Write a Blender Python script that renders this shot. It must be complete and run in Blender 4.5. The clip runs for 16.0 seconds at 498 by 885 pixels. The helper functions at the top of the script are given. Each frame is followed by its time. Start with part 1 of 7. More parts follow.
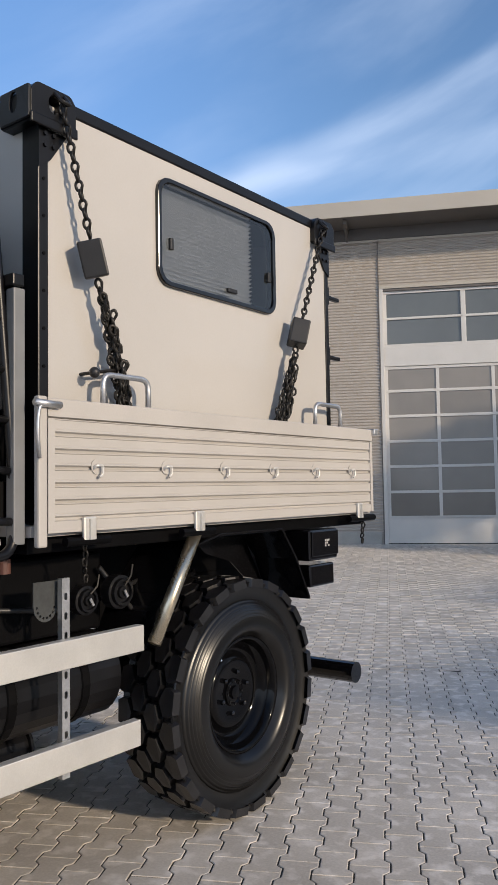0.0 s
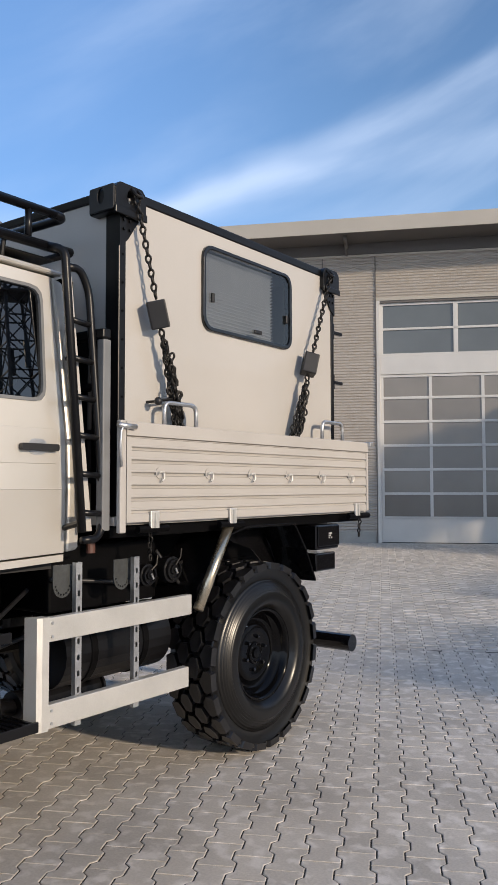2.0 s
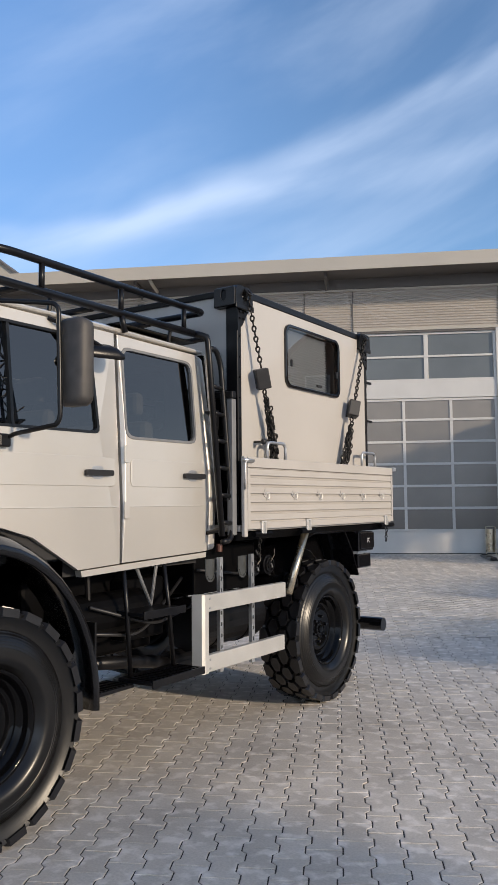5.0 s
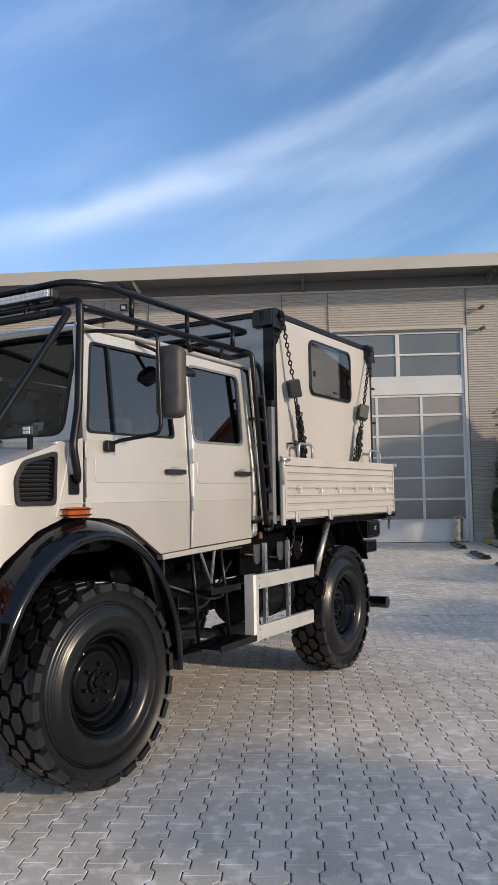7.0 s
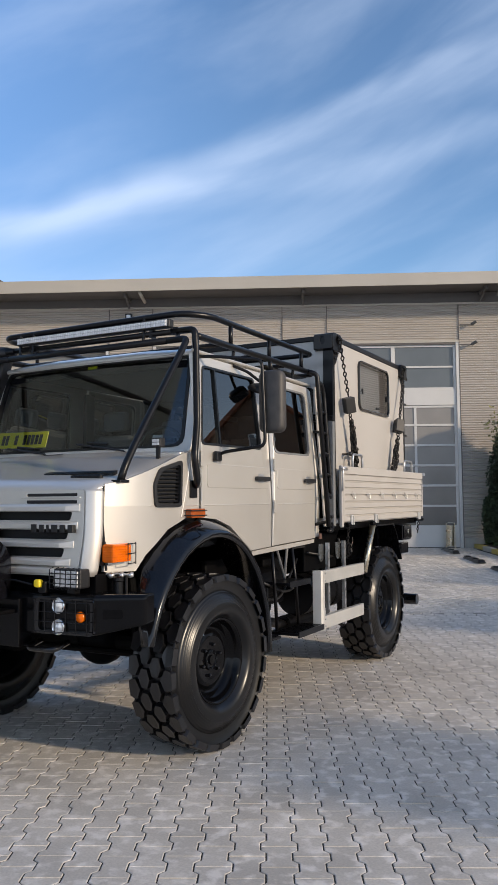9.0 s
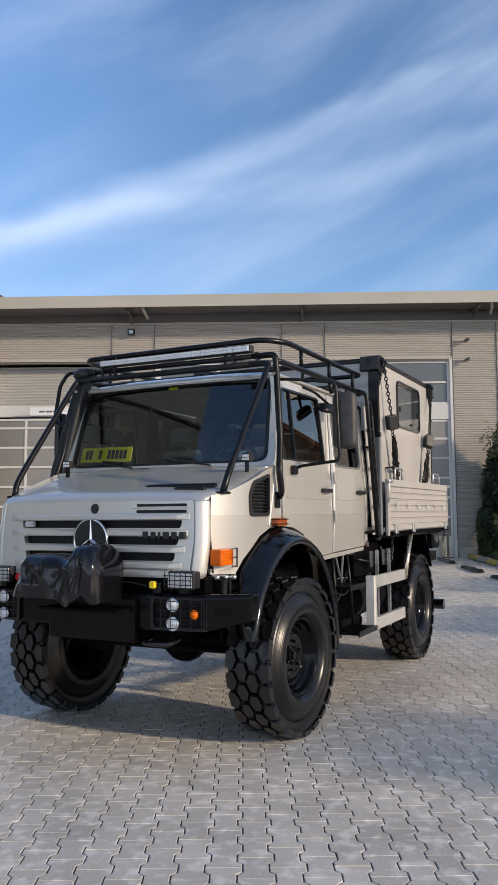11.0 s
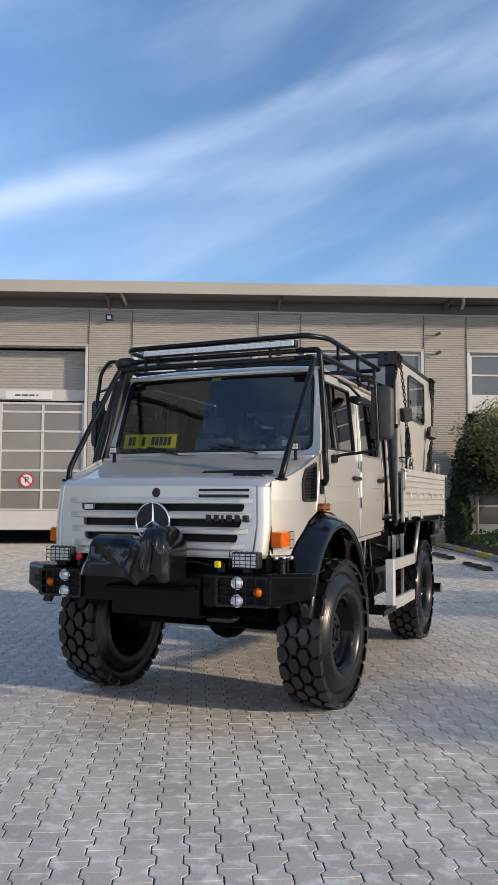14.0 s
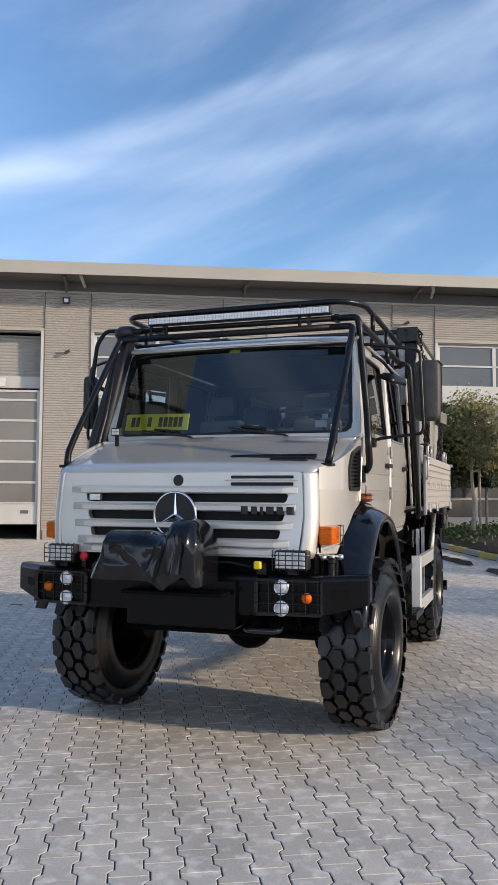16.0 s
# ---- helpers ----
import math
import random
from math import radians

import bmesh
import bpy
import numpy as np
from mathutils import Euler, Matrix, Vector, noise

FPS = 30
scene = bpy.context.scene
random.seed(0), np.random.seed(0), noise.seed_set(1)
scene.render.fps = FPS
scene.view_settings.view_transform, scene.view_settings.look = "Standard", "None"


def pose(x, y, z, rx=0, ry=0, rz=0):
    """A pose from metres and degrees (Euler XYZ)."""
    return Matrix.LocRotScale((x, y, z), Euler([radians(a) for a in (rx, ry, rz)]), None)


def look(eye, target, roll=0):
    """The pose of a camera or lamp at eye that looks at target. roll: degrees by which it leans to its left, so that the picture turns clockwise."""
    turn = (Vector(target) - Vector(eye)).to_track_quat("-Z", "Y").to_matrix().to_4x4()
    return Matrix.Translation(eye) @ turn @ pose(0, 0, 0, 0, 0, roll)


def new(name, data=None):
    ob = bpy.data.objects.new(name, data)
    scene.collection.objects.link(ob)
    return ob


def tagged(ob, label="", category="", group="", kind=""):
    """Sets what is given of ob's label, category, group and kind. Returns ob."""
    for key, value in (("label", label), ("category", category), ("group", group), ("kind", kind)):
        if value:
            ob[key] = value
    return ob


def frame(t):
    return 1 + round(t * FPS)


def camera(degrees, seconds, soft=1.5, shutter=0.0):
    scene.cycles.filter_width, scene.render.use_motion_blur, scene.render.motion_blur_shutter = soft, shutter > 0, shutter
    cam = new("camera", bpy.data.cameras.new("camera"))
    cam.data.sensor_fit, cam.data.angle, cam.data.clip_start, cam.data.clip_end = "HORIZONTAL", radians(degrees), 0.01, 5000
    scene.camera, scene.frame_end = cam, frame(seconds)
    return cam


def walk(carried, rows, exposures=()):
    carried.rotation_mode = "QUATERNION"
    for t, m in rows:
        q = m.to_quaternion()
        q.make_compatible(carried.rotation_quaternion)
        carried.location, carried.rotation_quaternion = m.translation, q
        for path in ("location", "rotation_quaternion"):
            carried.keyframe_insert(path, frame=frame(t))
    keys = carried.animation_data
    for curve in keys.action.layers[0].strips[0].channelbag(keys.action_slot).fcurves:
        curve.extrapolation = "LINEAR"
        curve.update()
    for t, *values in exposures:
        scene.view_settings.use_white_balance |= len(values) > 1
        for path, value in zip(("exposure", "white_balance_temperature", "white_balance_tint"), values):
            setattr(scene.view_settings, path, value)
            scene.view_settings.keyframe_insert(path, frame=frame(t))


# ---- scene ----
cam = camera(34.5, 16.0)
PATH = [
    (0, (3.796, 0.297, 1.711), (2.6, 1.896, 1.823), -0.9),
    (0.5, (3.898, 0.054, 1.724), (2.701, 1.652, 1.838), -0.7),
    (1, (4.032, -0.188, 1.726), (2.837, 1.411, 1.842), -0.5),
    (1.5, (4.211, -0.42, 1.73), (3.021, 1.183, 1.842), -0.2),
    (2, (4.311, -0.684, 1.732), (3.124, 0.923, 1.842), -0.1),
    (2.5, (4.343, -1.013, 1.717), (3.16, 0.596, 1.83), -0.1),
    (3, (4.455, -1.301, 1.716), (3.282, 0.315, 1.835), -0.1),
    (3.5, (4.559, -1.629, 1.744), (3.405, -0.001, 1.873), -0.1),
    (4, (4.551, -1.987, 1.746), (3.417, -0.346, 1.889), -0.1),
    (6.5, (4.556, -3.547, 1.725), (3.528, -1.837, 1.862), -1.1),
    (7, (4.497, -3.834, 1.753), (3.492, -2.11, 1.884), -1.0),
    (7.5, (4.379, -4.163, 1.755), (3.393, -2.428, 1.887), -0.8),
    (8, (4.36, -4.466, 1.754), (3.388, -2.723, 1.887), -0.6),
    (8.5, (4.323, -4.726, 1.76), (3.365, -2.976, 1.898), -0.4),
    (9, (4.147, -4.983, 1.754), (3.202, -3.226, 1.898), -0.4),
    (11.5, (3.679, -6.096, 1.74), (2.796, -4.31, 1.916), -0.4),
    (12, (3.683, -6.299, 1.743), (2.801, -4.513, 1.917), -0.3),
    (12.5, (3.654, -6.423, 1.747), (2.78, -4.632, 1.915), 0.0),
    (13, (3.521, -6.545, 1.747), (2.668, -4.743, 1.905), 0.2),
    (13.5, (3.333, -6.635, 1.741), (2.515, -4.815, 1.89), 0.3),
    (14, (3.137, -6.561, 1.729), (2.358, -4.725, 1.87), 0.3),
    (14.5, (2.932, -6.4, 1.743), (2.186, -4.549, 1.877), 0.2),
    (15, (2.668, -6.252, 1.732), (1.955, -4.388, 1.861), 0.2),
    (15.5, (2.418, -6.122, 1.724), (1.734, -4.247, 1.85), 0.2),
    (16, (2.181, -5.92, 1.694), (1.531, -4.033, 1.82), 0.3),
]
walk(cam, [(t, look(eye, target, roll)) for t, eye, target, roll in PATH], [(0, 0.30), (12.5, 0.30), (14, 0.34), (15.5, 0.42), (16, 0.42)])

# ---- world, sun, exposure ----
SUN_EL, SUN_AZ = radians(17), radians(-3)          # azimuth from +x towards +y
sun_way = Vector((math.cos(SUN_EL) * math.cos(SUN_AZ), math.cos(SUN_EL) * math.sin(SUN_AZ), math.sin(SUN_EL)))
world = bpy.data.worlds.new("sky")
scene.world = world
world.use_nodes = True
wt = world.node_tree
wt.nodes.clear()
w_out = wt.nodes.new("ShaderNodeOutputWorld")
w_bg = wt.nodes.new("ShaderNodeBackground")
w_sky = wt.nodes.new("ShaderNodeTexSky")
w_sky.sky_type, w_sky.sun_disc = "NISHITA", False
w_sky.sun_elevation, w_sky.sun_rotation = SUN_EL, radians(90) - SUN_AZ
w_sky.air_density, w_sky.dust_density, w_sky.ozone_density = 1.0, 0.55, 3.8
w_bg.inputs["Strength"].default_value = 0.168
# thin cirrus and horizon haze, laid out by azimuth and elevation
w_co = wt.nodes.new("ShaderNodeTexCoord")
w_sep = wt.nodes.new("ShaderNodeSeparateXYZ")
wt.links.new(w_co.outputs["Generated"], w_sep.inputs[0])


def w_math(op, a, b=None):
    n = wt.nodes.new("ShaderNodeMath")
    n.operation = op
    for k, v in enumerate((a, b)):
        if v is None:
            continue
        if isinstance(v, (int, float)):
            n.inputs[k].default_value = v
        else:
            wt.links.new(v, n.inputs[k])
    return n.outputs[0]


def w_range(v, f0, f1, t0, t1):
    n = wt.nodes.new("ShaderNodeMapRange")
    n.interpolation_type = "SMOOTHSTEP"
    for k, q in (("From Min", f0), ("From Max", f1), ("To Min", t0), ("To Max", t1)):
        n.inputs[k].default_value = q
    wt.links.new(v, n.inputs["Value"])
    return n.outputs[0]


def w_noise(u, v, scale, detail, rough, bend=0.0):
    c = wt.nodes.new("ShaderNodeCombineXYZ")
    wt.links.new(u, c.inputs[0]); wt.links.new(v, c.inputs[1])
    n = wt.nodes.new("ShaderNodeTexNoise")
    for k, q in (("Scale", scale), ("Detail", detail), ("Roughness", rough), ("Distortion", bend)):
        n.inputs[k].default_value = q
    wt.links.new(c.outputs[0], n.inputs["Vector"])
    return n.outputs["Fac"]


def w_blend(fac, colour, under):
    m = wt.nodes.new("ShaderNodeMix")
    m.data_type = "RGBA"
    m.inputs["B"].default_value = (*colour, 1)
    wt.links.new(fac, m.inputs["Factor"]); wt.links.new(under, m.inputs["A"])
    return m.outputs["Result"]


w_az = w_math("MULTIPLY", w_math("ARCTAN2", w_sep.outputs["Y"], w_sep.outputs["X"]), 57.2958)
w_el = w_math("MULTIPLY", w_math("ARCSINE", w_sep.outputs["Z"]), 57.2958)
w_s = w_math("SUBTRACT", w_az, 110.0)                # degrees along the streaks
w_wob = w_math("MULTIPLY", w_math("SUBTRACT", w_noise(w_math("MULTIPLY", w_s, 0.05), w_math("MULTIPLY", w_el, 0.05), 1.6, 3.0, 0.5), 0.5), 3.5)
w_grain = w_noise(w_math("MULTIPLY", w_s, 0.045), w_math("MULTIPLY", w_math("ADD", w_el, w_math("MULTIPLY", w_s, 0.30)), 0.22), 1.0, 6.0, 0.48, 0.3)
w_soft = w_noise(w_math("MULTIPLY", w_s, 0.03), w_math("MULTIPLY", w_math("ADD", w_el, w_math("MULTIPLY", w_s, 0.36)), 0.11), 1.3, 6.0, 0.5, 0.3)
w_sum = w_math("MULTIPLY", w_math("MULTIPLY", w_range(w_soft, 0.40, 0.80, 0.0, 0.36), w_range(w_az, 118.0, 140.0, 1.0, 0.5)), w_range(w_el, 8.0, 18.0, 0.3, 1.0))
# streaks: elevation at azimuth 110, fall per degree, reach below and above, strength
for e0, fall, below, above, k_ in ((26.0, 0.29, 4.6, 2.2, 0.38), (23.2, 0.15, 2.2, 1.2, 0.26), (20.4, 0.26, 3.6, 2.8, 0.26)):
    p_ = w_math("ADD", w_math("SUBTRACT", w_el, e0), w_math("ADD", w_math("MULTIPLY", w_s, fall), w_wob))
    band = w_math("MULTIPLY", w_range(p_, -below, 0.0, 0.0, 1.0), w_range(p_, 0.0, above, 1.0, 0.0))
    band = w_math("MULTIPLY", band, w_range(w_grain, 0.30, 0.70, 0.30, 1.0))
    if e0 < 22:                                       # the broad veil low over the hall's far end
        band = w_math("MULTIPLY", band, w_range(w_az, 104.0, 124.0, 0.0, 1.0))
    w_sum = w_math("ADD", w_sum, w_math("MULTIPLY", band, k_))
w_sum = w_math("MULTIPLY", w_sum, w_range(w_el, 55.0, 30.0, 0.4, 1.0))
w_sum = w_math("ADD", w_sum, w_math("MULTIPLY", w_range(w_sep.outputs["Y"], 0.1, -0.5, 0.0, 0.42), w_range(w_el, 32.0, 16.0, 0.0, 1.0)))   # unseen veil added over the yard's open side to light the truck's nose
w_clear = w_blend(w_range(w_az, 112.0, 142.0, 0.0, 0.40), (1.15, 2.35, 4.9), w_sky.outputs[0])
w_col = w_blend(w_math("MINIMUM", w_sum, 0.62), (4.05, 4.75, 6.0), w_clear)
w_col = w_blend(w_math("MULTIPLY", w_range(w_sep.outputs["X"], 0.25, 0.60, 0.0, 0.65), w_range(w_el, 60.0, 30.0, 0.0, 1.0)), (2.35, 2.45, 2.7), w_col)
w_col = w_blend(w_range(w_el, 14.0, 2.0, 0.0, 0.75), (4.2, 4.75, 5.4), w_col)
# extra horizon glow added out of view on the open side, lifting the nose
w_col = w_blend(w_math("MULTIPLY", w_range(w_sep.outputs["Y"], 0.0, -0.5, 0.0, 0.6), w_range(w_el, 24.0, 6.0, 0.0, 1.0)), (6.0, 7.0, 8.6), w_col)
wt.links.new(w_col, w_bg.inputs["Color"]); wt.links.new(w_bg.outputs[0], w_out.inputs[0])
sun = new("sun", bpy.data.lights.new("sun", "SUN"))
sun.data.energy, sun.data.angle, sun.data.color = 2.95, radians(2.6), (1.0, 0.815, 0.61)
sun.matrix_world = look(sun_way * 60, (0, 0, 0))


# ---- materials ----
def material(name, base, rough=0.5, metal=0.0, scale=6.0, vary=0.12, fine=0.0, bump=0.0, bscale=60.0, coat=0.0, spec=0.5, stain=None, rand=0.0, island=0.0, laid=False):
    """Principled paint with variation at two scales, fine relief, and a random tone per object or island."""
    m = bpy.data.materials.new(name)
    m.use_nodes = True
    nt = m.node_tree
    p = nt.nodes["Principled BSDF"]
    p.inputs["Roughness"].default_value, p.inputs["Metallic"].default_value = rough, metal
    p.inputs["Specular IOR Level"].default_value = spec
    p.inputs["Coat Weight"].default_value, p.inputs["Coat Roughness"].default_value = coat, 0.06
    co = nt.nodes.new("ShaderNodeTexCoord").outputs["Object"]
    if laid:                                         # one pattern over all the pieces of a surface
        co = nt.nodes.new("ShaderNodeNewGeometry").outputs["Position"]
    big = nt.nodes.new("ShaderNodeTexNoise")
    big.inputs["Scale"].default_value, big.inputs["Detail"].default_value = scale, 5.0
    nt.links.new(co, big.inputs["Vector"])
    small = nt.nodes.new("ShaderNodeTexNoise")
    small.inputs["Scale"].default_value, small.inputs["Detail"].default_value = bscale, 4.0
    nt.links.new(co, small.inputs["Vector"])
    mr = nt.nodes.new("ShaderNodeMapRange")
    mr.inputs["From Min"].default_value, mr.inputs["From Max"].default_value = 0.3, 0.7
    mr.inputs["To Min"].default_value, mr.inputs["To Max"].default_value = 1 - vary, 1 + vary
    nt.links.new(big.outputs["Fac"], mr.inputs["Value"])
    mr2 = nt.nodes.new("ShaderNodeMapRange")
    mr2.inputs["From Min"].default_value, mr2.inputs["From Max"].default_value = 0.25, 0.75
    mr2.inputs["To Min"].default_value, mr2.inputs["To Max"].default_value = 1 - fine, 1 + fine
    nt.links.new(small.outputs["Fac"], mr2.inputs["Value"])
    mul = nt.nodes.new("ShaderNodeMath"); mul.operation = "MULTIPLY"
    nt.links.new(mr.outputs[0], mul.inputs[0]); nt.links.new(mr2.outputs[0], mul.inputs[1])
    last = mul.outputs[0]
    if rand or island:
        src = nt.nodes.new("ShaderNodeNewGeometry").outputs["Random Per Island"] if island else nt.nodes.new("ShaderNodeObjectInfo").outputs["Random"]
        r = nt.nodes.new("ShaderNodeMapRange")
        r.inputs["To Min"].default_value, r.inputs["To Max"].default_value = 1 - (rand or island), 1 + (rand or island)
        nt.links.new(src, r.inputs["Value"])
        mm = nt.nodes.new("ShaderNodeMath"); mm.operation = "MULTIPLY"
        nt.links.new(last, mm.inputs[0]); nt.links.new(r.outputs[0], mm.inputs[1])
        last = mm.outputs[0]
    sc = nt.nodes.new("ShaderNodeVectorMath"); sc.operation = "SCALE"
    sc.inputs[0].default_value = base
    nt.links.new(last, sc.inputs["Scale"])
    col = sc.outputs[0]
    if stain:
        st = nt.nodes.new("ShaderNodeTexNoise")
        st.inputs["Scale"].default_value, st.inputs["Detail"].default_value = stain[1], 6.0
        nt.links.new(co, st.inputs["Vector"])
        rp = nt.nodes.new("ShaderNodeValToRGB")
        rp.color_ramp.elements[0].position, rp.color_ramp.elements[1].position = stain[2], stain[2] + 0.14
        nt.links.new(st.outputs["Fac"], rp.inputs[0])
        mx = nt.nodes.new("ShaderNodeMix"); mx.data_type = "RGBA"
        mx.inputs["B"].default_value = (*stain[0], 1)
        nt.links.new(col, mx.inputs["A"])
        ml = nt.nodes.new("ShaderNodeMath"); ml.operation = "MULTIPLY"; ml.inputs[1].default_value = stain[3]
        nt.links.new(rp.outputs[0], ml.inputs[0]); nt.links.new(ml.outputs[0], mx.inputs["Factor"])
        col = mx.outputs["Result"]
    nt.links.new(col, p.inputs["Base Color"])
    rr = nt.nodes.new("ShaderNodeMapRange")
    rr.inputs["To Min"].default_value, rr.inputs["To Max"].default_value = max(0.02, rough * 0.82), min(1, rough * 1.18)
    nt.links.new(big.outputs["Fac"], rr.inputs["Value"]); nt.links.new(rr.outputs[0], p.inputs["Roughness"])
    if bump:
        b = nt.nodes.new("ShaderNodeBump")
        b.inputs["Strength"].default_value, b.inputs["Distance"].default_value = bump, 0.004
        nt.links.new(small.outputs["Fac"], b.inputs["Height"]); nt.links.new(b.outputs[0], p.inputs["Normal"])
    return m


def glass(name, tint, ior=1.5, rough=0.0):
    """A thin pane: tinted straight through, mirror gloss by Fresnel."""
    m = bpy.data.materials.new(name)
    m.use_nodes = True
    nt = m.node_tree
    nt.nodes.clear()
    out = nt.nodes.new("ShaderNodeOutputMaterial")
    tr, gl = nt.nodes.new("ShaderNodeBsdfTransparent"), nt.nodes.new("ShaderNodeBsdfGlossy")
    fr, mx = nt.nodes.new("ShaderNodeFresnel"), nt.nodes.new("ShaderNodeMixShader")
    tr.inputs[0].default_value = (*tint, 1)
    gl.inputs["Roughness"].default_value = rough
    fr.inputs["IOR"].default_value = ior
    nt.links.new(fr.outputs[0], mx.inputs[0]); nt.links.new(tr.outputs[0], mx.inputs[1]); nt.links.new(gl.outputs[0], mx.inputs[2])
    nt.links.new(mx.outputs[0], out.inputs[0])
    return m


M_SILVER = material("silver_paint", (0.64, 0.612, 0.562), 0.42, 0.55, 1.5, 0.03, 0.02, 0.0, 900, coat=0.8)
M_CREAM = material("cream_paint", (0.45, 0.43, 0.402), 0.42, 0.0, 1.2, 0.04, 0.02, 0.03, 120, coat=0.55)
M_BOARD = material("board_paint", (0.425, 0.405, 0.38), 0.45, 0.0, 2.0, 0.05, 0.03, 0.03, 150, coat=0.1)
M_BLACK = material("black_gloss_paint", (0.004, 0.004, 0.0048), 0.11, 0.0, 3, 0.2, 0.1, 0.0, 200, coat=0.4, spec=0.4)
M_RIM = material("rim_black_paint", (0.0025, 0.0025, 0.003), 0.09, 0.0, 3, 0.2, 0.1, 0.0, 200, spec=0.2)
M_SATIN = material("black_satin_coat", (0.0055, 0.0055, 0.0065), 0.32, 0.0, 5, 0.2, 0.15, 0.1, 260, spec=0.3)
M_BUMPER = material("bumper_black", (0.003, 0.003, 0.0036), 0.18, 0.0, 4, 0.2, 0.12, 0.02, 200, spec=0.2)
M_CHASSIS = material("chassis_black", (0.0025, 0.0025, 0.003), 0.5, 0.0, 4, 0.3, 0.2, 0.15, 90, spec=0.08)
# tread is a lighter copy of the tyre rubber: lit lugs over shaded grooves
M_RUBBER = material("tyre_rubber", (0.004, 0.0038, 0.0037), 0.31, 0.0, 5, 0.2, 0.15, 0.03, 140, spec=0.5, stain=((0.012, 0.011, 0.010), 9, 0.62, 0.3))
M_TREAD = material("tread_rubber_lit", (0.0095, 0.0095, 0.011), 0.33, 0.0, 9, 0.25, 0.2, 0.10, 140, spec=0.6, stain=((0.022, 0.02, 0.018), 12, 0.6, 0.35))
M_PLASTIC = material("black_plastic", (0.013, 0.013, 0.014), 0.45, 0.0, 8, 0.15, 0.1, 0.15, 300)
M_TARP = material("black_tarp", (0.005, 0.005, 0.007), 0.16, 0.0, 6, 0.2, 0.1, 0.05, 60, coat=0.25, spec=0.4)
M_GALV = material("galvanised_steel", (0.55, 0.56, 0.57), 0.38, 0.85, 14, 0.12, 0.08, 0.05, 120)
M_ALU = material("aluminium", (0.62, 0.61, 0.58), 0.42, 0.55, 6, 0.06, 0.04, 0.04, 150)
# steel tinted warm: the golden reflection is put into its base colour
M_STAINLESS = material("brushed_steel_sun_tint", (0.62, 0.55, 0.42), 0.28, 0.95, 5, 0.08, 0.05, 0.03, 220)
M_CHROME = material("chrome", (0.75, 0.75, 0.76), 0.08, 1.0, 6, 0.03)
M_CHAIN = material("chain_steel", (0.02, 0.018, 0.016), 0.4, 0.5, 30, 0.3, 0.2, 0.1, 200)
M_AMBER = material("amber_lens", (0.68, 0.13, 0.002), 0.16, 0.0, 20, 0.15, spec=0.3, coat=0.15)
M_LENS = material("clear_lens", (0.75, 0.76, 0.76), 0.1, 0.3, 60, 0.2, 0.15, 0.3, 160, coat=0.6)
M_RED = material("red_knob", (0.6, 0.02, 0.03), 0.3, 0.0, 9, 0.1)
M_YELLOW = material("yellow_plastic", (0.85, 0.62, 0.02), 0.35, 0.0, 9, 0.1)
M_PLATE = material("yellow_plate", (0.92, 0.85, 0.03), 0.4, 0.0, 6, 0.04)
M_MIRRORCASE = material("weathered_grey_black_plastic", (0.045, 0.042, 0.04), 0.55, 0.0, 12, 0.3, 0.25, 0.2, 240)
M_INK = material("black_print", (0.01, 0.01, 0.01), 0.5)
M_WHITE = material("white_plastic", (0.75, 0.75, 0.74), 0.4, 0.0, 6, 0.04)
M_SEAT = material("seat_cloth", (0.15, 0.155, 0.155), 0.85, 0.0, 9, 0.15, 0.1, 0.2, 160)
M_CABIN = material("cabin_lining", (0.02, 0.02, 0.021), 0.75, 0.0, 5, 0.1, 0.05, 0.1, 120)
M_GLASS = glass("side_glass", (0.17, 0.165, 0.155), 2.35)
M_WIND = glass("windscreen_glass", (0.60, 0.68, 0.71), 2.05)
M_MIRROR = material("mirror_glass", (0.8, 0.8, 0.8), 0.03, 1.0, 3, 0.0)
M_BOXWIN = glass("acrylic_window", (0.36, 0.39, 0.43), 1.85)
M_BLIND = material("pleated_blind", (0.66, 0.68, 0.71), 0.7, 0.0, 5, 0.05)
M_WALL = material("corrugated_steel_wall", (0.43, 0.39, 0.345), 0.42, 0.1, 0.5, 0.05, 0.03, 0.0, 60, stain=((0.30, 0.28, 0.25), 0.7, 0.6, 0.25))
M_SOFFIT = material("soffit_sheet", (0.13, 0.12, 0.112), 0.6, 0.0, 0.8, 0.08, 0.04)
M_FASCIA = material("fascia_sheet", (0.47, 0.43, 0.365), 0.45, 0.1, 0.6, 0.04, 0.02)
M_GATE = material("gate_frame_paint", (0.62, 0.60, 0.565), 0.42, 0.1, 1.2, 0.05, 0.03)
M_PANE = material("smoked_acrylic_pane", (0.21, 0.19, 0.165), 0.16, 0.0, 0.8, 0.12, 0.03, rand=0.14, coat=0.3)
M_PANEUP = material("upper_pane", (0.11, 0.12, 0.122), 0.07, 0.0, 0.8, 0.1, coat=0.4)
M_INSIDE = material("dark_interior", (0.02, 0.02, 0.02), 0.9)
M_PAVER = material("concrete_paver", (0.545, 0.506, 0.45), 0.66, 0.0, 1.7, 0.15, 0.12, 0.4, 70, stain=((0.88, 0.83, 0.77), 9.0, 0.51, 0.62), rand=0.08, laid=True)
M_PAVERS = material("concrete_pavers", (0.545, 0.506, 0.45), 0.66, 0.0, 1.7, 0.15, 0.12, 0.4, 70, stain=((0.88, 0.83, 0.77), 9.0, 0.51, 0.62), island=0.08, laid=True)


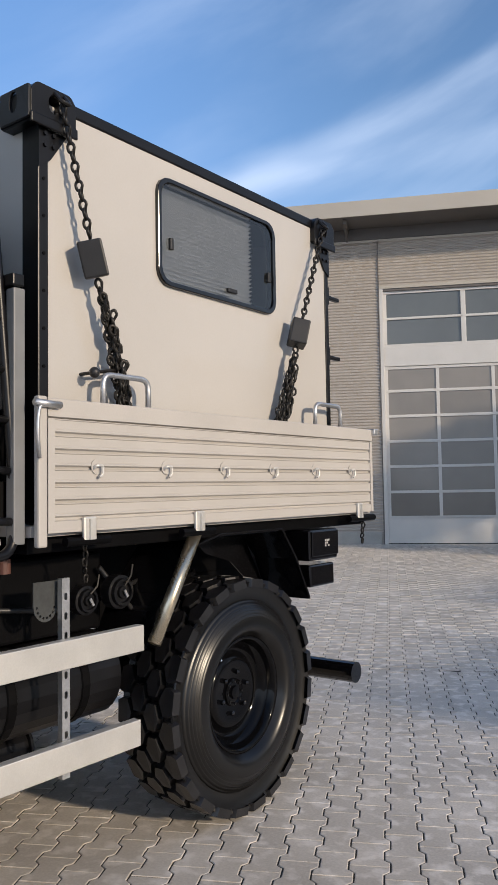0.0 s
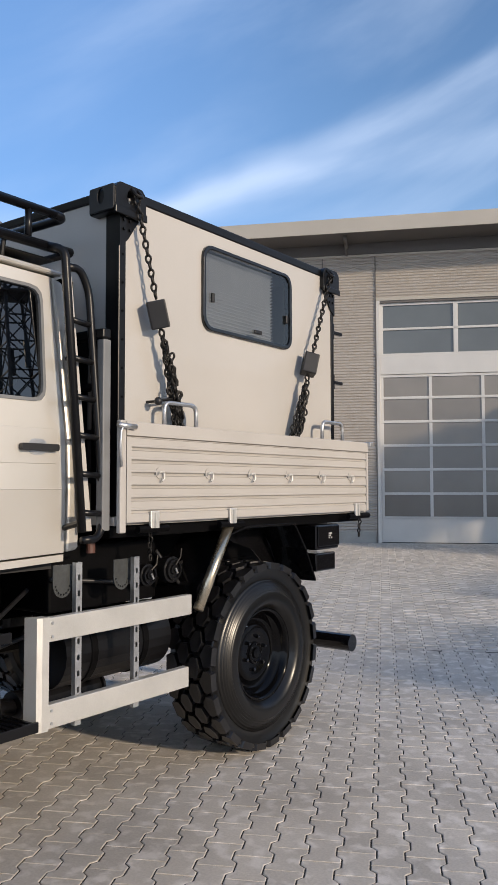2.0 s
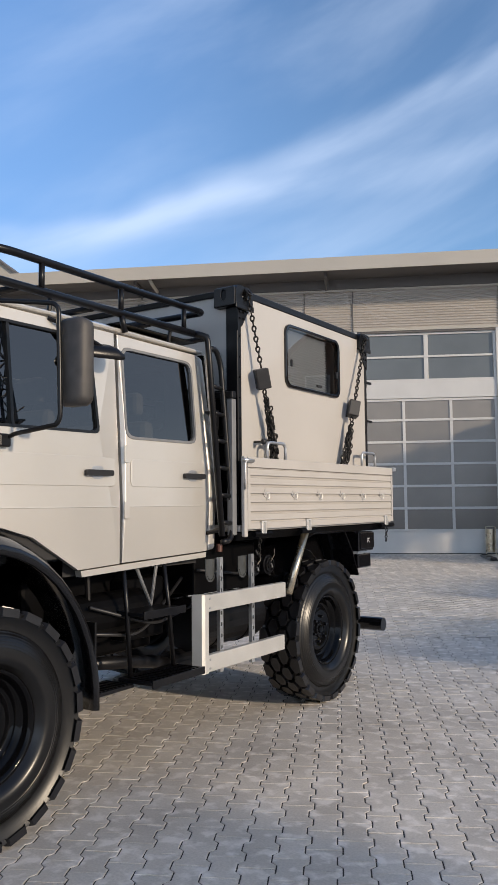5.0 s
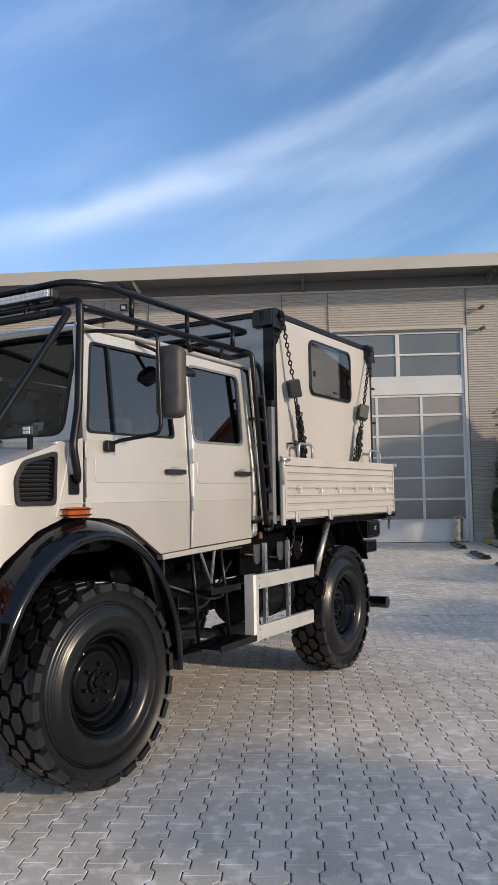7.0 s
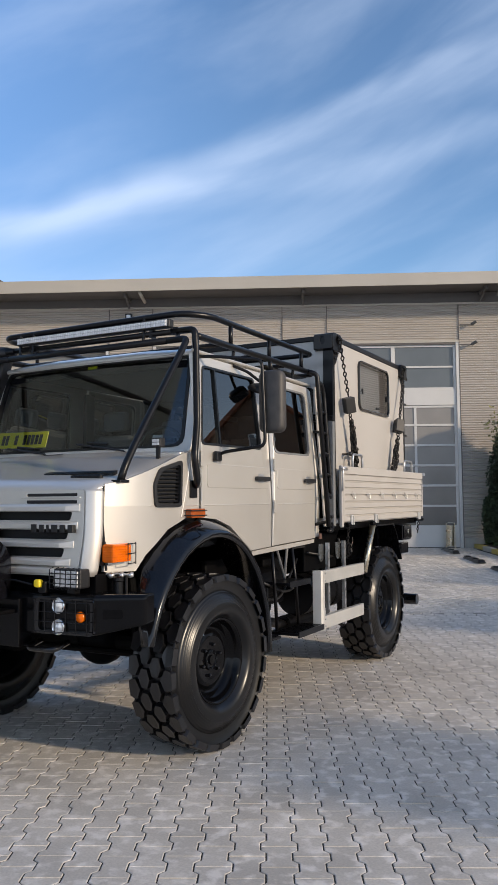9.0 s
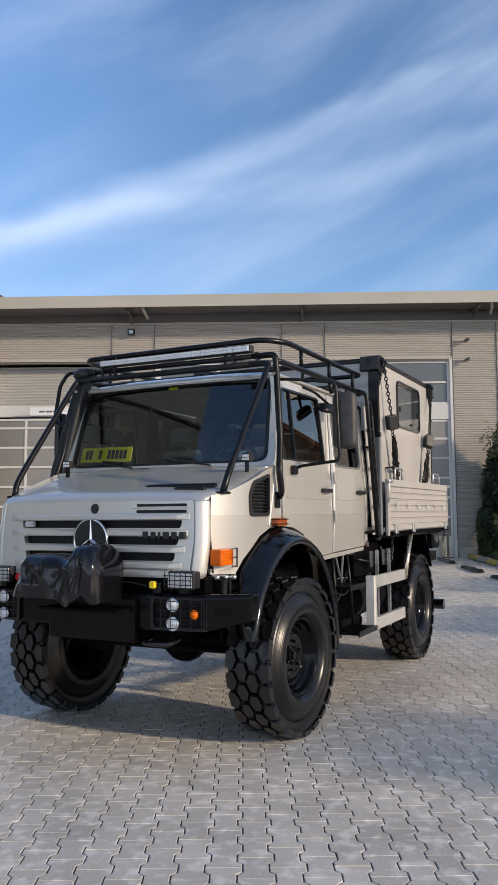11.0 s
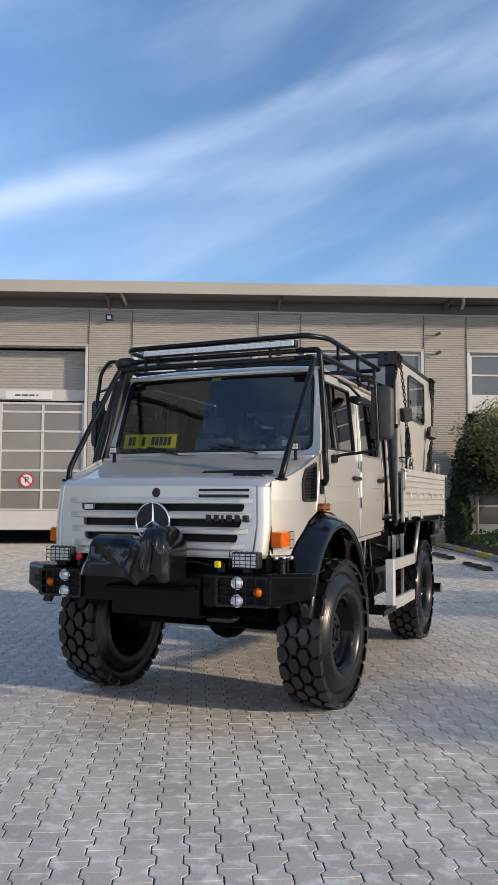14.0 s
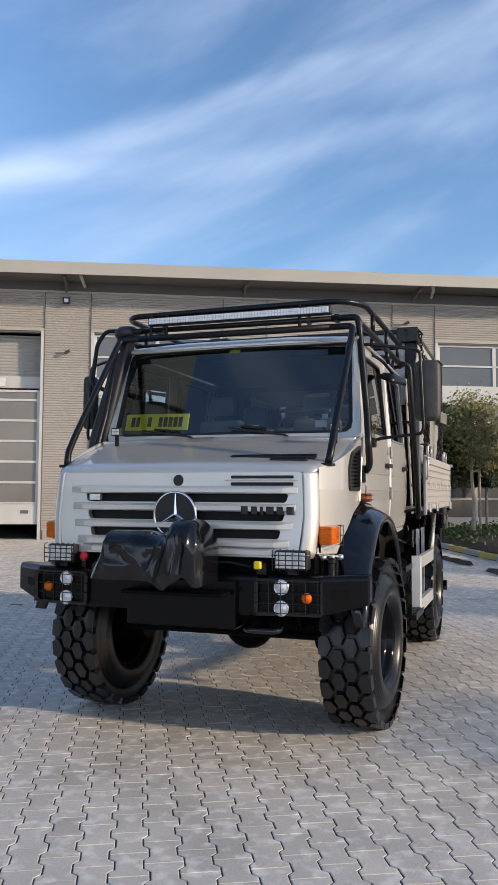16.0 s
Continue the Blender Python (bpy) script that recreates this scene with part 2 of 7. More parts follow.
def browned(m, at, reach, tone, amount):
    """A brown tint in the paving round one spot, with a ragged edge."""
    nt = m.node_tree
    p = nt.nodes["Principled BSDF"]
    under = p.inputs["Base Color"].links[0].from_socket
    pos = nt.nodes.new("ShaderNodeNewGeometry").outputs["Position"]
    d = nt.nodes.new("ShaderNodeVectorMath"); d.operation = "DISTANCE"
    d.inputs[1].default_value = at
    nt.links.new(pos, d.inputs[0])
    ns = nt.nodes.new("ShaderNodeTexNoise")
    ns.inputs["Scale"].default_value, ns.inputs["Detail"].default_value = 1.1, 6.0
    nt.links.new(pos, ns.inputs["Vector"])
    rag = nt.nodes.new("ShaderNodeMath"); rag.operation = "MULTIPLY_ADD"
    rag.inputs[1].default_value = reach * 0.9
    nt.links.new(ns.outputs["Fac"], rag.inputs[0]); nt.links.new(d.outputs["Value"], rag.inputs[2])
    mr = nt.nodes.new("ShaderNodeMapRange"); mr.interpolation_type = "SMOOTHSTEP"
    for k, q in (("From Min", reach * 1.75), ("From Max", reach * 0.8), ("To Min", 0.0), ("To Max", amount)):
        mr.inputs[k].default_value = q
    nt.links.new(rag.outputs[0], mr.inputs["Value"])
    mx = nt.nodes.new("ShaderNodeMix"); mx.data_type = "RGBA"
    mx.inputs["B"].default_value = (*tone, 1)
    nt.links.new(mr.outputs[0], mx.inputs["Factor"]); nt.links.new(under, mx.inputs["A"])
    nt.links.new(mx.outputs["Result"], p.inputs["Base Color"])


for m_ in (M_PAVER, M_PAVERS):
    browned(m_, (0.8, 2.3, 0.0), 1.8, (0.27, 0.215, 0.16), 0.28)
# shutter slats: gate paint darkened to carry the recess's shadow in its colour
M_SHUTTER_SHADED = material("roller_shutter_shaded", (0.40, 0.38, 0.345), 0.5, 0.1, 1.2, 0.06, 0.03)
M_SEAL = material("grey_rubber_seal", (0.16, 0.165, 0.17), 0.5)
M_SAND = material("joint_sand", (0.045, 0.040, 0.034), 0.9, 0.0, 3, 0.2, 0.2, 0.3, 120)
M_YARD = material("yard_concrete", (0.50, 0.44, 0.38), 0.7, 0.0, 0.6, 0.12, 0.1, 0.3, 60, stain=((0.66, 0.60, 0.54), 0.9, 0.5, 0.5))
M_AMBERD = material("dull_amber_lens", (0.34, 0.075, 0.012), 0.2, 0.0, 30, 0.2, coat=0.4)
M_KERB = material("kerb_concrete", (0.38, 0.37, 0.34), 0.8, 0.0, 3, 0.12, 0.08, 0.25, 120, rand=0.08)
M_KERBY = material("kerb_yellow_paint", (0.50, 0.39, 0.10), 0.7, 0.0, 5, 0.15, 0.1, 0.2, 120)
M_SOIL = material("planter_soil", (0.06, 0.042, 0.03), 0.95, 0.0, 4, 0.3, 0.3, 0.8, 60)
M_BARK = material("bark", (0.36, 0.31, 0.25), 0.85, 0.0, 9, 0.25, 0.2, 0.5, 60)
M_LEAF = material("tree_leaves", (0.20, 0.19, 0.07), 0.55, 0.0, 0.9, 0.3, 0.1, island=0.45)
M_CYP = material("cypress_foliage", (0.042, 0.062, 0.03), 0.6, 0.0, 1.5, 0.3, 0.1, island=0.4)
M_GRASS = material("grass_blades", (0.06, 0.10, 0.02), 0.6, 0.0, 1.5, 0.3, island=0.4)
M_OPPOSITE = material("grey_profiled_sheet", (0.31, 0.34, 0.315), 0.5, 0.1, 0.6, 0.06, 0.03)
M_BRICK = material("brown_render", (0.20, 0.13, 0.085), 0.85, 0.0, 0.8, 0.15, 0.08, 0.1, 30)
M_TILE = material("clay_roof_tiles", (0.30, 0.12, 0.06), 0.8, 0.0, 0.7, 0.2, 0.1, 0.3, 20)
M_CLEAR = material("smoky_clear_plastic", (0.055, 0.058, 0.058), 0.22, 0.0, 9, 0.15, 0.1)
M_SHADEWALL = material("shade_fence_slats", (0.32, 0.27, 0.23), 0.85, 0.0, 0.8, 0.1, 0.05, 0.1, 30)


# ---- mesh helpers ----
def mesh_of(name, bm, mat, smooth=False):
    if len(bm.faces) > 1:
        bmesh.ops.recalc_face_normals(bm, faces=bm.faces[:])
    me = bpy.data.meshes.new(name)
    bm.to_mesh(me)
    bm.free()
    me.materials.append(mat)
    if smooth:
        me.polygons.foreach_set("use_smooth", [True] * len(me.polygons))
    return me


def thing(name, at, label, category, group="", kind=""):
    ob = new(name)
    ob.empty_display_size = 0.2
    ob.matrix_world = at if isinstance(at, Matrix) else Matrix.Translation(at)
    return tagged(ob, label, category, group, kind)


def place(name, me, parent, m=None, label=""):
    ob = new(name, me)
    ob.parent = parent
    if m is not None:
        ob.matrix_basis = m
    return tagged(ob, label)


def part(name, bm, mat, parent, label="", smooth=False, bevel=0.0, m=None, seg=2):
    """One bmesh as one mesh object under a thing or a part."""
    ob = place(name, mesh_of(name, bm, mat, smooth), parent, m, label)
    if bevel:
        b = ob.modifiers.new("bevel", "BEVEL")
        b.width, b.segments, b.limit_method, b.angle_limit = bevel, seg, "ANGLE", radians(35)
    return ob


def solid(name, bm, mat, label, category, kind="", smooth=False, m=None, group=""):
    ob = new(name, mesh_of(name, bm, mat, smooth))
    if m is not None:
        ob.matrix_world = m
    return tagged(ob, label, category, group, kind)


def box(bm, x0, x1, y0, y1, z0, z1):
    v = [bm.verts.new((x, y, z)) for x in (x0, x1) for y in (y0, y1) for z in (z0, z1)]
    for f in ((0, 1, 3, 2), (4, 6, 7, 5), (0, 4, 5, 1), (2, 3, 7, 6), (0, 2, 6, 4), (1, 5, 7, 3)):
        bm.faces.new([v[i] for i in f])
    return bm


def boxb(*a):
    return box(bmesh.new(), *a)


def loft(bm, rings, close=True, caps=True):
    """Skin over rings of points (each the same count)."""
    vs = [[bm.verts.new(p) for p in r] for r in rings]
    n = len(vs[0])
    for a, b in zip(vs, vs[1:]):
        for i in range(n if close else n - 1):
            bm.faces.new((a[i], a[(i + 1) % n], b[(i + 1) % n], b[i]))
    if caps:
        bm.faces.new(vs[0][::-1]); bm.faces.new(vs[-1])
    return bm


def fillet(pts, r, k=5):
    """Rounds the inner corners of a polyline."""
    pts = [Vector(p) for p in pts]
    out = [pts[0]]
    for a, b, c in zip(pts, pts[1:], pts[2:]):
        d1, d2 = a - b, c - b
        q = min(r, d1.length * 0.48, d2.length * 0.48)
        p1, p2 = b + d1.normalized() * q, b + d2.normalized() * q
        for i in range(k + 1):
            s = i / k
            out.append(p1 * (1 - s) ** 2 + b * 2 * s * (1 - s) + p2 * s ** 2)
    return out + [pts[-1]]


def tube(bm, pts, r, n=10, round_=0.0, loop=False):
    """A round bar along a polyline."""
    pts = [Vector(p) for p in pts]
    if round_:
        pts = fillet(pts, round_)
    rings, up = [], None
    for i, p in enumerate(pts):
        if loop:
            t = (pts[(i + 1) % len(pts)] - pts[i - 1]).normalized()
        else:
            t = (pts[min(i + 1, len(pts) - 1)] - pts[max(i - 1, 0)]).normalized()
        if up is None:
            up = t.orthogonal().normalized()
        up = (up - t * up.dot(t)).normalized()
        side = t.cross(up)
        rings.append([p + (up * math.cos(2 * math.pi * k / n) + side * math.sin(2 * math.pi * k / n)) * r for k in range(n)])
    if loop:
        rings.append(rings[0])
    return loft(bm, rings, caps=not loop)


def tubeb(pts, r, n=10, round_=0.0, loop=False):
    return tube(bmesh.new(), pts, r, n, round_, loop)


def revolve(bm, prof, n=48, axis="x", closed=False):
    """Turns a profile of (radius, along) about an axis through the origin."""
    rings = []
    for k in range(n):
        a = 2 * math.pi * k / n
        c, s = math.cos(a), math.sin(a)
        rings.append([{"x": (h, r * c, r * s), "y": (r * c, h, r * s), "z": (r * c, r * s, h)}[axis] for r, h in prof])
    vs = [[bm.verts.new(p) for p in r] for r in rings]
    m = len(prof)
    for k in range(n):
        a, b = vs[k], vs[(k + 1) % n]
        for i in range(m if closed else m - 1):
            bm.faces.new((a[i], a[(i + 1) % m], b[(i + 1) % m], b[i]))
    return bm


def rrect(x0, x1, y0, y1, r, k=4):
    """Outline of a rounded rectangle."""
    out = []
    for cx, cy, a0 in ((x1 - r, y1 - r, 0), (x0 + r, y1 - r, 90), (x0 + r, y0 + r, 180), (x1 - r, y0 + r, 270)):
        for i in range(k + 1):
            a = radians(a0 + 90 * i / k)
            out.append((cx + r * math.cos(a), cy + r * math.sin(a)))
    return out


def round_poly(pts, r, k=3):
    """A closed outline with rounded corners."""
    n = len(pts)
    out = []
    for i in range(n):
        a, b, c = (Vector((*pts[j % n], 0)) for j in (i - 1, i, i + 1))
        d1, d2 = a - b, c - b
        q = min(r, d1.length * 0.45, d2.length * 0.45)
        p1, p2 = b + d1.normalized() * q, b + d2.normalized() * q
        for j in range(k + 1):
            s = j / k
            p = p1 * (1 - s) ** 2 + b * 2 * s * (1 - s) + p2 * s ** 2
            out.append((p.x, p.y))
    return out


def plate(bm, outer, holes, place_at, thick):
    """A sheet with holes: 2D outlines, set in space by place_at(u, v, depth)."""
    front, back = {}, {}
    edges = []
    for lp in (outer, *holes):
        vs = [bm.verts.new((u, v, 0)) for u, v in lp]
        edges += [bm.edges.new((a, b)) for a, b in zip(vs, vs[1:] + vs[:1])]
    flat = bmesh.ops.triangle_fill(bm, use_beauty=True, use_dissolve=False, edges=edges)
    faces = [f for f in flat["geom"] if isinstance(f, bmesh.types.BMFace)]
    rim = [(e.verts[0], e.verts[1]) for e in edges]
    for f in faces:
        for v in f.verts:
            if v not in back:
                back[v] = bm.verts.new(place_at(v.co.x, v.co.y, -thick))
    for f in faces:
        bm.faces.new([back[v] for v in reversed(f.verts[:])])
    for a, b in rim:
        if a in back and b in back:
            bm.faces.new((a, b, back[b], back[a]))
    for v in list(back):
        v.co = Vector(place_at(v.co.x, v.co.y, 0.0))
    return bm


def sheetb(outer, place_at, out):
    """One pane of glass as a single face that looks along out."""
    bm = bmesh.new()
    f = bm.faces.new([bm.verts.new(place_at(u, v, 0.0)) for u, v in outer])
    f.normal_update()
    if f.normal.dot(Vector(out)) < 0:
        f.normal_flip()
    return bm


def plateb(outer, holes, place_at, thick):
    return plate(bmesh.new(), outer, holes, place_at, thick)


def ring(outer, inner, place_at, d0, d1):
    """A frame between two outlines of equal count, from depth d0 to d1."""
    bm = bmesh.new()
    n = len(outer)
    v = [[bm.verts.new(place_at(*p, d)) for p in lp] for lp, d in ((outer, d0), (outer, d1), (inner, d1), (inner, d0))]
    for i in range(n):
        j = (i + 1) % n
        for k in range(4):
            bm.faces.new((v[k][i], v[k][j], v[(k + 1) % 4][j], v[(k + 1) % 4][i]))
    return bm


# ---- setting: ground, hall, planter ----
WALL_AT, WALL_TURN = (-2.02, 20.37), 26.2
MB = pose(*WALL_AT, 0, 0, 0, WALL_TURN)            # hall's axes: x along its front, -y out of it towards the yard
MBI = MB.inverted()
BASE = 0.23                                        # the yard rises gently to the hall's threshold


def ground_z(x, y):
    d = -(MBI @ Vector((x, y, 0))).y
    s = max(0.0, min(1.0, 1 - d / 13.0))
    return BASE * s


# wide ground sheet, a little under the paving
bm = bmesh.new()
grid = [[None] * 41 for _ in range(41)]
span = [-900, -300, -120, -60] + [-36 + 2.25 * i for i in range(33)] + [60, 120, 300, 900]
for i, gx in enumerate(span):
    for j, gy in enumerate(span):
        p = MB @ Vector((gx, gy, 0))
        grid[i][j] = bm.verts.new((p.x, p.y, ground_z(p.x, p.y) - 0.03 if gy < 0.1 else BASE - 0.03))
for i in range(40):
    for j in range(40):
        bm.faces.new((grid[i][j], grid[i + 1][j], grid[i + 1][j + 1], grid[i][j + 1]))
ground = solid("ground", bm, M_YARD, "pale concrete yard reaching to the horizon", "ground", "structure")

# hall: piers, lintels, gates
GATES = [(-21.0, -16.75), (-15.35, -11.1), (-9.66, -5.5), (-4.05, 0.12), (1.6, 5.75), (7.2, 11.4)]
GATE_TOP, WALL_TOP, ROOF_BOT, ROOF_TOP, EAVE = 6.76, 7.95, 8.33, 8.685, 1.15
HALL_L, HALL_R = -23.0, 14.0
hall = solid("wall_hall", boxb(HALL_L, HALL_R, 9.0, 9.2, 0, ROOF_BOT), M_INSIDE, "industrial hall clad in grey corrugated steel sheet", "building", "structure", m=MB)
xs = [HALL_L] + [v for g in GATES for v in g] + [HALL_R]
for a, b in zip(xs[::2], xs[1::2]):
    part("pier", boxb(a, b, 0.03, 0.35, 0.0, ROOF_BOT), M_WALL, hall)
for a, b in GATES:
    part("lintel", boxb(a, b, 0.03, 0.35, GATE_TOP, ROOF_BOT), M_WALL, hall)
part("side_wall", boxb(HALL_L, HALL_L + 0.2, 0.36, 9.0, 0, ROOF_BOT), M_WALL, hall)
part("side_wall", boxb(HALL_R - 0.2, HALL_R, 0.36, 9.0, 0, ROOF_BOT), M_WALL, hall)
part("hall_floor", boxb(HALL_L, HALL_R, 0.0, 9.0, 0.1, BASE - 0.004), M_KERB, hall)


def corrugated(s0, s1, z0, z1, pitch=0.076, amp=0.014):
    bm = bmesh.new()
    n = int((z1 - z0) / pitch * 6)
    rows = []
    for i in range(n + 1):
        z = z0 + (z1 - z0) * i / n
        y = 0.016 - amp * math.cos(2 * math.pi * (z - z0) / pitch)
        rows.append((bm.verts.new((s0, y, z)), bm.verts.new((s1, y, z))))
    for a, b in zip(rows, rows[1:]):
        bm.faces.new((a[0], a[1], b[1], b[0]))
    return bm


for a, b in zip(xs[::2], xs[1::2]):
    part("pier_sheet", corrugated(a + 0.022, b - 0.022, BASE + 0.3, WALL_TOP), M_WALL, hall, smooth=True)
    part("plinth", boxb(a + 0.07, b - 0.07, -0.03, 0.03, 0.0, BASE + 0.3), M_KERB, hall)
    for q in (a + 0.011, b - 0.011):
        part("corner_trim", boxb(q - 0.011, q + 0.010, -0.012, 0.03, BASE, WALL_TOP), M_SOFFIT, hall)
for a, b in GATES:
    part("lintel_sheet", corrugated(a + 0.004, b - 0.004, GATE_TOP + 0.05, WALL_TOP), M_WALL, hall, smooth=True)
    part("gate_head_trim", boxb(a, b, -0.025, 0.03, GATE_TOP - 0.03, GATE_TOP + 0.05), M_FASCIA, hall)
part("wall_head", boxb(HALL_L, HALL_R, -0.05, 0.03, WALL_TOP, WALL_TOP + 0.06), M_FASCIA, hall)
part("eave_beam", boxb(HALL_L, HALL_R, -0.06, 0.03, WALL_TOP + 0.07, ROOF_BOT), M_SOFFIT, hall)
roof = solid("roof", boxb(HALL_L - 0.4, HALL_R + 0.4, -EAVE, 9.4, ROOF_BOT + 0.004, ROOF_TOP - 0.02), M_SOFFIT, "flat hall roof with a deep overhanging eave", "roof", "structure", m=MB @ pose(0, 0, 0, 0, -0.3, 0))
part("fascia", boxb(HALL_L - 0.42, HALL_R + 0.42, -EAVE - 0.03, -EAVE - 0.003, ROOF_BOT - 0.03, ROOF_TOP), M_FASCIA, roof, bevel=0.008)
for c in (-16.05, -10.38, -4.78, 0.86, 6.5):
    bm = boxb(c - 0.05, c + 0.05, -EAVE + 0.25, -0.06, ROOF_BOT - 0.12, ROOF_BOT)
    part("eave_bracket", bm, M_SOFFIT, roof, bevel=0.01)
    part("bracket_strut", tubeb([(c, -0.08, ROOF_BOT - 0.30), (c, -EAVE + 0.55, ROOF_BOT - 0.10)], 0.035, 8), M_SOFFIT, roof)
for c in (-9.85, 1.25):
    part("rain_pipe", tubeb([(c - 0.05, -EAVE + 0.12, ROOF_BOT), (c, -EAVE + 0.2, ROOF_BOT - 0.12), (c + 0.06, -0.55, ROOF_BOT - 0.24)], 0.05, 12, 0.06), M_FASCIA, roof, "pale grey rain pipe under the eave", True)


def sectional_gate(s0, s1, raised=0.0, blind=False):
    g = thing("sectional_gate", MB @ pose((s0 + s1) / 2, 0, BASE), "pale grey sectional gate with smoked glazing in the hall front", "gate", "hall gates")
    h = (s1 - s0) / 2
    f = lambda x0, x1, z0, z1, y0=0.06, y1=0.16: boxb(x0, x1, y0, y1, z0, z1)
    zt = GATE_TOP - BASE - 0.03
    for x0, x1 in ((-h + 0.002, -h + 0.10), (h - 0.10, h - 0.002)):
        part("jamb", f(x0, x1, 0.0, zt, -0.005, 0.5 if blind else 0.2), M_GATE, g, bevel=0.006)
    part("head", f(-h + 0.10, h - 0.10, zt - 0.06, zt, 0.0, 0.2), M_SOFFIT, g)
    a, b = -h + 0.10, h - 0.10
    # upper light
    if not blind:
        part("upper_frame", f(a, b, 5.0, 5.07), M_GATE, g, bevel=0.005)
        part("upper_frame", f(a, b, zt - 0.13, zt - 0.06), M_GATE, g, bevel=0.005)
        part("upper_bar", f(a + 0.08, b - 0.08, 5.70, 5.76), M_GATE, g, bevel=0.005)
        for x0, x1 in ((a, a + 0.08), (-0.06, 0.06), (b - 0.08, b)):
            part("upper_post", f(x0, x1, 5.07, zt - 0.13), M_GATE, g, bevel=0.005)
        for x0, x1 in ((a + 0.08, -0.06), (0.06, b - 0.08)):
            for z0, z1 in ((5.07, 5.70), (5.76, zt - 0.13)):
                part("upper_pane", f(x0, x1, z0, z1, 0.10, 0.12), M_PANEUP, g)
        part("band", f(a, b, 4.5, 5.0, 0.04, 0.18), M_GATE, g, bevel=0.01)
    else:
        bm = bmesh.new()
        rows = []
        for i in range(int((zt - 5.1) / 0.1) * 6 + 1):
            z = 5.1 + i * 0.1 / 6
            y = 0.42 - 0.012 * math.cos(2 * math.pi * z / 0.1)
            rows.append((bm.verts.new((a, y, z)), bm.verts.new((b, y, z))))
        for p, q in zip(rows, rows[1:]):
            bm.faces.new((p[0], p[1], q[1], q[0]))
        part("roller_blind", bm, M_SHUTTER_SHADED, g, "roller shutter of pale grey slats, toned down for shade", True)
        part("band", f(a, b, 4.72, 5.1, 0.36, 0.5), M_GATE, g, bevel=0.01)
    # leaf
    top, r = 4.46, raised
    rows_z = [0.67 + r + i * 0.64 for i in range(7)]
    rows_z[-1] = top if not r else 4.6
    part("bottom_panel", f(a, b, 0.02 + r, 0.67 + r, 0.07, 0.14), M_GATE, g, bevel=0.01)
    part("rubber_seal", f(a, b, 0.0 + r, 0.02 + r, 0.08, 0.13), M_RUBBER, g)
    cols = [a, -0.675, 0.675, b]
    for z in rows_z:
        part("rail", f(a, b, z - 0.035, z + 0.035, 0.07, 0.14), M_GATE, g, bevel=0.005)
    for c in (a + 0.04, -0.675, 0.675, b - 0.04):
        for z0, z1 in zip(rows_z, rows_z[1:]):
            part("stile", f(c - 0.04, c + 0.04, z0 + 0.035, z1 - 0.035, 0.075, 0.135), M_GATE, g)
    for c0, c1 in ((a + 0.08, -0.715), (-0.635, 0.635), (0.715, b - 0.08)):
        for z0, z1 in zip(rows_z, rows_z[1:]):
            part("pane", f(c0, c1, z0 + 0.035, z1 - 0.035, 0.10, 0.12), M_PANE, g)
    return g


for i, (a, b) in enumerate(GATES):
    sectional_gate(a, b, 0.45 if i == 1 else 0.0, i == 1)

# gable that rises behind the eave at the hall's far end
GS, GZ = -19.6, 12.74
gb = thing("wall_gable", MB, "pale rendered gable with dark verge sheets above the hall roof", "gable", kind="structure")
part("gable_wall", plateb([(GS - 5.4, 8.70), (GS + 5.4, 8.70), (GS, GZ - 0.06)], [], lambda u, z, d: (u, 4.3 - d, z), 4.6), M_FASCIA, gb)
for q in (-1, 1):
    bm = bmesh.new()
    loft(bm, [[(GS, y, GZ - 0.05), (GS, y, GZ + 0.02), (GS + q * 5.7, y, GZ + 0.02 - 5.7 * 0.745), (GS + q * 5.7, y, GZ - 0.05 - 5.7 * 0.745)] for y in (4.22, 8.9)])
    part("verge_sheet", bm, M_SOFFIT, gb)
part("gable_louvre", boxb(GS - 0.9, GS + 0.9, 4.27, 4.29, 9.6, 11.2), M_SOFFIT, gb)

# small fixtures on the hall front
fl = thing("flood_light", MB @ pose(-10.43, -0.02, 7.62), "small dark flood light fixed to the corrugated hall front", "lamp")
part("housing", boxb(-0.11, 0.11, -0.16, -0.04, -0.04, 0.16), M_PLASTIC, fl, bevel=0.01)
part("lens", boxb(-0.065, 0.065, -0.166, -0.161, 0.005, 0.115), M_GALV, fl)
part("stirrup", boxb(-0.03, 0.03, -0.04, 0.02, 0.02, 0.10), M_SATIN, fl)
for s, z in ((0.53, 7.30), (0.53, 6.66), (-10.4, 6.05)):
    sp = thing("wall_spot", MB @ pose(s, 0, z), "small grey spot lamp on a short arm", "lamp", "wall spots")
    part("arm", tubeb([(0, 0.01, 0), (0.02, -0.14, 0.0)], 0.018, 8), M_SOFFIT, sp)
    part("head", tubeb([(-0.03, -0.13, -0.03), (0.11, -0.22, 0.05)], 0.05, 12), M_SOFFIT, sp)
    part("conduit", boxb(-0.36, -0.03, -0.012, -0.002, -0.012, 0.012), M_SOFFIT, sp)
sg = thing("hall_sign", MB @ pose(-13.0, 0.0, 4.95), "narrow white sign board with small print above the gate", "sign")
part("board", boxb(-0.75, 0.75, -0.06, 0.035, 0.0, 0.27), M_WHITE, sg, bevel=0.01)
for i, (p, w) in enumerate(((-0.35, 0.18), (-0.12, 0.2), (0.1, 0.18), (0.28, 0.06))):
    part("print_line", boxb(p - w / 2, p + w / 2, -0.064, -0.0605, 0.10, 0.16), M_SOFFIT, sg)
ns = thing("no_parking_sign", MB @ pose(-13.03, 0.065, 2.31), "round white no-parking sticker with a red ring on a gate pane", "sign")
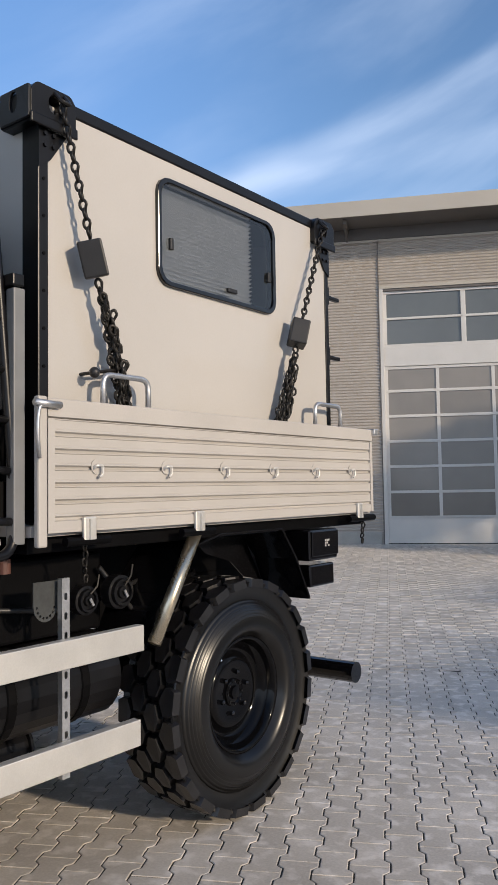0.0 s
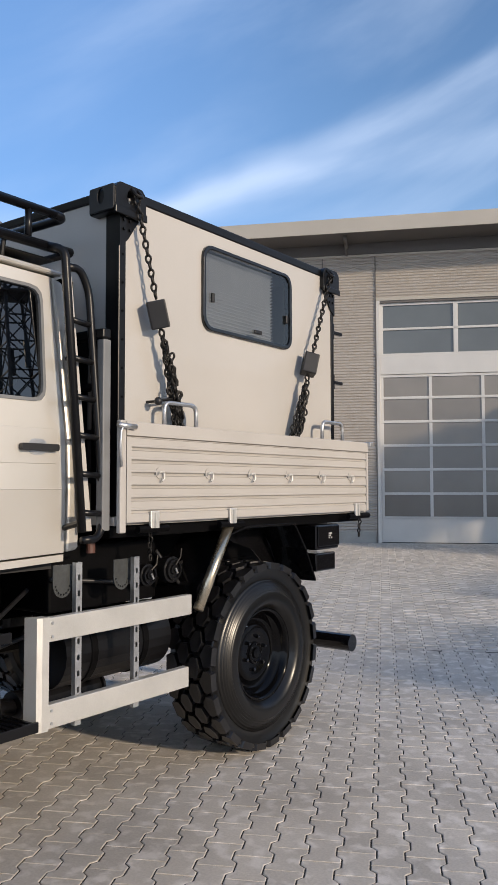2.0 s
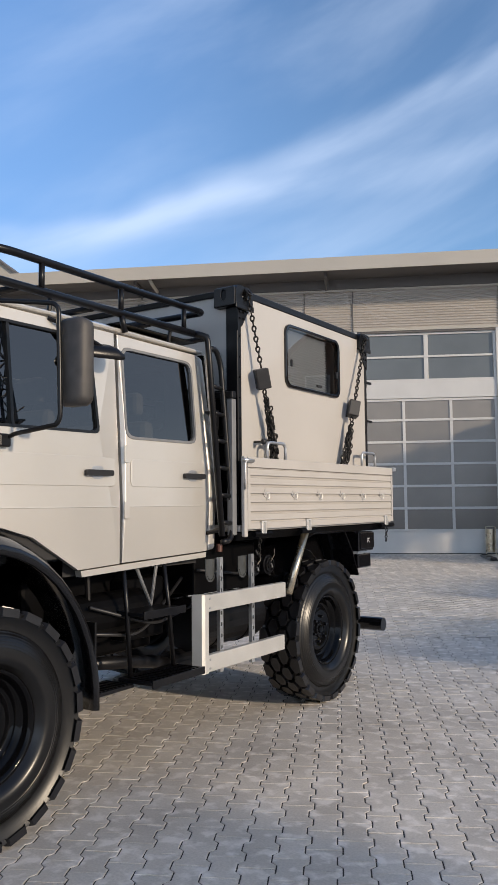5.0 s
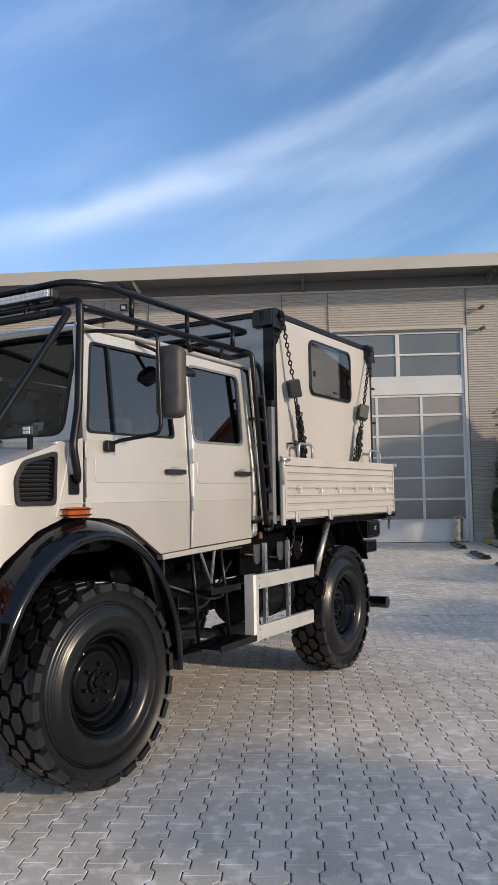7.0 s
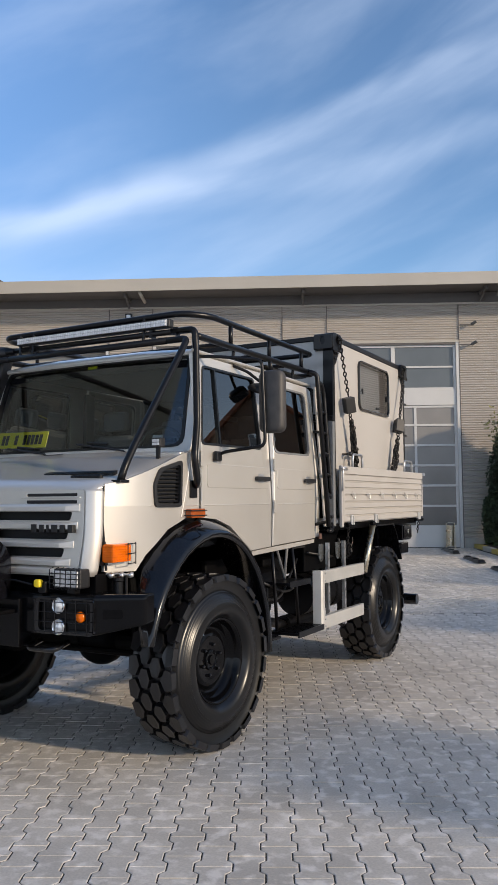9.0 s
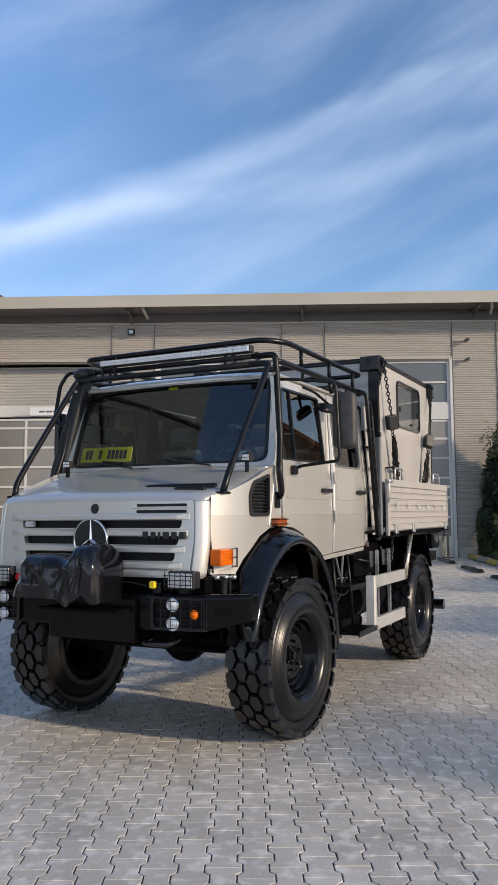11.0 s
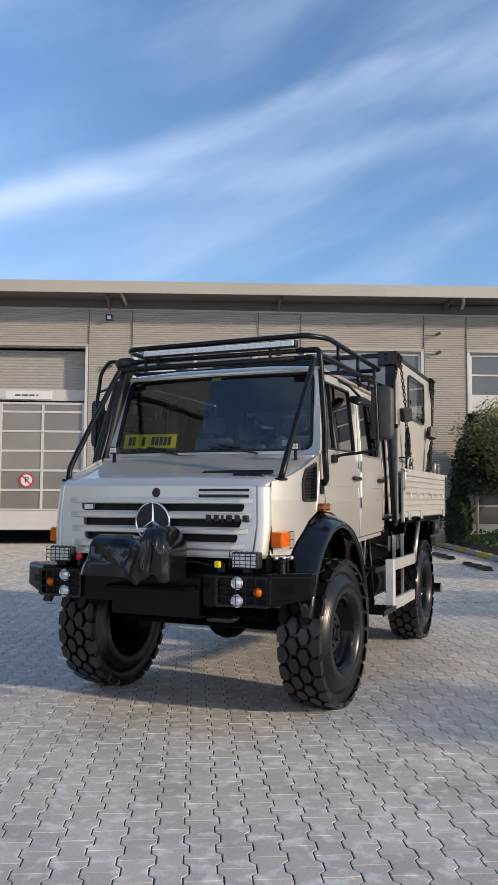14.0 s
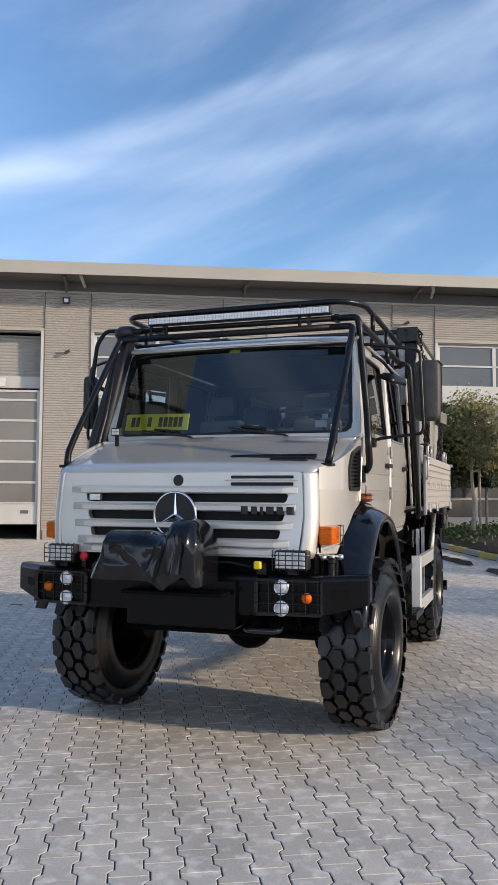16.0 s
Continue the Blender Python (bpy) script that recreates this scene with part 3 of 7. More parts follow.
bm = bmesh.new(); revolve(bm, [(0.0, 0.0), (0.225, 0.0), (0.225, 0.006), (0.0, 0.006)], 32, "y"); part("disc", bm, M_WHITE, ns)
bm = bmesh.new(); revolve(bm, [(0.185, -0.004), (0.23, -0.004), (0.23, 0.008), (0.185, 0.008)], 32, "y", True); part("red_ring", bm, M_RED, ns)
part("red_bar", boxb(-0.2, 0.2, -0.006, -0.001, -0.018, 0.018), M_RED, ns, m=pose(0, 0, 0, 0, 45, 0))
txt = bpy.data.curves.new("letter", "FONT")
txt.body, txt.size, txt.extrude, txt.align_x, txt.align_y = "P", 0.28, 0.002, "CENTER", "CENTER"
txt.materials.append(M_INK)
place("letter", txt, ns, pose(0, -0.005, 0, 90, 0, 0))
gp = thing("gate_vent", MB @ pose(-11.6, 0.062, 1.08), "small dark vent plate in the gate's bottom panel", "vent")
part("plate", boxb(-0.12, 0.12, -0.006, 0.006, -0.05, 0.05), M_SOFFIT, gp)

# planter beside the hall, its kerbs, wheel stops and bin
KS = 0.42
bm = bmesh.new()
loft(bm, [[(KS + 0.16, y, 0.0), (KS + 0.16, y, 0.30), (0.95, y, 0.40 + w_), (1.5, y, 0.52 - w_), (2.1, y, 0.62 + w_), (14.0, y, 0.66), (14.0, y, 0.0)] for y, w_ in ((-16.0, 0.0), (-12.0, 0.02), (-8.0, -0.015), (-5.0, 0.02), (-3.2, -0.01), (-2.0, 0.015), (-1.0, -0.01), (-0.06, 0.0))])
planter = solid("planter_bed", bm, M_SOIL, "raised planting bed of dark soil along the hall", "planting bed", "structure", m=MB)
kerb_me = mesh_of("kerb_stone", boxb(0, 0.155, -0.98, 0.0, 0.0, 0.13), M_KERB)
kerb_ye = mesh_of("kerb_stone_yellow", boxb(0, 0.155, -0.98, 0.0, 0.0, 0.13), M_KERBY)
kerb = thing("kerb", MB @ pose(KS, -0.1, 0.0), "concrete kerb painted in yellow and bare lengths", "kerb", kind="structure")
for i in range(16):
    p = MB @ Vector((KS, -0.1 - i, 0))
    place("kerb_stone", kerb_ye if i % 2 == 0 else kerb_me, kerb, pose(0, -i, ground_z(p.x, p.y)))
for d0 in (0.62, 3.5, 6.3, 9.1):
    p = MB @ Vector((-0.62, -d0 - 0.85, 0))
    st = thing("wheel_stop", Matrix.Translation((p.x, p.y, ground_z(p.x, p.y))) @ pose(0, 0, 0, 0, 0, WALL_TURN), "low black rubber wheel stop bolted to the paving", "wheel stop", "wheel stops")
    bm = bmesh.new()
    loft(bm, [[(-0.11, y, 0.0), (-0.07, y, h), (0.07, y, h), (0.11, y, 0.0)] for y, h in ((-0.86, 0.04), (-0.78, 0.085), (-0.60, 0.085), (-0.56, 0.065), (-0.22, 0.065), (-0.18, 0.085), (0.18, 0.085), (0.22, 0.065), (0.56, 0.065), (0.60, 0.085), (0.78, 0.085), (0.86, 0.04))])
    part("block", bm, M_RUBBER, st, bevel=0.01)
p = MB @ Vector((-0.35, -0.30, 0))
bn = thing("ash_bin", Matrix.Translation((p.x, p.y, BASE - 0.01)), "tall stainless steel ash bin standing beside the gate", "bin")
bm = bmesh.new(); revolve(bm, [(0.0, 0.08), (0.11, 0.08), (0.11, 0.72), (0.0, 0.72)], 20, "z"); part("drum", bm, M_STAINLESS, bn, smooth=False)
for sx in (-1, 1):
    part("stand_leg", tubeb([(sx * 0.14, 0.02, 0.0), (sx * 0.13, 0, 0.80)], 0.014, 8), M_STAINLESS, bn)
part("cap", tubeb([(-0.13, 0, 0.80), (0.13, 0, 0.80)], 0.014, 8), M_STAINLESS, bn)
part("foot_plate", boxb(-0.18, 0.18, -0.12, 0.12, 0.0, 0.012), M_STAINLESS, bn)


def leaf_cloud(n, sampler, size, seed):
    """Many small bent leaves, three triangles each, in one mesh."""
    rng = np.random.default_rng(seed)
    verts, faces = [], []
    for i in range(n):
        c = Vector(sampler(rng))
        a = Vector(rng.normal(size=3)).normalized()
        b = a.orthogonal().normalized()
        s = size * rng.uniform(0.6, 1.3)
        k = len(verts)
        w = b * s * 0.34
        verts += [c, c + a * s * 0.5 + w + Vector((0, 0, -0.1 * s)), c + a * s, c + a * s * 0.5 - w + Vector((0, 0, -0.1 * s))]
        faces += [(k, k + 1, k + 2), (k, k + 2, k + 3)]
    me = bpy.data.meshes.new("leaves")
    me.from_pydata([tuple(v) for v in verts], [], faces)
    return me


def tree(at, height, crown_r, crown_z0, leaves, seed, label):
    rng = np.random.default_rng(seed)
    t = thing("tree", at, label, "tree")
    bm = bmesh.new()
    n = 8
    path = [(0.04 * math.sin(i), 0.03 * math.cos(2 * i), height * 0.8 * i / n) for i in range(n + 1)]
    rings = [[(p[0] + (0.07 * (1 - i / n) + 0.012) * math.cos(k * math.pi / 4), p[1] + (0.07 * (1 - i / n) + 0.012) * math.sin(k * math.pi / 4), p[2]) for k in range(8)] for i, p in enumerate(path)]
    loft(bm, rings)
    tips = []
    for i in range(13):
        z0 = crown_z0 + (height * 0.78 - crown_z0) * i / 13
        ang = i * 2.4 + rng.uniform(-0.3, 0.3)
        ln = crown_r * rng.uniform(0.6, 1.0)
        tip = (ln * math.cos(ang), ln * math.sin(ang), z0 + rng.uniform(0.25, 0.75))
        tube(bm, [(0, 0, z0), (tip[0] * 0.5, tip[1] * 0.5, z0 + 0.2), tip], 0.016, 6)
        tips += [tip, (tip[0] * 0.6, tip[1] * 0.6, (tip[2] + z0) / 2 + 0.1)]
    part("trunk", bm, M_BARK, t)
    tips.append((0, 0, height * 0.86))
    def sample(r):
        c = tips[r.integers(len(tips))]
        return (c[0] + r.normal() * 0.26, c[1] + r.normal() * 0.26, c[2] + r.normal() * 0.22)
    me = leaf_cloud(leaves, sample, 0.11, seed)
    me.materials.append(M_LEAF)
    place("crown", me, t, None, "crown of small olive green leaves")
    part("stake", tubeb([(0.26, 0.06, 0), (0.24, 0.05, 1.9)], 0.04, 8), M_BARK, t)
    return t


def cypress(at, h, r, seed, label, low=0.05):
    t = thing("cypress", at, label, "shrub")
    part("trunk", tubeb([(0, 0, 0), (0, 0, h * 0.9)], 0.05, 8), M_BARK, t)
    def sample(g):
        z = g.uniform(low, 1) * h
        rr = r * (0.35 + 0.65 * math.sin(math.pi * min(1, 0.12 + 0.85 * z / h))) * math.sqrt(g.uniform(0.35, 1)) * (1 if z < h * 0.8 else 0.75)
        a = g.uniform(0, 2 * math.pi)
        rr *= 1 + 0.18 * math.sin(5 * a + z * 3)
        return (rr * math.cos(a), rr * math.sin(a), z)
    me = leaf_cloud(15000, sample, 0.10, seed)
    me.materials.append(M_CYP)
    place("crown", me, t, None, "dense dark green foliage")
    return t


cypress(MB @ pose(1.5, -1.1, 0.5), 4.0, 0.74, 3, "dense dark green cypress in the planting bed", 0.36)
cypress(MB @ pose(0.98, -0.75, 0.38), 1.75, 0.4, 12, "low dark green shrub against the hall wall")
cypress(MB @ pose(2.95, -0.85, 0.6), 3.0, 0.66, 13, "dark green shrub with a bare stem before the hall gate", 0.45)
tree(MB @ pose(1.92, -2.2, 0.60), 4.5, 0.95, 1.75, 6800, 5, "young olive green tree tied to a stake in the planting bed")
tree(MB @ pose(3.7, -4.4, 0.62), 4.4, 1.15, 1.75, 6800, 8, "young leafy tree tied to a stake in the planting bed")
def low(r):
    x = r.uniform(0.75, 6.5)
    return (x, -r.uniform(0.3, 6.5) * r.uniform(0.1, 1), 0.34 + 0.2 * min(1, max(0, (x - 0.7) / 1.4)) + abs(r.normal()) * 0.10)
me = leaf_cloud(3600, low, 0.12, 11)
me.materials.append(M_GRASS)
gr = new("grass_tufts", me); gr.matrix_world = MB
tagged(gr, "tufts of green ground cover in the planting bed", "plants", kind="stuff")

# hall wall out of view, mirrored in the windscreen
wo = thing("wall_opposite", pose(-9.8, -15.1, 0.0, 0, 0, 148), "grey hall wall with narrow boards below a plain upper band", "wall", kind="structure")
part("upper_wall", boxb(0.0, 25.0, 0.03, 0.35, 14.5, 20.0), M_OPPOSITE, wo)
part("backing", boxb(0.0, 25.0, 0.05, 0.35, 0.0, 14.49), M_INSIDE, wo, "dark backing behind the boards")
bm = bmesh.new()
for i in range(178):
    z = 0.081 * i
    box(bm, 0.0, 25.0, 0.0, 0.045, z, z + 0.050)
tagged(part("boards", bm, M_OPPOSITE, wo), kind="stuff")
part("band_trim", boxb(0.0, 25.0, -0.05, 0.03, 14.43, 14.57), M_INSIDE, wo)
# unseen slat fences, added on the sunny side to shade the yard in bands
slats = {}
for i, (y0, y1, h) in enumerate(((-1.1, 0.8, 3.6), (5.3, 8.6, 3.9), (10.6, 13.9, 4.3), (16.5, 26.0, 5.4))):
    slats[h] = mesh_of("slat", boxb(0.0, 0.04, 0.0, 0.135, 0.0, h), M_SHADEWALL)
    fence = thing(f"shade_fence_{i + 1}", (13.0, y0, -0.02), "tall slatted fence, unseen, added to shade the yard", "fence", kind="structure")
    part("rail", boxb(0.045, 0.10, 0.0, y1 - y0, 0.4, 0.5), M_SHADEWALL, fence)
    part("rail", boxb(0.045, 0.10, 0.0, y1 - y0, h - 0.4, h - 0.3), M_SHADEWALL, fence)
    for k in range(int((y1 - y0) / 0.2)):
        place("slat", slats[h], fence, pose(0, 0.2 * k, 0))

# house beyond the yard's far corner, mirrored in the side windows
hs = thing("house", Matrix.Translation((17.6, 34.4, 0.0)) @ pose(0, 0, 0, 0, 0, -27), "brown rendered house with a clay tile roof across the yard", "house")
part("wall", plateb([(-6.0, 0.0), (6.0, 0.0), (6.0, 5.7), (0.0, 10.7), (-6.0, 5.7)], [], lambda u, z, d: (u, -d, z), 11.0), M_BRICK, hs)
for q in (-1, 1):
    bm = bmesh.new()
    loft(bm, [[(0, y, 10.74), (0, y, 11.0), (q * 6.7, y, 11.0 - 6.7 * 0.833), (q * 6.7, y, 10.74 - 6.7 * 0.833)] for y in (-0.6, 11.6)])
    part("roof", bm, M_TILE, hs)
for u, z in ((-3.6, 1.2), (2.2, 1.2), (-3.6, 4.4), (2.2, 4.4), (-0.6, 7.0)):
    wn = part("window", boxb(u, u + 1.3, -0.05, 0.02, z, z + 1.4), M_GATE, hs)
    part("pane", boxb(u + 0.08, u + 1.22, -0.062, -0.053, z + 0.08, z + 1.32), M_PANEUP, wn)

# lattice mast across the road, mirrored in the cab's side windows
mast = thing("lattice_mast", (47.7, 39.4, 0.2), "tall steel lattice mast with service platforms and antennas", "mast")
mast.matrix_world = pose(47.7, 39.4, 0.2, 0, 0, 20)
M_MAST = material("mast_steel", (0.075, 0.075, 0.08), 0.6, 0.3, 3, 0.2, 0.1)


def mast_at(k, z):
    w = 2.12 - 0.047 * z
    sx, sy = ((1, 1), (-1, 1), (-1, -1), (1, -1))[k % 4]
    return (sx * w, sy * w, z)


levels = [0.0, 3.6, 7.0, 10.2, 13.2, 16.0, 18.6, 21.0, 23.2, 25.2, 27.0, 28.8, 30.5]
for k in range(4):
    part("leg", tubeb([mast_at(k, 0.0), mast_at(k, 30.5)], 0.15, 8), M_MAST, mast)
    for z0, z1 in zip(levels, levels[1:]):
        part("diagonal", tubeb([mast_at(k, z0), mast_at(k + 1, z1)], 0.06, 6), M_MAST, mast)
        part("diagonal", tubeb([mast_at(k + 1, z0), mast_at(k, z1)], 0.06, 6), M_MAST, mast)
        part("girt", tubeb([mast_at(k, z1), mast_at(k + 1, z1)], 0.07, 6), M_MAST, mast)
for z in (16.0, 25.2):
    w = 2.12 - 0.047 * z
    part("platform", boxb(-w - 0.5, w + 0.5, -w - 0.5, w + 0.5, z - 0.12, z), M_MAST, mast)
    part("platform_rail", tubeb([(-w - 0.5, -w - 0.5, z + 1.0), (w + 0.5, -w - 0.5, z + 1.0), (w + 0.5, w + 0.5, z + 1.0), (-w - 0.5, w + 0.5, z + 1.0)], 0.05, 6), M_MAST, mast)
for sx, z in ((-1, 18.6), (1, 19.0), (-1, 27.2)):
    w = 2.12 - 0.047 * z + 0.65
    part("antenna", boxb(sx * w - 0.16, sx * w + 0.16, -0.2, 0.2, z, z + 2.2), M_MAST, mast, bevel=0.03)
    part("antenna_arm", tubeb([(sx * w, 0, z + 1.1), (sx * (w - 1.2), -0.6, z + 1.1)], 0.06, 6), M_MAST, mast)

# ---- the truck: front axle at y = 0, nose towards -y, its left flank at +x ----
AXLE_R, HUB_Z, TYRE_X = 3.74, 0.612, 1.02
truck = thing("off_road_truck", (0, 0, 0), "silver-beige double-cab off-road truck with black wings on grey paving", "truck")

# wheels
TR, TW = 0.615, 0.185


def side_x(r):
    """Half width of the bulging sidewall at a radius."""
    if r < 0.36:
        return 0.192 - 17.0 * (0.36 - r) ** 2
    return 0.192 - 4.3 * (max(0.385, min(r, 0.50)) - 0.385) ** 2 + 0.30 * max(0.0, r - 0.50)


tyre_prof = [(0.288, -0.12), (0.297, -0.134), (0.304, -0.143)] + [(r_, -side_x(r_)) for r_ in (0.313, 0.325, 0.34, 0.355, 0.37, 0.385, 0.40)]
for i in range(6):                                   # moulded rings
    r_ = 0.408 + i * 0.0155
    tyre_prof += [(r_, -side_x(r_)), (r_ + 0.002, -side_x(r_ + 0.002) - 0.0013), (r_ + 0.0085, -side_x(r_ + 0.0085) - 0.0013), (r_ + 0.011, -side_x(r_ + 0.011))]
tyre_prof += [(r_, -side_x(r_)) for r_ in (0.51, 0.53, 0.55)]
tyre_prof += [(0.576, -0.164), (0.588, -0.168), (0.592, -0.160), (0.574, -0.140), (0.572, 0.0)]
tyre_prof = tyre_prof + [(r, -x) for r, x in tyre_prof[-2::-1]]
bm = bmesh.new(); revolve(bm, tyre_prof, 72)
tyre_me = mesh_of("tyre", bm, M_RUBBER, True)
tyre_me.set_sharp_from_angle(angle=radians(32))


def tread_mesh():
    bm = bmesh.new()
    rows = 24
    def at(x, a, r):
        return (x, r * math.cos(a), r * math.sin(a))
    def lug(cx, ca, hx, ha, r1, shape):
        base = [bm.verts.new(at(cx + u * hx * 1.10, ca + v * ha * 1.09, 0.565)) for u, v in shape]
        top = [bm.verts.new(at(cx + u * hx, ca + v * ha, r1)) for u, v in shape]
        n = len(shape)
        bm.faces.new(top)
        for i in range(n):
            bm.faces.new((base[i], base[(i + 1) % n], top[(i + 1) % n], top[i]))
    hexa = [(1, 0.05), (0.52, 1), (-0.48, 1), (-1, -0.05), (-0.52, -1), (0.48, -1)]
    st = 2 * math.pi / rows
    for k in range(rows):
        a = k * st
        lug(-0.044, a, 0.047, st * 0.385, TR, hexa)
        lug(0.046, a + st / 2, 0.047, st * 0.385, TR, hexa)
        for sgn in (-1, 1):
            b = a + (st / 2 if sgn < 0 else 0)
            cx = sgn * 0.136
            sh = [(u * sgn, v) for u, v in ((-1.08, 0.0), (-0.35, 0.98), (0.3, 1.0), (1, 0.78), (1, -0.78), (0.3, -1.0), (-0.35, -0.98))]
            lug(cx, b, 0.044, st * 0.42, TR - 0.006, sh)
            # shoulder block folding down the sidewall
            x1, x2 = sgn * 0.179, sgn * 0.180
            q = [(x1, -0.74, TR - 0.009), (x1, 0.74, TR - 0.009), (x2, 0.62, 0.594), (x2, -0.62, 0.594)]
            o = [bm.verts.new(at(x, b + v * st * 0.44, r)) for x, v, r in q]
            i_ = [bm.verts.new(at(x - sgn * 0.02, b + v * st * 0.47, r - 0.012)) for x, v, r in q]
            bm.faces.new(o)
            for i in range(4):
                bm.faces.new((o[i], o[(i + 1) % 4], i_[(i + 1) % 4], i_[i]))
    return mesh_of("tread", bm, M_TREAD)


tread_me = tread_mesh()
bm = bmesh.new()
revolve(bm, [(0.297, 0.128), (0.306, 0.141), (0.300, 0.149), (0.286, 0.143), (0.274, 0.126), (0.270, 0.10), (0.262, 0.088), (0.250, 0.082), (0.243, 0.06), (0.228, 0.042),
             (0.212, 0.040), (0.198, 0.062), (0.184, 0.074), (0.16, 0.076), (0.135, 0.070), (0.0, 0.066)], 56)
rim_me = mesh_of("rim", bm, M_RIM, True)
bm = bmesh.new(); revolve(bm, [(0.272, 0.10), (0.272, -0.14), (0.304, -0.145)], 40); barrel_me = mesh_of("rim_barrel", bm, M_CHASSIS, True)
bm = bmesh.new(); revolve(bm, [(0.074, 0.055), (0.072, 0.070), (0.060, 0.074), (0.052, 0.066), (0.036, 0.066), (0.032, 0.078), (0.0, 0.080)], 24); cap_me = mesh_of("hub_cap", bm, M_RIM)
bm = bmesh.new(); revolve(bm, [(0.013, 0.05), (0.013, 0.075), (0.007, 0.08), (0.0, 0.08)], 6); bolt_me = mesh_of("wheel_bolt", bm, M_BLACK)
bm = bmesh.new(); revolve(bm, [(0.008, 0.05), (0.008, 0.066), (0.0, 0.068)], 6); stud_me = mesh_of("hub_bolt", bm, M_BLACK)
valve_bm = tubeb([(0.08, 0, 0.248), (0.13, 0, 0.268)], 0.006, 6)
valve_me = mesh_of("valve", valve_bm, M_CHROME)


def wheel(x, y, turn, spin):
    w = new("wheel"); w.parent = truck
    w.empty_display_size = 0.2
    w.matrix_basis = pose(x, y, HUB_Z + 0.003, 0, 0, turn)
    place("tyre", tyre_me, w); place("tread", tread_me, w, pose(0, 0, 0, spin)); place("rim", rim_me, w); place("rim_barrel", barrel_me, w); place("hub_cap", cap_me, w, pose(0.008, 0, 0))
    for i in range(6):
        a = i * math.pi / 3 + 0.3
        place("wheel_bolt", bolt_me, w, pose(0.012, 0.108 * math.cos(a), 0.108 * math.sin(a)))
    for i in range(8):
        a = i * math.pi / 4
        place("hub_bolt", stud_me, w, pose(0.018, 0.060 * math.cos(a), 0.060 * math.sin(a)))
    place("valve", valve_me, w, pose(0, 0, 0, 40))
    return w


wheel(TYRE_X + 0.03, 0.045, -3.5, 3); wheel(TYRE_X, AXLE_R, 0, 7); wheel(-TYRE_X, 0.03, 176.5, 5); wheel(-TYRE_X, AXLE_R, 180, 0)


def lean_in(bm, sgn, zc=1.722, k=0.07):
    """Fold a flank sheet along its crease: below it the sheet leans inward."""
    bmesh.ops.bisect_plane(bm, geom=bm.verts[:] + bm.edges[:] + bm.faces[:], plane_co=(0, 0, zc), plane_no=(0, 0, 1))
    for v in bm.verts:
        if v.co.z < zc:
            v.co.x -= sgn * (zc - v.co.z) * k
    return bm


# cab flank: lower part upright, upper part leaning in
def flank(y, z, d=0.0, sgn=1):
    x = 1.06 - max(0.0, z - 2.13) * 0.085
    if y < -0.40:
        x -= nose_in(y)
    return (sgn * (x + d), y, z)


def nose_in(y):
    """How far the flank curves inward towards the nose."""
    return 0.118 * ((-0.40 - y) / 0.55) ** 2.2 if y < -0.40 else 0.0


def curved_panel(outline, holes, thick, sgn):
    """A flank sheet cut into strips and bent smoothly towards the nose."""
    bm = plateb(outline, holes, lambda y, z, d: (sgn * (1.06 + d), y, z), thick)
    for k in range(28):
        bmesh.ops.bisect_plane(bm, geom=bm.verts[:] + bm.edges[:] + bm.faces[:], plane_co=(0, -0.41 - 0.02 * k, 0), plane_no=(0, 1, 0))
    for v in bm.verts:
        v.co.x -= sgn * nose_in(v.co.y)
    bmesh.ops.recalc_face_normals(bm, faces=bm.faces)
    return bm


front_door = [(0.0, 2.845), (1.165, 2.845), (1.19, 1.36), (0.83, 1.345), (0.68, 1.43), (0.46, 1.555), (0.24, 1.615), (0.03, 1.63)]
rear_door = [(1.195, 2.845), (2.04, 2.835), (2.105, 1.98), (2.125, 1.39), (1.215, 1.362)]
fw = round_poly([(0.11, 2.775), (0.945, 2.78), (0.985, 2.175), (0.02, 2.165)], 0.045)
rw = round_poly([(1.225, 2.77), (1.985, 2.77), (1.98, 2.165), (1.22, 2.16)], 0.075)
side_panel = [(-0.93, 1.31), (-0.955, 1.62), (-0.95, 1.862), (-0.84, 1.882), (-0.24, 2.085), (-0.013, 2.13), (-0.013, 1.655), (-0.16, 1.64), (-0.40, 1.56), (-0.62, 1.40), (-0.70, 1.30)]
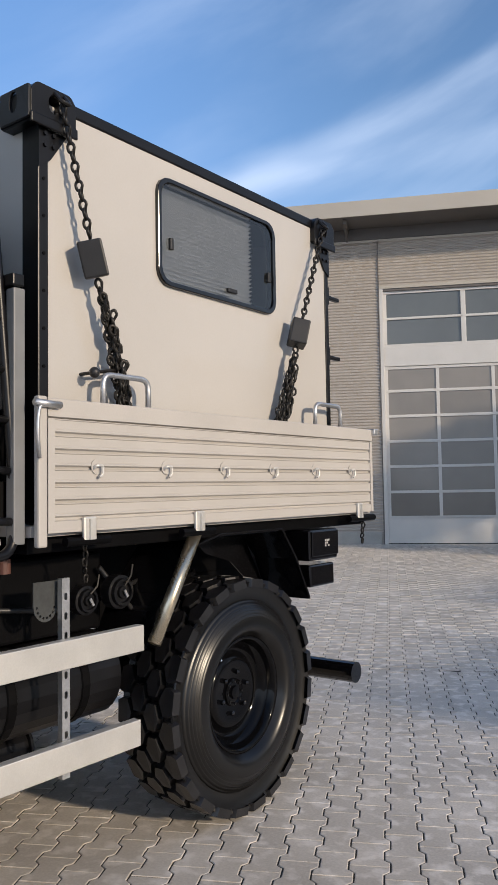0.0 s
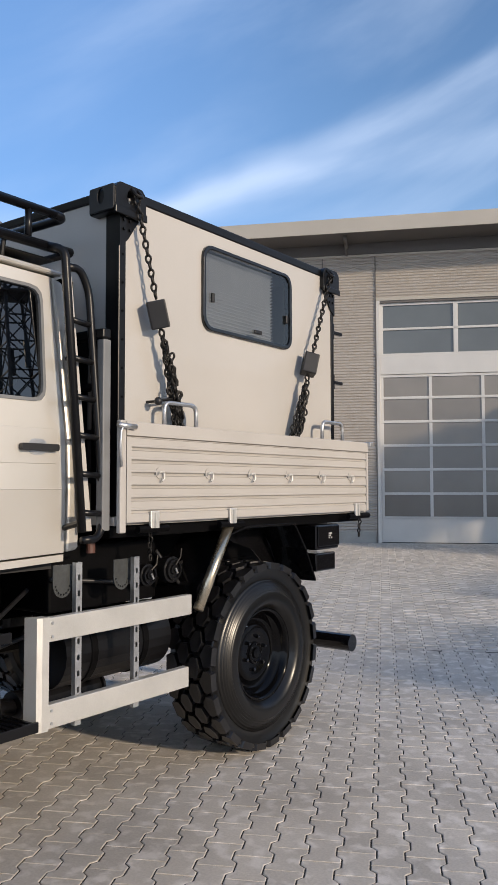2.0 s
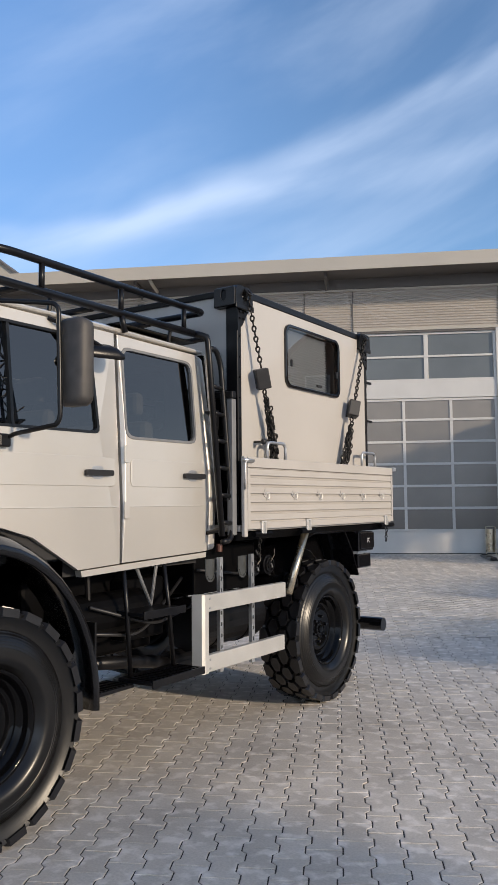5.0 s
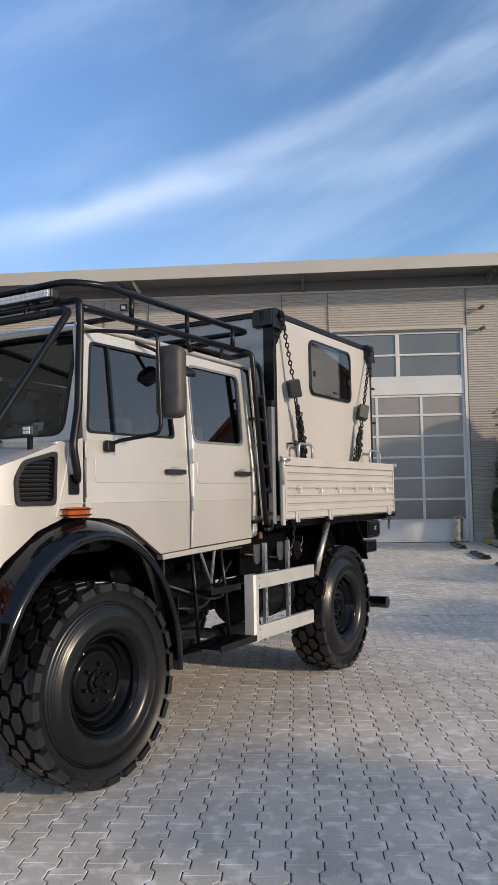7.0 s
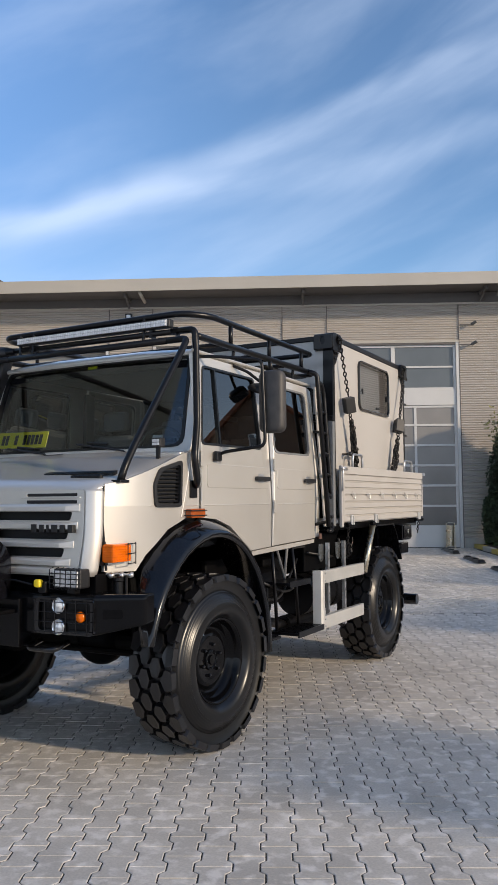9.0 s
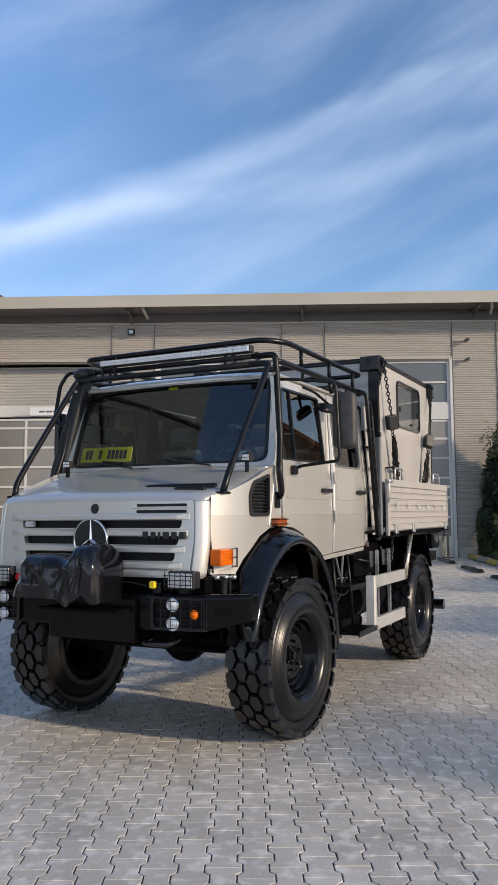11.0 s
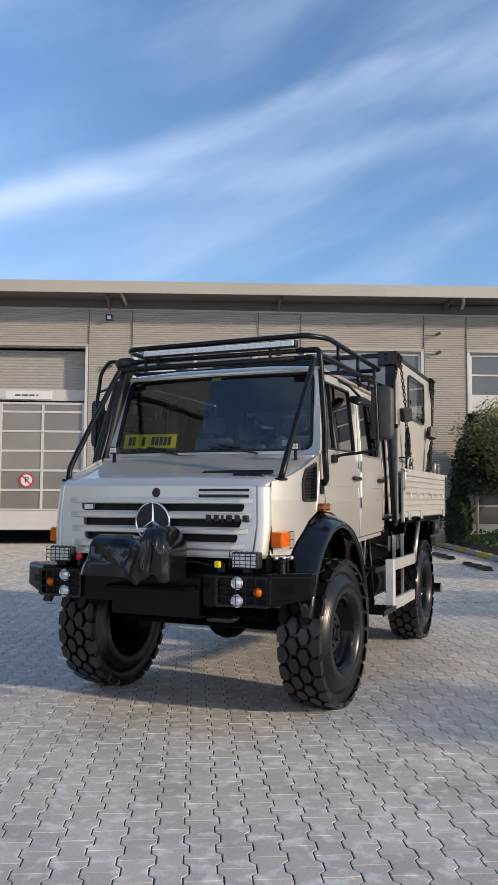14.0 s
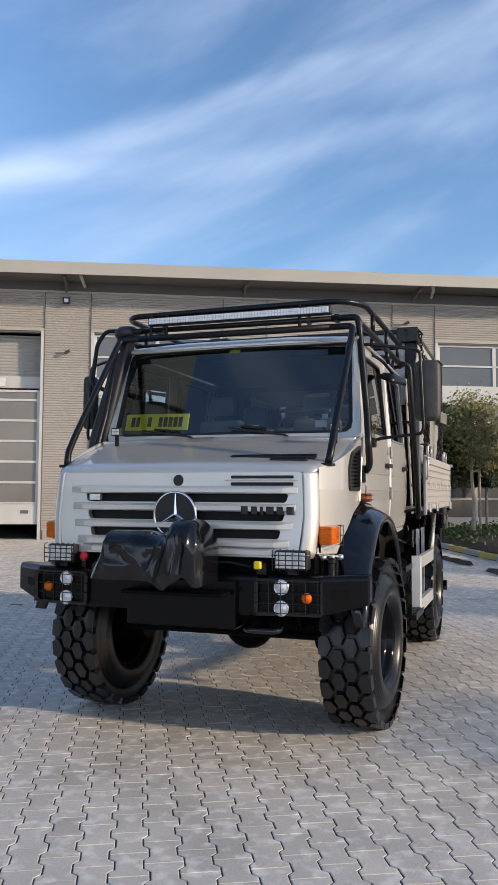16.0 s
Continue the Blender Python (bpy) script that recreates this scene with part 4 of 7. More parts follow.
for sgn in (1, -1):
    fl_ = lambda y, z, d, s=sgn: flank(y, z, d, s)
    side = part("front_side_panel", lean_in(curved_panel(side_panel, [round_poly([(-0.50, 1.975), (-0.265, 2.03), (-0.275, 1.735), (-0.555, 1.735), (-0.565, 1.86)], 0.03)] if sgn > 0 else [], 0.02, sgn), sgn), M_SILVER, truck, bevel=0.012)
    side.data.shade_smooth()
    side.data.set_sharp_from_angle(angle=radians(3))
    for nm, outl, win, hx in (("front_door", front_door, fw, 0.03), ("rear_door", rear_door, rw, 1.232)):
        door = part(nm, lean_in(plateb(outl, [win], fl_, 0.035), sgn), M_SILVER, truck, bevel=0.008)
        inner = [((u - sum(p[0] for p in win) / len(win)) * 0.955 + sum(p[0] for p in win) / len(win), (v - 2.47) * 0.945 + 2.47) for u, v in win]
        part("window_seal", ring(win, inner, fl_, 0.004, -0.025), M_RUBBER if nm == "front_door" else M_SEAL, door)
        pane = part("window_pane", sheetb(inner, lambda y, z, d, s=sgn: flank(y, z, d - 0.014, s), (sgn, 0, 0)), M_GLASS, door)
        pane.visible_shadow = False
        # stamped field and handle
        y0, y1, hy = (0.10, 1.12, 0.955) if nm == "front_door" else (1.265, 2.06, 1.92)
        part("stamped_field", plateb(rrect(y0, y1, 1.85, 2.03, 0.03), [], lambda y, z, d, s=sgn: flank(y, z, d + 0.004, s), 0.0045), M_SILVER, door, bevel=0.003)
        part("door_crease", tubeb([flank(y, 1.722, -0.0008, sgn) for y in (y0 - 0.06, y1 + 0.02)], 0.0035, 6), M_SILVER, door)
        part("handle_cup", plateb(rrect(hy - 0.055, hy + 0.06, 1.895, 1.975, 0.035), [], lambda y, z, d, s=sgn: flank(y, z, d + 0.0065, s), 0.004), M_GALV, door)
        part("handle", plateb(rrect(hy - 0.115, hy + 0.12, 1.915, 1.95, 0.012), [], lambda y, z, d, s=sgn: flank(y, z, d + 0.035, s), 0.026), M_PLASTIC, door, bevel=0.006)
        for hz in (2.06, 1.70):
            part("hinge", plateb(rrect(hx - 0.03, hx + 0.015, hz - 0.055, hz + 0.055, 0.008), [], lambda y, z, d, s=sgn: flank(y, z, d + 0.010, s), 0.010), M_SILVER, door, bevel=0.004)
    part("quarter_divider", plateb([(0.285, 2.765), (0.305, 2.765), (0.315, 2.165), (0.295, 2.165)], [], lambda y, z, d, s=sgn: flank(y, z, d + 0.002, s), 0.016), M_RUBBER, truck)
    # rear corner post of the cab and sill
    part("corner_post", lean_in(plateb([(2.053, 2.84), (2.12, 2.82), (2.205, 1.98), (2.215, 1.40), (2.138, 1.39), (2.118, 1.98)], [], fl_, 0.04), sgn), M_SILVER, truck, bevel=0.015)
    part("sill", plateb([(0.86, 1.337), (1.22, 1.352), (2.13, 1.38), (2.13, 1.345), (0.87, 1.30)], [], lambda y, z, d, s=sgn: flank(y, z, d - 0.036, s), 0.05), M_SILVER, truck)
    # roof gutter
    part("roof_gutter", tubeb([flank(y, z, 0.008, sgn) for y, z in ((-0.02, 2.866), (1.0, 2.872), (2.10, 2.86))], 0.014, 8), M_SILVER, truck)
    # black wing over the front wheel
    bm = bmesh.new()
    rings = []
    ang = [165 - i * (165 + 3) / 22 for i in range(23)]
    for a in ang:
        c, s = math.cos(radians(a)), math.sin(radians(a))
        ry, rz = (0.86 if c < 0 else 0.83), 0.93
        y, z = ry * c * (1.0), 0.612 + rz * max(s, -0.1) + (0.0 if s > 0 else s * 0.25)
        xin = 0.955 + 0.22 * max(0.0, min(1.0, (a - 125) / 38))
        yi, zi = y * 0.945, 0.612 + (z - 0.612) * 0.945
        tp = max(0.0, min(1.0, (a - 118) / 47))
        r1, r2, r3 = 1 + 0.12 * (1 - tp) + 0.01, 1 + 0.09 * (1 - tp) + 0.008, 1 + 0.05 * (1 - tp) + 0.005
        rings.append([(sgn * x_, yy, zz) for x_, yy, zz in ((max(0.955, xin - 0.03), y * r1, 0.612 + (z - 0.612) * (r1 - 0.02)), (max(1.02, xin), y * r2, 0.612 + (z - 0.612) * r2), (max(1.13, xin + 0.03), y * r3, 0.612 + (z - 0.612) * r3), (1.20, y * 1.01, 0.612 + (z - 0.612) * 1.008), (1.225, y * 0.985, 0.612 + (z - 0.612) * 0.985), (1.215, yi, zi), (1.19, yi, zi), (max(0.955, xin - 0.02), yi * 0.995, zi))])
    loft(bm, rings)
    part("front_wing", bm, M_BLACK, truck, "glossy black wheel arch", True)
    part("arch_liner", boxb(*sorted((sgn * 0.45, sgn * 0.93)), -0.62, 0.80, 1.30, 1.40), M_CHASSIS, truck)

# side vent, indicators on the flank
vent = part("side_vent", ring(round_poly([(-0.52, 1.975), (-0.248, 2.042), (-0.260, 1.712), (-0.568, 1.712), (-0.582, 1.87)], 0.035), round_poly([(-0.50, 1.955), (-0.272, 2.010), (-0.284, 1.737), (-0.546, 1.737), (-0.558, 1.865)], 0.03), lambda y, z, d: flank(y, z, d), 0.014, -0.03), M_PLASTIC, truck, "black louvred air intake")
for i in range(10):
    z = 1.745 + i * 0.026
    part("louvre", plateb([(-0.55 + max(0, z - 1.87) * 0.5, z), (-0.278, z + 0.004), (-0.278, z + 0.016), (-0.55 + max(0, z - 1.87) * 0.5, z + 0.012)], [], lambda y, z_, d: flank(y, z_, d - 0.004), 0.02), M_SATIN, vent)
part("vent_back", plateb([(-0.50, 1.96), (-0.27, 2.01), (-0.27, 1.735), (-0.55, 1.735)], [], lambda y, z, d: flank(y, z, d - 0.03), 0.004), M_INSIDE, vent)
for sgn in (1, -1):
    mk = part("side_marker", plateb(rrect(-0.195, 0.0, 1.633, 1.698, 0.02), [], lambda y, z, d, s=sgn: flank(y, z, d + 0.045, s), 0.045), M_AMBERD, truck, "amber side marker behind a wire guard", bevel=0.008)
    for z in (1.65, 1.685):
        part("guard_wire", tubeb([flank(-0.215, z, 0.0, sgn), flank(-0.20, z, 0.056, sgn), flank(0.0, z, 0.056, sgn), flank(0.015, z, 0.0, sgn)], 0.004, 6), M_SATIN, mk)
    # front turn indicator at the corner
    ind = part("turn_indicator", boxb(*sorted((sgn * 0.945, sgn * 1.04)), -0.985, -0.795, 1.372, 1.488), M_AMBER, truck, "large amber turn indicator in a black guard", bevel=0.016)
    for k in range(7):
        z = 1.382 + k * 0.0155
        part("lens_rib", plateb(rrect(0.955, 1.036, -0.975, -0.808, 0.014), [], lambda x, y, d, s=sgn, z=z: (s * (0.996 + (x - 0.996) * 1.14), -0.89 + (y + 0.89) * 1.145, z + d), 0.006), M_AMBER, ind, bevel=0.002)
    part("lamp_base", boxb(*sorted((sgn * 0.925, sgn * 0.936)), -0.99, -0.785, 1.352, 1.50), M_PLASTIC, ind)
    for z in (1.362, 1.424, 1.486):
        part("guard_wire", tubeb([(sgn * 1.058, -0.86, z), (sgn * 1.06, -0.78, z), (sgn * 1.0, -0.70, z)], 0.003, 6, 0.015), M_SATIN, ind)
    for x_, y in ((1.0, -0.70), (1.03, -0.74), (1.06, -0.78), (1.058, -0.86)):
        part("guard_wire", tubeb([(sgn * x_, y, 1.355), (sgn * x_, y, 1.492)], 0.003, 6), M_SATIN, ind)

for sgn in (1, -1):
    part("panel_seam", tubeb([flank(y, z, 0.001, sgn) for y, z in ((-0.13, 2.09), (-0.17, 1.90), (-0.25, 1.64))], 0.006, 6), M_SILVER, truck)
    part("nose_seam", tubeb([flank(y, z, -0.004, sgn) for y, z in ((-0.935, 1.32), (-0.96, 1.62), (-0.955, 1.85))], 0.008, 6), M_RUBBER, truck)
    part("panel_crease", tubeb([flank(y, 1.722, -0.0008, sgn) for y in (-0.95, -0.6, -0.3, 0.05)], 0.0035, 6), M_SILVER, truck)

# nose: bonnet, grille, emblem
HOOD = [(-1.035, 1.815, 0.90), (-0.985, 1.862, 0.93), (-0.90, 1.885, 0.962), (-0.75, 1.922, 1.012), (-0.6, 1.96, 1.038), (-0.28, 2.055, 1.047), (-0.17, 2.10, 1.047)]
bm = bmesh.new()
rings = []
for y, z, hw in HOOD:
    pr = [(hw - 0.002, z - 0.03), (hw - 0.008, z - 0.016), (hw - 0.04, z + 0.002), (hw * 0.8, z + 0.012), (hw * 0.4, z + 0.022), (0, z + 0.026)]
    pr = pr + [(-x, q) for x, q in pr[-2::-1]]
    rings.append([(x, y, q) for x, q in pr] + [(0.1 - hw, y, z - 0.09), (hw - 0.1, y, z - 0.09)])
loft(bm, rings)
hood = part("bonnet", bm, M_SILVER, truck, "silver bonnet sloping to the grille", True)
for x0, x1, y, hw in ((0.275, 0.875, -0.755, 0.03), (0.58, 0.84, -0.845, 0.02)):
    zc = 2.014 + (y + 0.52) * 0.27
    part("bonnet_slot", plateb(rrect(x0, x1, y - hw, y + hw, 0.015), [], lambda x, q, d, y=y, zc=zc: (x, q, zc + (q - y) * 0.27 + d), 0.022), M_SATIN, hood, bevel=0.004)
bm = bmesh.new(); revolve(bm, [(0.0, -0.012), (0.035, -0.012), (0.042, 0.0), (0.042, 0.01)], 20, "y")
part("badge", bm, M_INK, hood, "round dark badge", m=pose(0.01, -1.04, 1.775))


def front_y(z):
    return -1.045 - (1.80 - z) * 0.09


# grille surround with its opening, ribs and a dark panel for the unlit depth
surround = round_poly([(-0.855, 1.83), (0.855, 1.83), (0.87, 1.55), (0.84, 1.29), (-0.84, 1.29), (-0.87, 1.55)], 0.02)
slots = [round_poly([(-0.68, 1.69), (0.77, 1.69), (0.755, 1.635), (-0.665, 1.635)], 0.02),
         round_poly([(-0.655, 1.575), (0.75, 1.575), (0.735, 1.517), (-0.64, 1.517)], 0.02),
         round_poly([(-0.63, 1.462), (0.725, 1.462), (0.71, 1.405), (-0.615, 1.405)], 0.02),
         round_poly([(0.38, 1.806), (0.80, 1.806), (0.80, 1.788), (0.38, 1.788)], 0.006),
         round_poly([(0.38, 1.762), (0.80, 1.762), (0.80, 1.742), (0.38, 1.742)], 0.006)]
grille = part("grille", plateb(surround, slots, lambda x, z, d: (x, front_y(z) - d, z), 0.05), M_SILVER, truck, "silver grille with dark slots", bevel=0.012)
part("grille_back", plateb([(-0.85, 1.82), (0.85, 1.82), (0.85, 1.33), (-0.85, 1.33)], [], lambda x, z, d: (x, front_y(z) - d + 0.07, z), 0.006), M_INSIDE, grille)
for z, w0, w1 in ((1.716, -0.79, 0.83), (1.602, -0.77, 0.82), (1.487, -0.75, 0.80), (1.376, -0.72, 0.78), (1.325, -0.68, 0.75)):
    bm = bmesh.new()
    loft(bm, [[(x, front_y(z) + 0.002, z - 0.024), (x, front_y(z) - t, z - 0.020), (x, front_y(z) - t, z + 0.008), (x, front_y(z) - t * 0.5, z + 0.022), (x, front_y(z) + 0.002, z + 0.025)] for x, t in ((w0, 0.004), (w0 + 0.09, 0.034), (w1 - 0.09, 0.034), (w1, 0.004))])
    part("grille_rib", bm, M_SILVER, grille, bevel=0.005)
for sgn in (1, -1):
    # rounded corners of the nose
    bm = bmesh.new()
    rings = []
    for z, w in ((1.29, 0.84), (1.33, 0.852), (1.45, 0.864), (1.55, 0.87), (1.65, 0.866), (1.76, 0.86), (1.815, 0.856), (1.83, 0.85)):
        arc = [(w + 0.085 * math.sin(radians(a)), front_y(z) + 0.085 * (1 - math.cos(radians(a)))) for a in range(0, 91, 10)]
        rings.append([(sgn * x, y, z) for x, y in arc] + [(sgn * (w + 0.06), front_y(z) + 0.085, z), (sgn * w, front_y(z) + 0.04, z)])
    loft(bm, rings)
    part("nose_corner", bm, M_SILVER, grille, smooth=True)
for z in (1.797, 1.752):
    # dark plate just inside the slot, in place of its shaded depth
    part("slot_dark_plate", boxb(0.37, 0.81, front_y(z) + 0.0015, front_y(z) + 0.006, z - 0.014, z + 0.014), M_INSIDE, grille)
    part("slot_lip", boxb(0.34, 0.83, front_y(z) - 0.012, front_y(z) + 0.004, z - 0.022, z - 0.013), M_SILVER, grille, bevel=0.003)
part("inset_lamp", boxb(-0.65, -0.57, front_y(1.685) + 0.0, front_y(1.685) + 0.03, 1.644, 1.684), M_LENS, grille)
em = thing("emblem", (0.01, front_y(1.55) - 0.03, 1.55), "round chrome ring emblem over a black disc", "emblem")
bm = bmesh.new()
tube(bm, [(0.148 * math.cos(a * math.pi / 18), 0, 0.148 * math.sin(a * math.pi / 18)) for a in range(36)], 0.009, 8, loop=True)
part("ring", bm, M_CHROME, em, smooth=True)
bm = bmesh.new(); revolve(bm, [(0.0, 0.0), (0.145, 0.0), (0.145, 0.03), (0.0, 0.03)], 36, "y"); part("disc", bm, M_INK, em)
for a in (90, 210, 330):
    bm = bmesh.new()
    c, s = math.cos(radians(a)), math.sin(radians(a))
    loft(bm, [[(c * r - s * w, -0.002, s * r + c * w), (c * r, -0.002 - h, s * r), (c * r + s * w, -0.002, s * r - c * w)] for r, w, h in ((0.0, 0.014, 0.010), (0.145, 0.003, 0.003))])
    part("spoke", bm, M_CHROME, em)
wm = thing("word_mark", (0.64, front_y(1.575) - 0.03, 1.56), "row of raised black bars on the grille", "emblem")
for i, (x, w, h) in enumerate(((-0.15, 0.055, 0.052), (-0.085, 0.05, 0.05), (-0.035, 0.03, 0.05), (0.02, 0.06, 0.05), (0.085, 0.05, 0.05), (0.15, 0.05, 0.05))):
    part("bar", boxb(x - w / 2 + 0.004, x + w / 2 - 0.004, -0.006, 0.03, 0.0, h), M_INK, wm, bevel=0.004)

# windscreen, pillars, roof, rear wall, floor
WB, WT = (-0.147, 2.105), (0.078, 2.885)             # lower and upper edge of the screen (y, z)


def screen(x, v, d=0.0):
    """v runs from 0 at the lower edge to 1 at the top."""
    y = WB[0] + (WT[0] - WB[0]) * v + 0.026 * (x / 0.95) ** 2
    return (x * (1 - 0.055 * v), y - d * 0.95, WB[1] + (WT[1] - WB[1]) * v + d * 0.3)


so = round_poly([(-1.052, 0.0), (1.052, 0.0), (1.052, 1.005), (-1.052, 1.005)], 0.06)
si = round_poly([(-0.985, 0.055), (0.985, 0.055), (0.985, 0.972), (-0.985, 0.972)], 0.10)
def dense(lp, n=6):
    out = []
    for a, b in zip(lp, lp[1:] + lp[:1]):
        k = n if abs(a[0] - b[0]) > 0.5 else 1
        out += [(a[0] + (b[0] - a[0]) * i / k, a[1] + (b[1] - a[1]) * i / k) for i in range(k)]
    return out
so, si = dense(so, 8), dense(si, 8)
part("windscreen_frame", ring(so, si, screen, 0.0, -0.05), M_SILVER, truck, bevel=0.006)
si2 = [(x * 0.975, 0.5 + (v - 0.5) * 0.96) for x, v in si]
part("windscreen_seal", ring(si, si2, screen, 0.006, -0.03), M_RUBBER, truck)
bm = bmesh.new()
cols = [[bm.verts.new(screen(-0.968 + 1.936 * i / 12, v, -0.012)) for v in (0.065, 0.35, 0.65, 0.96)] for i in range(13)]
for a, b in zip(cols, cols[1:]):
    for i in range(3):
        bm.faces.new((a[i], b[i], b[i + 1], a[i + 1]))
ws = part("windscreen", bm, M_WIND, truck, "tinted windscreen", True)
ws.visible_shadow = False
part("sun_strip", plateb([(-0.94, 0.845), (0.94, 0.845), (0.94, 0.905), (-0.94, 0.905)], [], lambda x, v, d: screen(x, v, d - 0.005), 0.003), M_CHASSIS, truck, "dark strip across the top of the screen")
part("sticker", plateb(rrect(-0.06, 0.04, 0.92, 0.955, 0.005), [], lambda x, v, d: screen(x, v, d - 0.018), 0.002), M_PLATE, truck, "small yellow sticker in the screen")
part("sticker", plateb(rrect(0.70, 0.79, 0.115, 0.185, 0.008), [], lambda x, v, d: screen(x, v, d - 0.018), 0.002), M_WHITE, truck, "small white sticker in the screen")
part("cowl", plateb(rrect(-1.03, 1.03, -0.22, -0.10, 0.02), [], lambda x, y, d: (x, y, 2.098 + d + (y + 0.22) * 0.15), 0.05), M_SILVER, truck, bevel=0.01)
bm = bmesh.new()
loft(bm, [[(x * 0.985, y, z) for x, z in ((-1.01, 2.85), (-1.0, 2.885), (-0.90, 2.925 + h), (-0.45, 2.945 + h), (0.45, 2.945 + h), (0.90, 2.925 + h), (1.0, 2.885), (1.01, 2.85))] for y, h in ((0.06, -0.045), (0.16, -0.01), (1.1, 0.004), (2.0, -0.01), (2.12, -0.05))])
part("cab_roof", bm, M_SILVER, truck, smooth=False, bevel=0.02)
rear_hole = rrect(-0.62, 0.62, 2.30, 2.76, 0.06)
# rear wall in chassis black, to deepen the shade in the gap behind
part("cab_rear_wall", plateb(rrect(-1.0, 1.0, 1.35, 2.85, 0.02), [rear_hole], lambda x, z, d: (x, 2.14 - d, z), 0.06), M_CHASSIS, truck)
rear_pane = part("rear_window", sheetb(rear_hole, lambda x, z, d: (x, 2.17, z), (0, 1, 0)), M_GLASS, truck)
rear_pane.visible_shadow = False
part("cab_floor", boxb(-0.93, 0.93, -0.12, 2.13, 1.30, 1.42), M_CABIN, truck)
part("bulkhead", boxb(-0.90, 0.90, -0.12, -0.06, 1.42, 2.05), M_CABIN, truck)
part("headlining", boxb(-0.86, 0.86, 0.20, 2.13, 2.82, 2.84), M_CABIN, truck)
for sgn in (1, -1):
    part("middle_post", boxb(*sorted((sgn * 0.94, sgn * 0.985)), 1.13, 1.25, 1.42, 2.80), M_CABIN, truck)
    part("door_lining", boxb(*sorted((sgn * 0.975, sgn * 1.01)), 0.10, 2.10, 1.42, 2.14), M_CABIN, truck)
part("dashboard", boxb(-0.88, 0.88, -0.06, 0.28, 1.95, 2.12), M_CABIN, truck, bevel=0.05)
for x, y in ((0.45, 0.75), (-0.45, 0.75), (0.45, 1.7), (-0.45, 1.7), (0.0, 1.7)):
    seat = new("seat"); seat.parent = truck
    part("seat_cushion", boxb(x - 0.23, x + 0.23, y - 0.25, y + 0.22, 1.65, 1.80), M_SEAT, seat, bevel=0.05)
    part("seat_back", boxb(x - 0.22, x + 0.22, y + 0.16, y + 0.28, 1.80, 2.36), M_SEAT, seat, bevel=0.05)
    part("head_rest", boxb(x - 0.13, x + 0.13, y + 0.17, y + 0.27, 2.40, 2.58), M_SEAT, seat, bevel=0.04)
    part("seat_base", boxb(x - 0.18, x + 0.18, y - 0.2, y + 0.2, 1.42, 1.65), M_CABIN, seat)
bm = bmesh.new()
tube(bm, [(0.45 + 0.21 * math.cos(a * math.pi / 12), 0.36 + 0.06 * math.sin(a * math.pi / 12), 2.16 + 0.19 * math.sin(a * math.pi / 12)) for a in range(24)], 0.015, 8, loop=True)
part("steering_wheel", bm, M_PLASTIC, truck, smooth=True)
# wipers
for x0, x1, v in ((-0.25, -0.72, 0.10), (0.52, 0.02, 0.11)):
    part("wiper", tubeb([Vector(screen(x0, -0.01, 0.03)), Vector(screen(x0 - 0.03, 0.02, 0.03)), Vector(screen(x1, v, 0.02))], 0.008, 6), M_PLASTIC, truck)
    part("wiper_blade", tubeb([Vector(screen(x1 + 0.10, v + 0.015, 0.012)), Vector(screen(x1 + 0.3, v - 0.01, 0.012))], 0.009, 6), M_RUBBER, truck)
part("wiper_link", tubeb([Vector(screen(-0.27, -0.01, 0.035)), Vector(screen(-0.08, -0.01, 0.035))], 0.014, 8), M_PLASTIC, truck)
# plate leaning on the screen
sl_ = Vector(screen(-0.64, 0.3, 0)) - Vector(screen(-0.64, 0.0, 0))
pl = thing("number_plate", Matrix.Translation(screen(-0.632, 0.212, -0.03)) @ pose(0, 0, 0, -math.degrees(math.atan2(sl_.y, sl_.z)), 0.8, -3), "yellow plate with dark bars leaning behind the windscreen", "plate")
part("sheet", boxb(-0.285, 0.285, -0.003, 0.003, -0.07, 0.07), M_PLATE, pl, bevel=0.004)
for x, w in ((-0.215, 0.032), (-0.172, 0.032), (-0.065, 0.034), (0.035, 0.032), (0.08, 0.032), (0.125, 0.032), (0.17, 0.032), (0.215, 0.032)):
    part("dark_bar", boxb(x - w / 2, x + w / 2, -0.0065, -0.0035, -0.042, 0.042), M_INK, pl)

# bumper with lamps, winch under its cover
bump = new("bumper"); bump.parent = truck
bm = bmesh.new()
loft(bm, [[(x, y0, 0.945 + k), (x, y0, 1.17), (x, y0 + 0.02, 1.19), (x, -0.86, 1.19), (x, -0.86, 0.96 + k)] for x, y0, k in ((-1.265, -0.96, 0.06), (-1.0, -1.12, 0.0), (-0.55, -1.16, -0.01), (0.55, -1.16, -0.01), (1.0, -1.12, 0.0), (1.265, -0.96, 0.06))])
part("bumper_beam", bm, M_BUMPER, bump, "black steel bumper beam", bevel=0.014)
part("lower_plate", boxb(-0.28, 0.47, -1.20, -1.05, 0.85, 1.15), M_BUMPER, bump, bevel=0.008)
part("winch_tray", boxb(-0.24, 0.44, -1.36, -1.20, 1.06, 1.085), M_CHASSIS, bump, bevel=0.006)
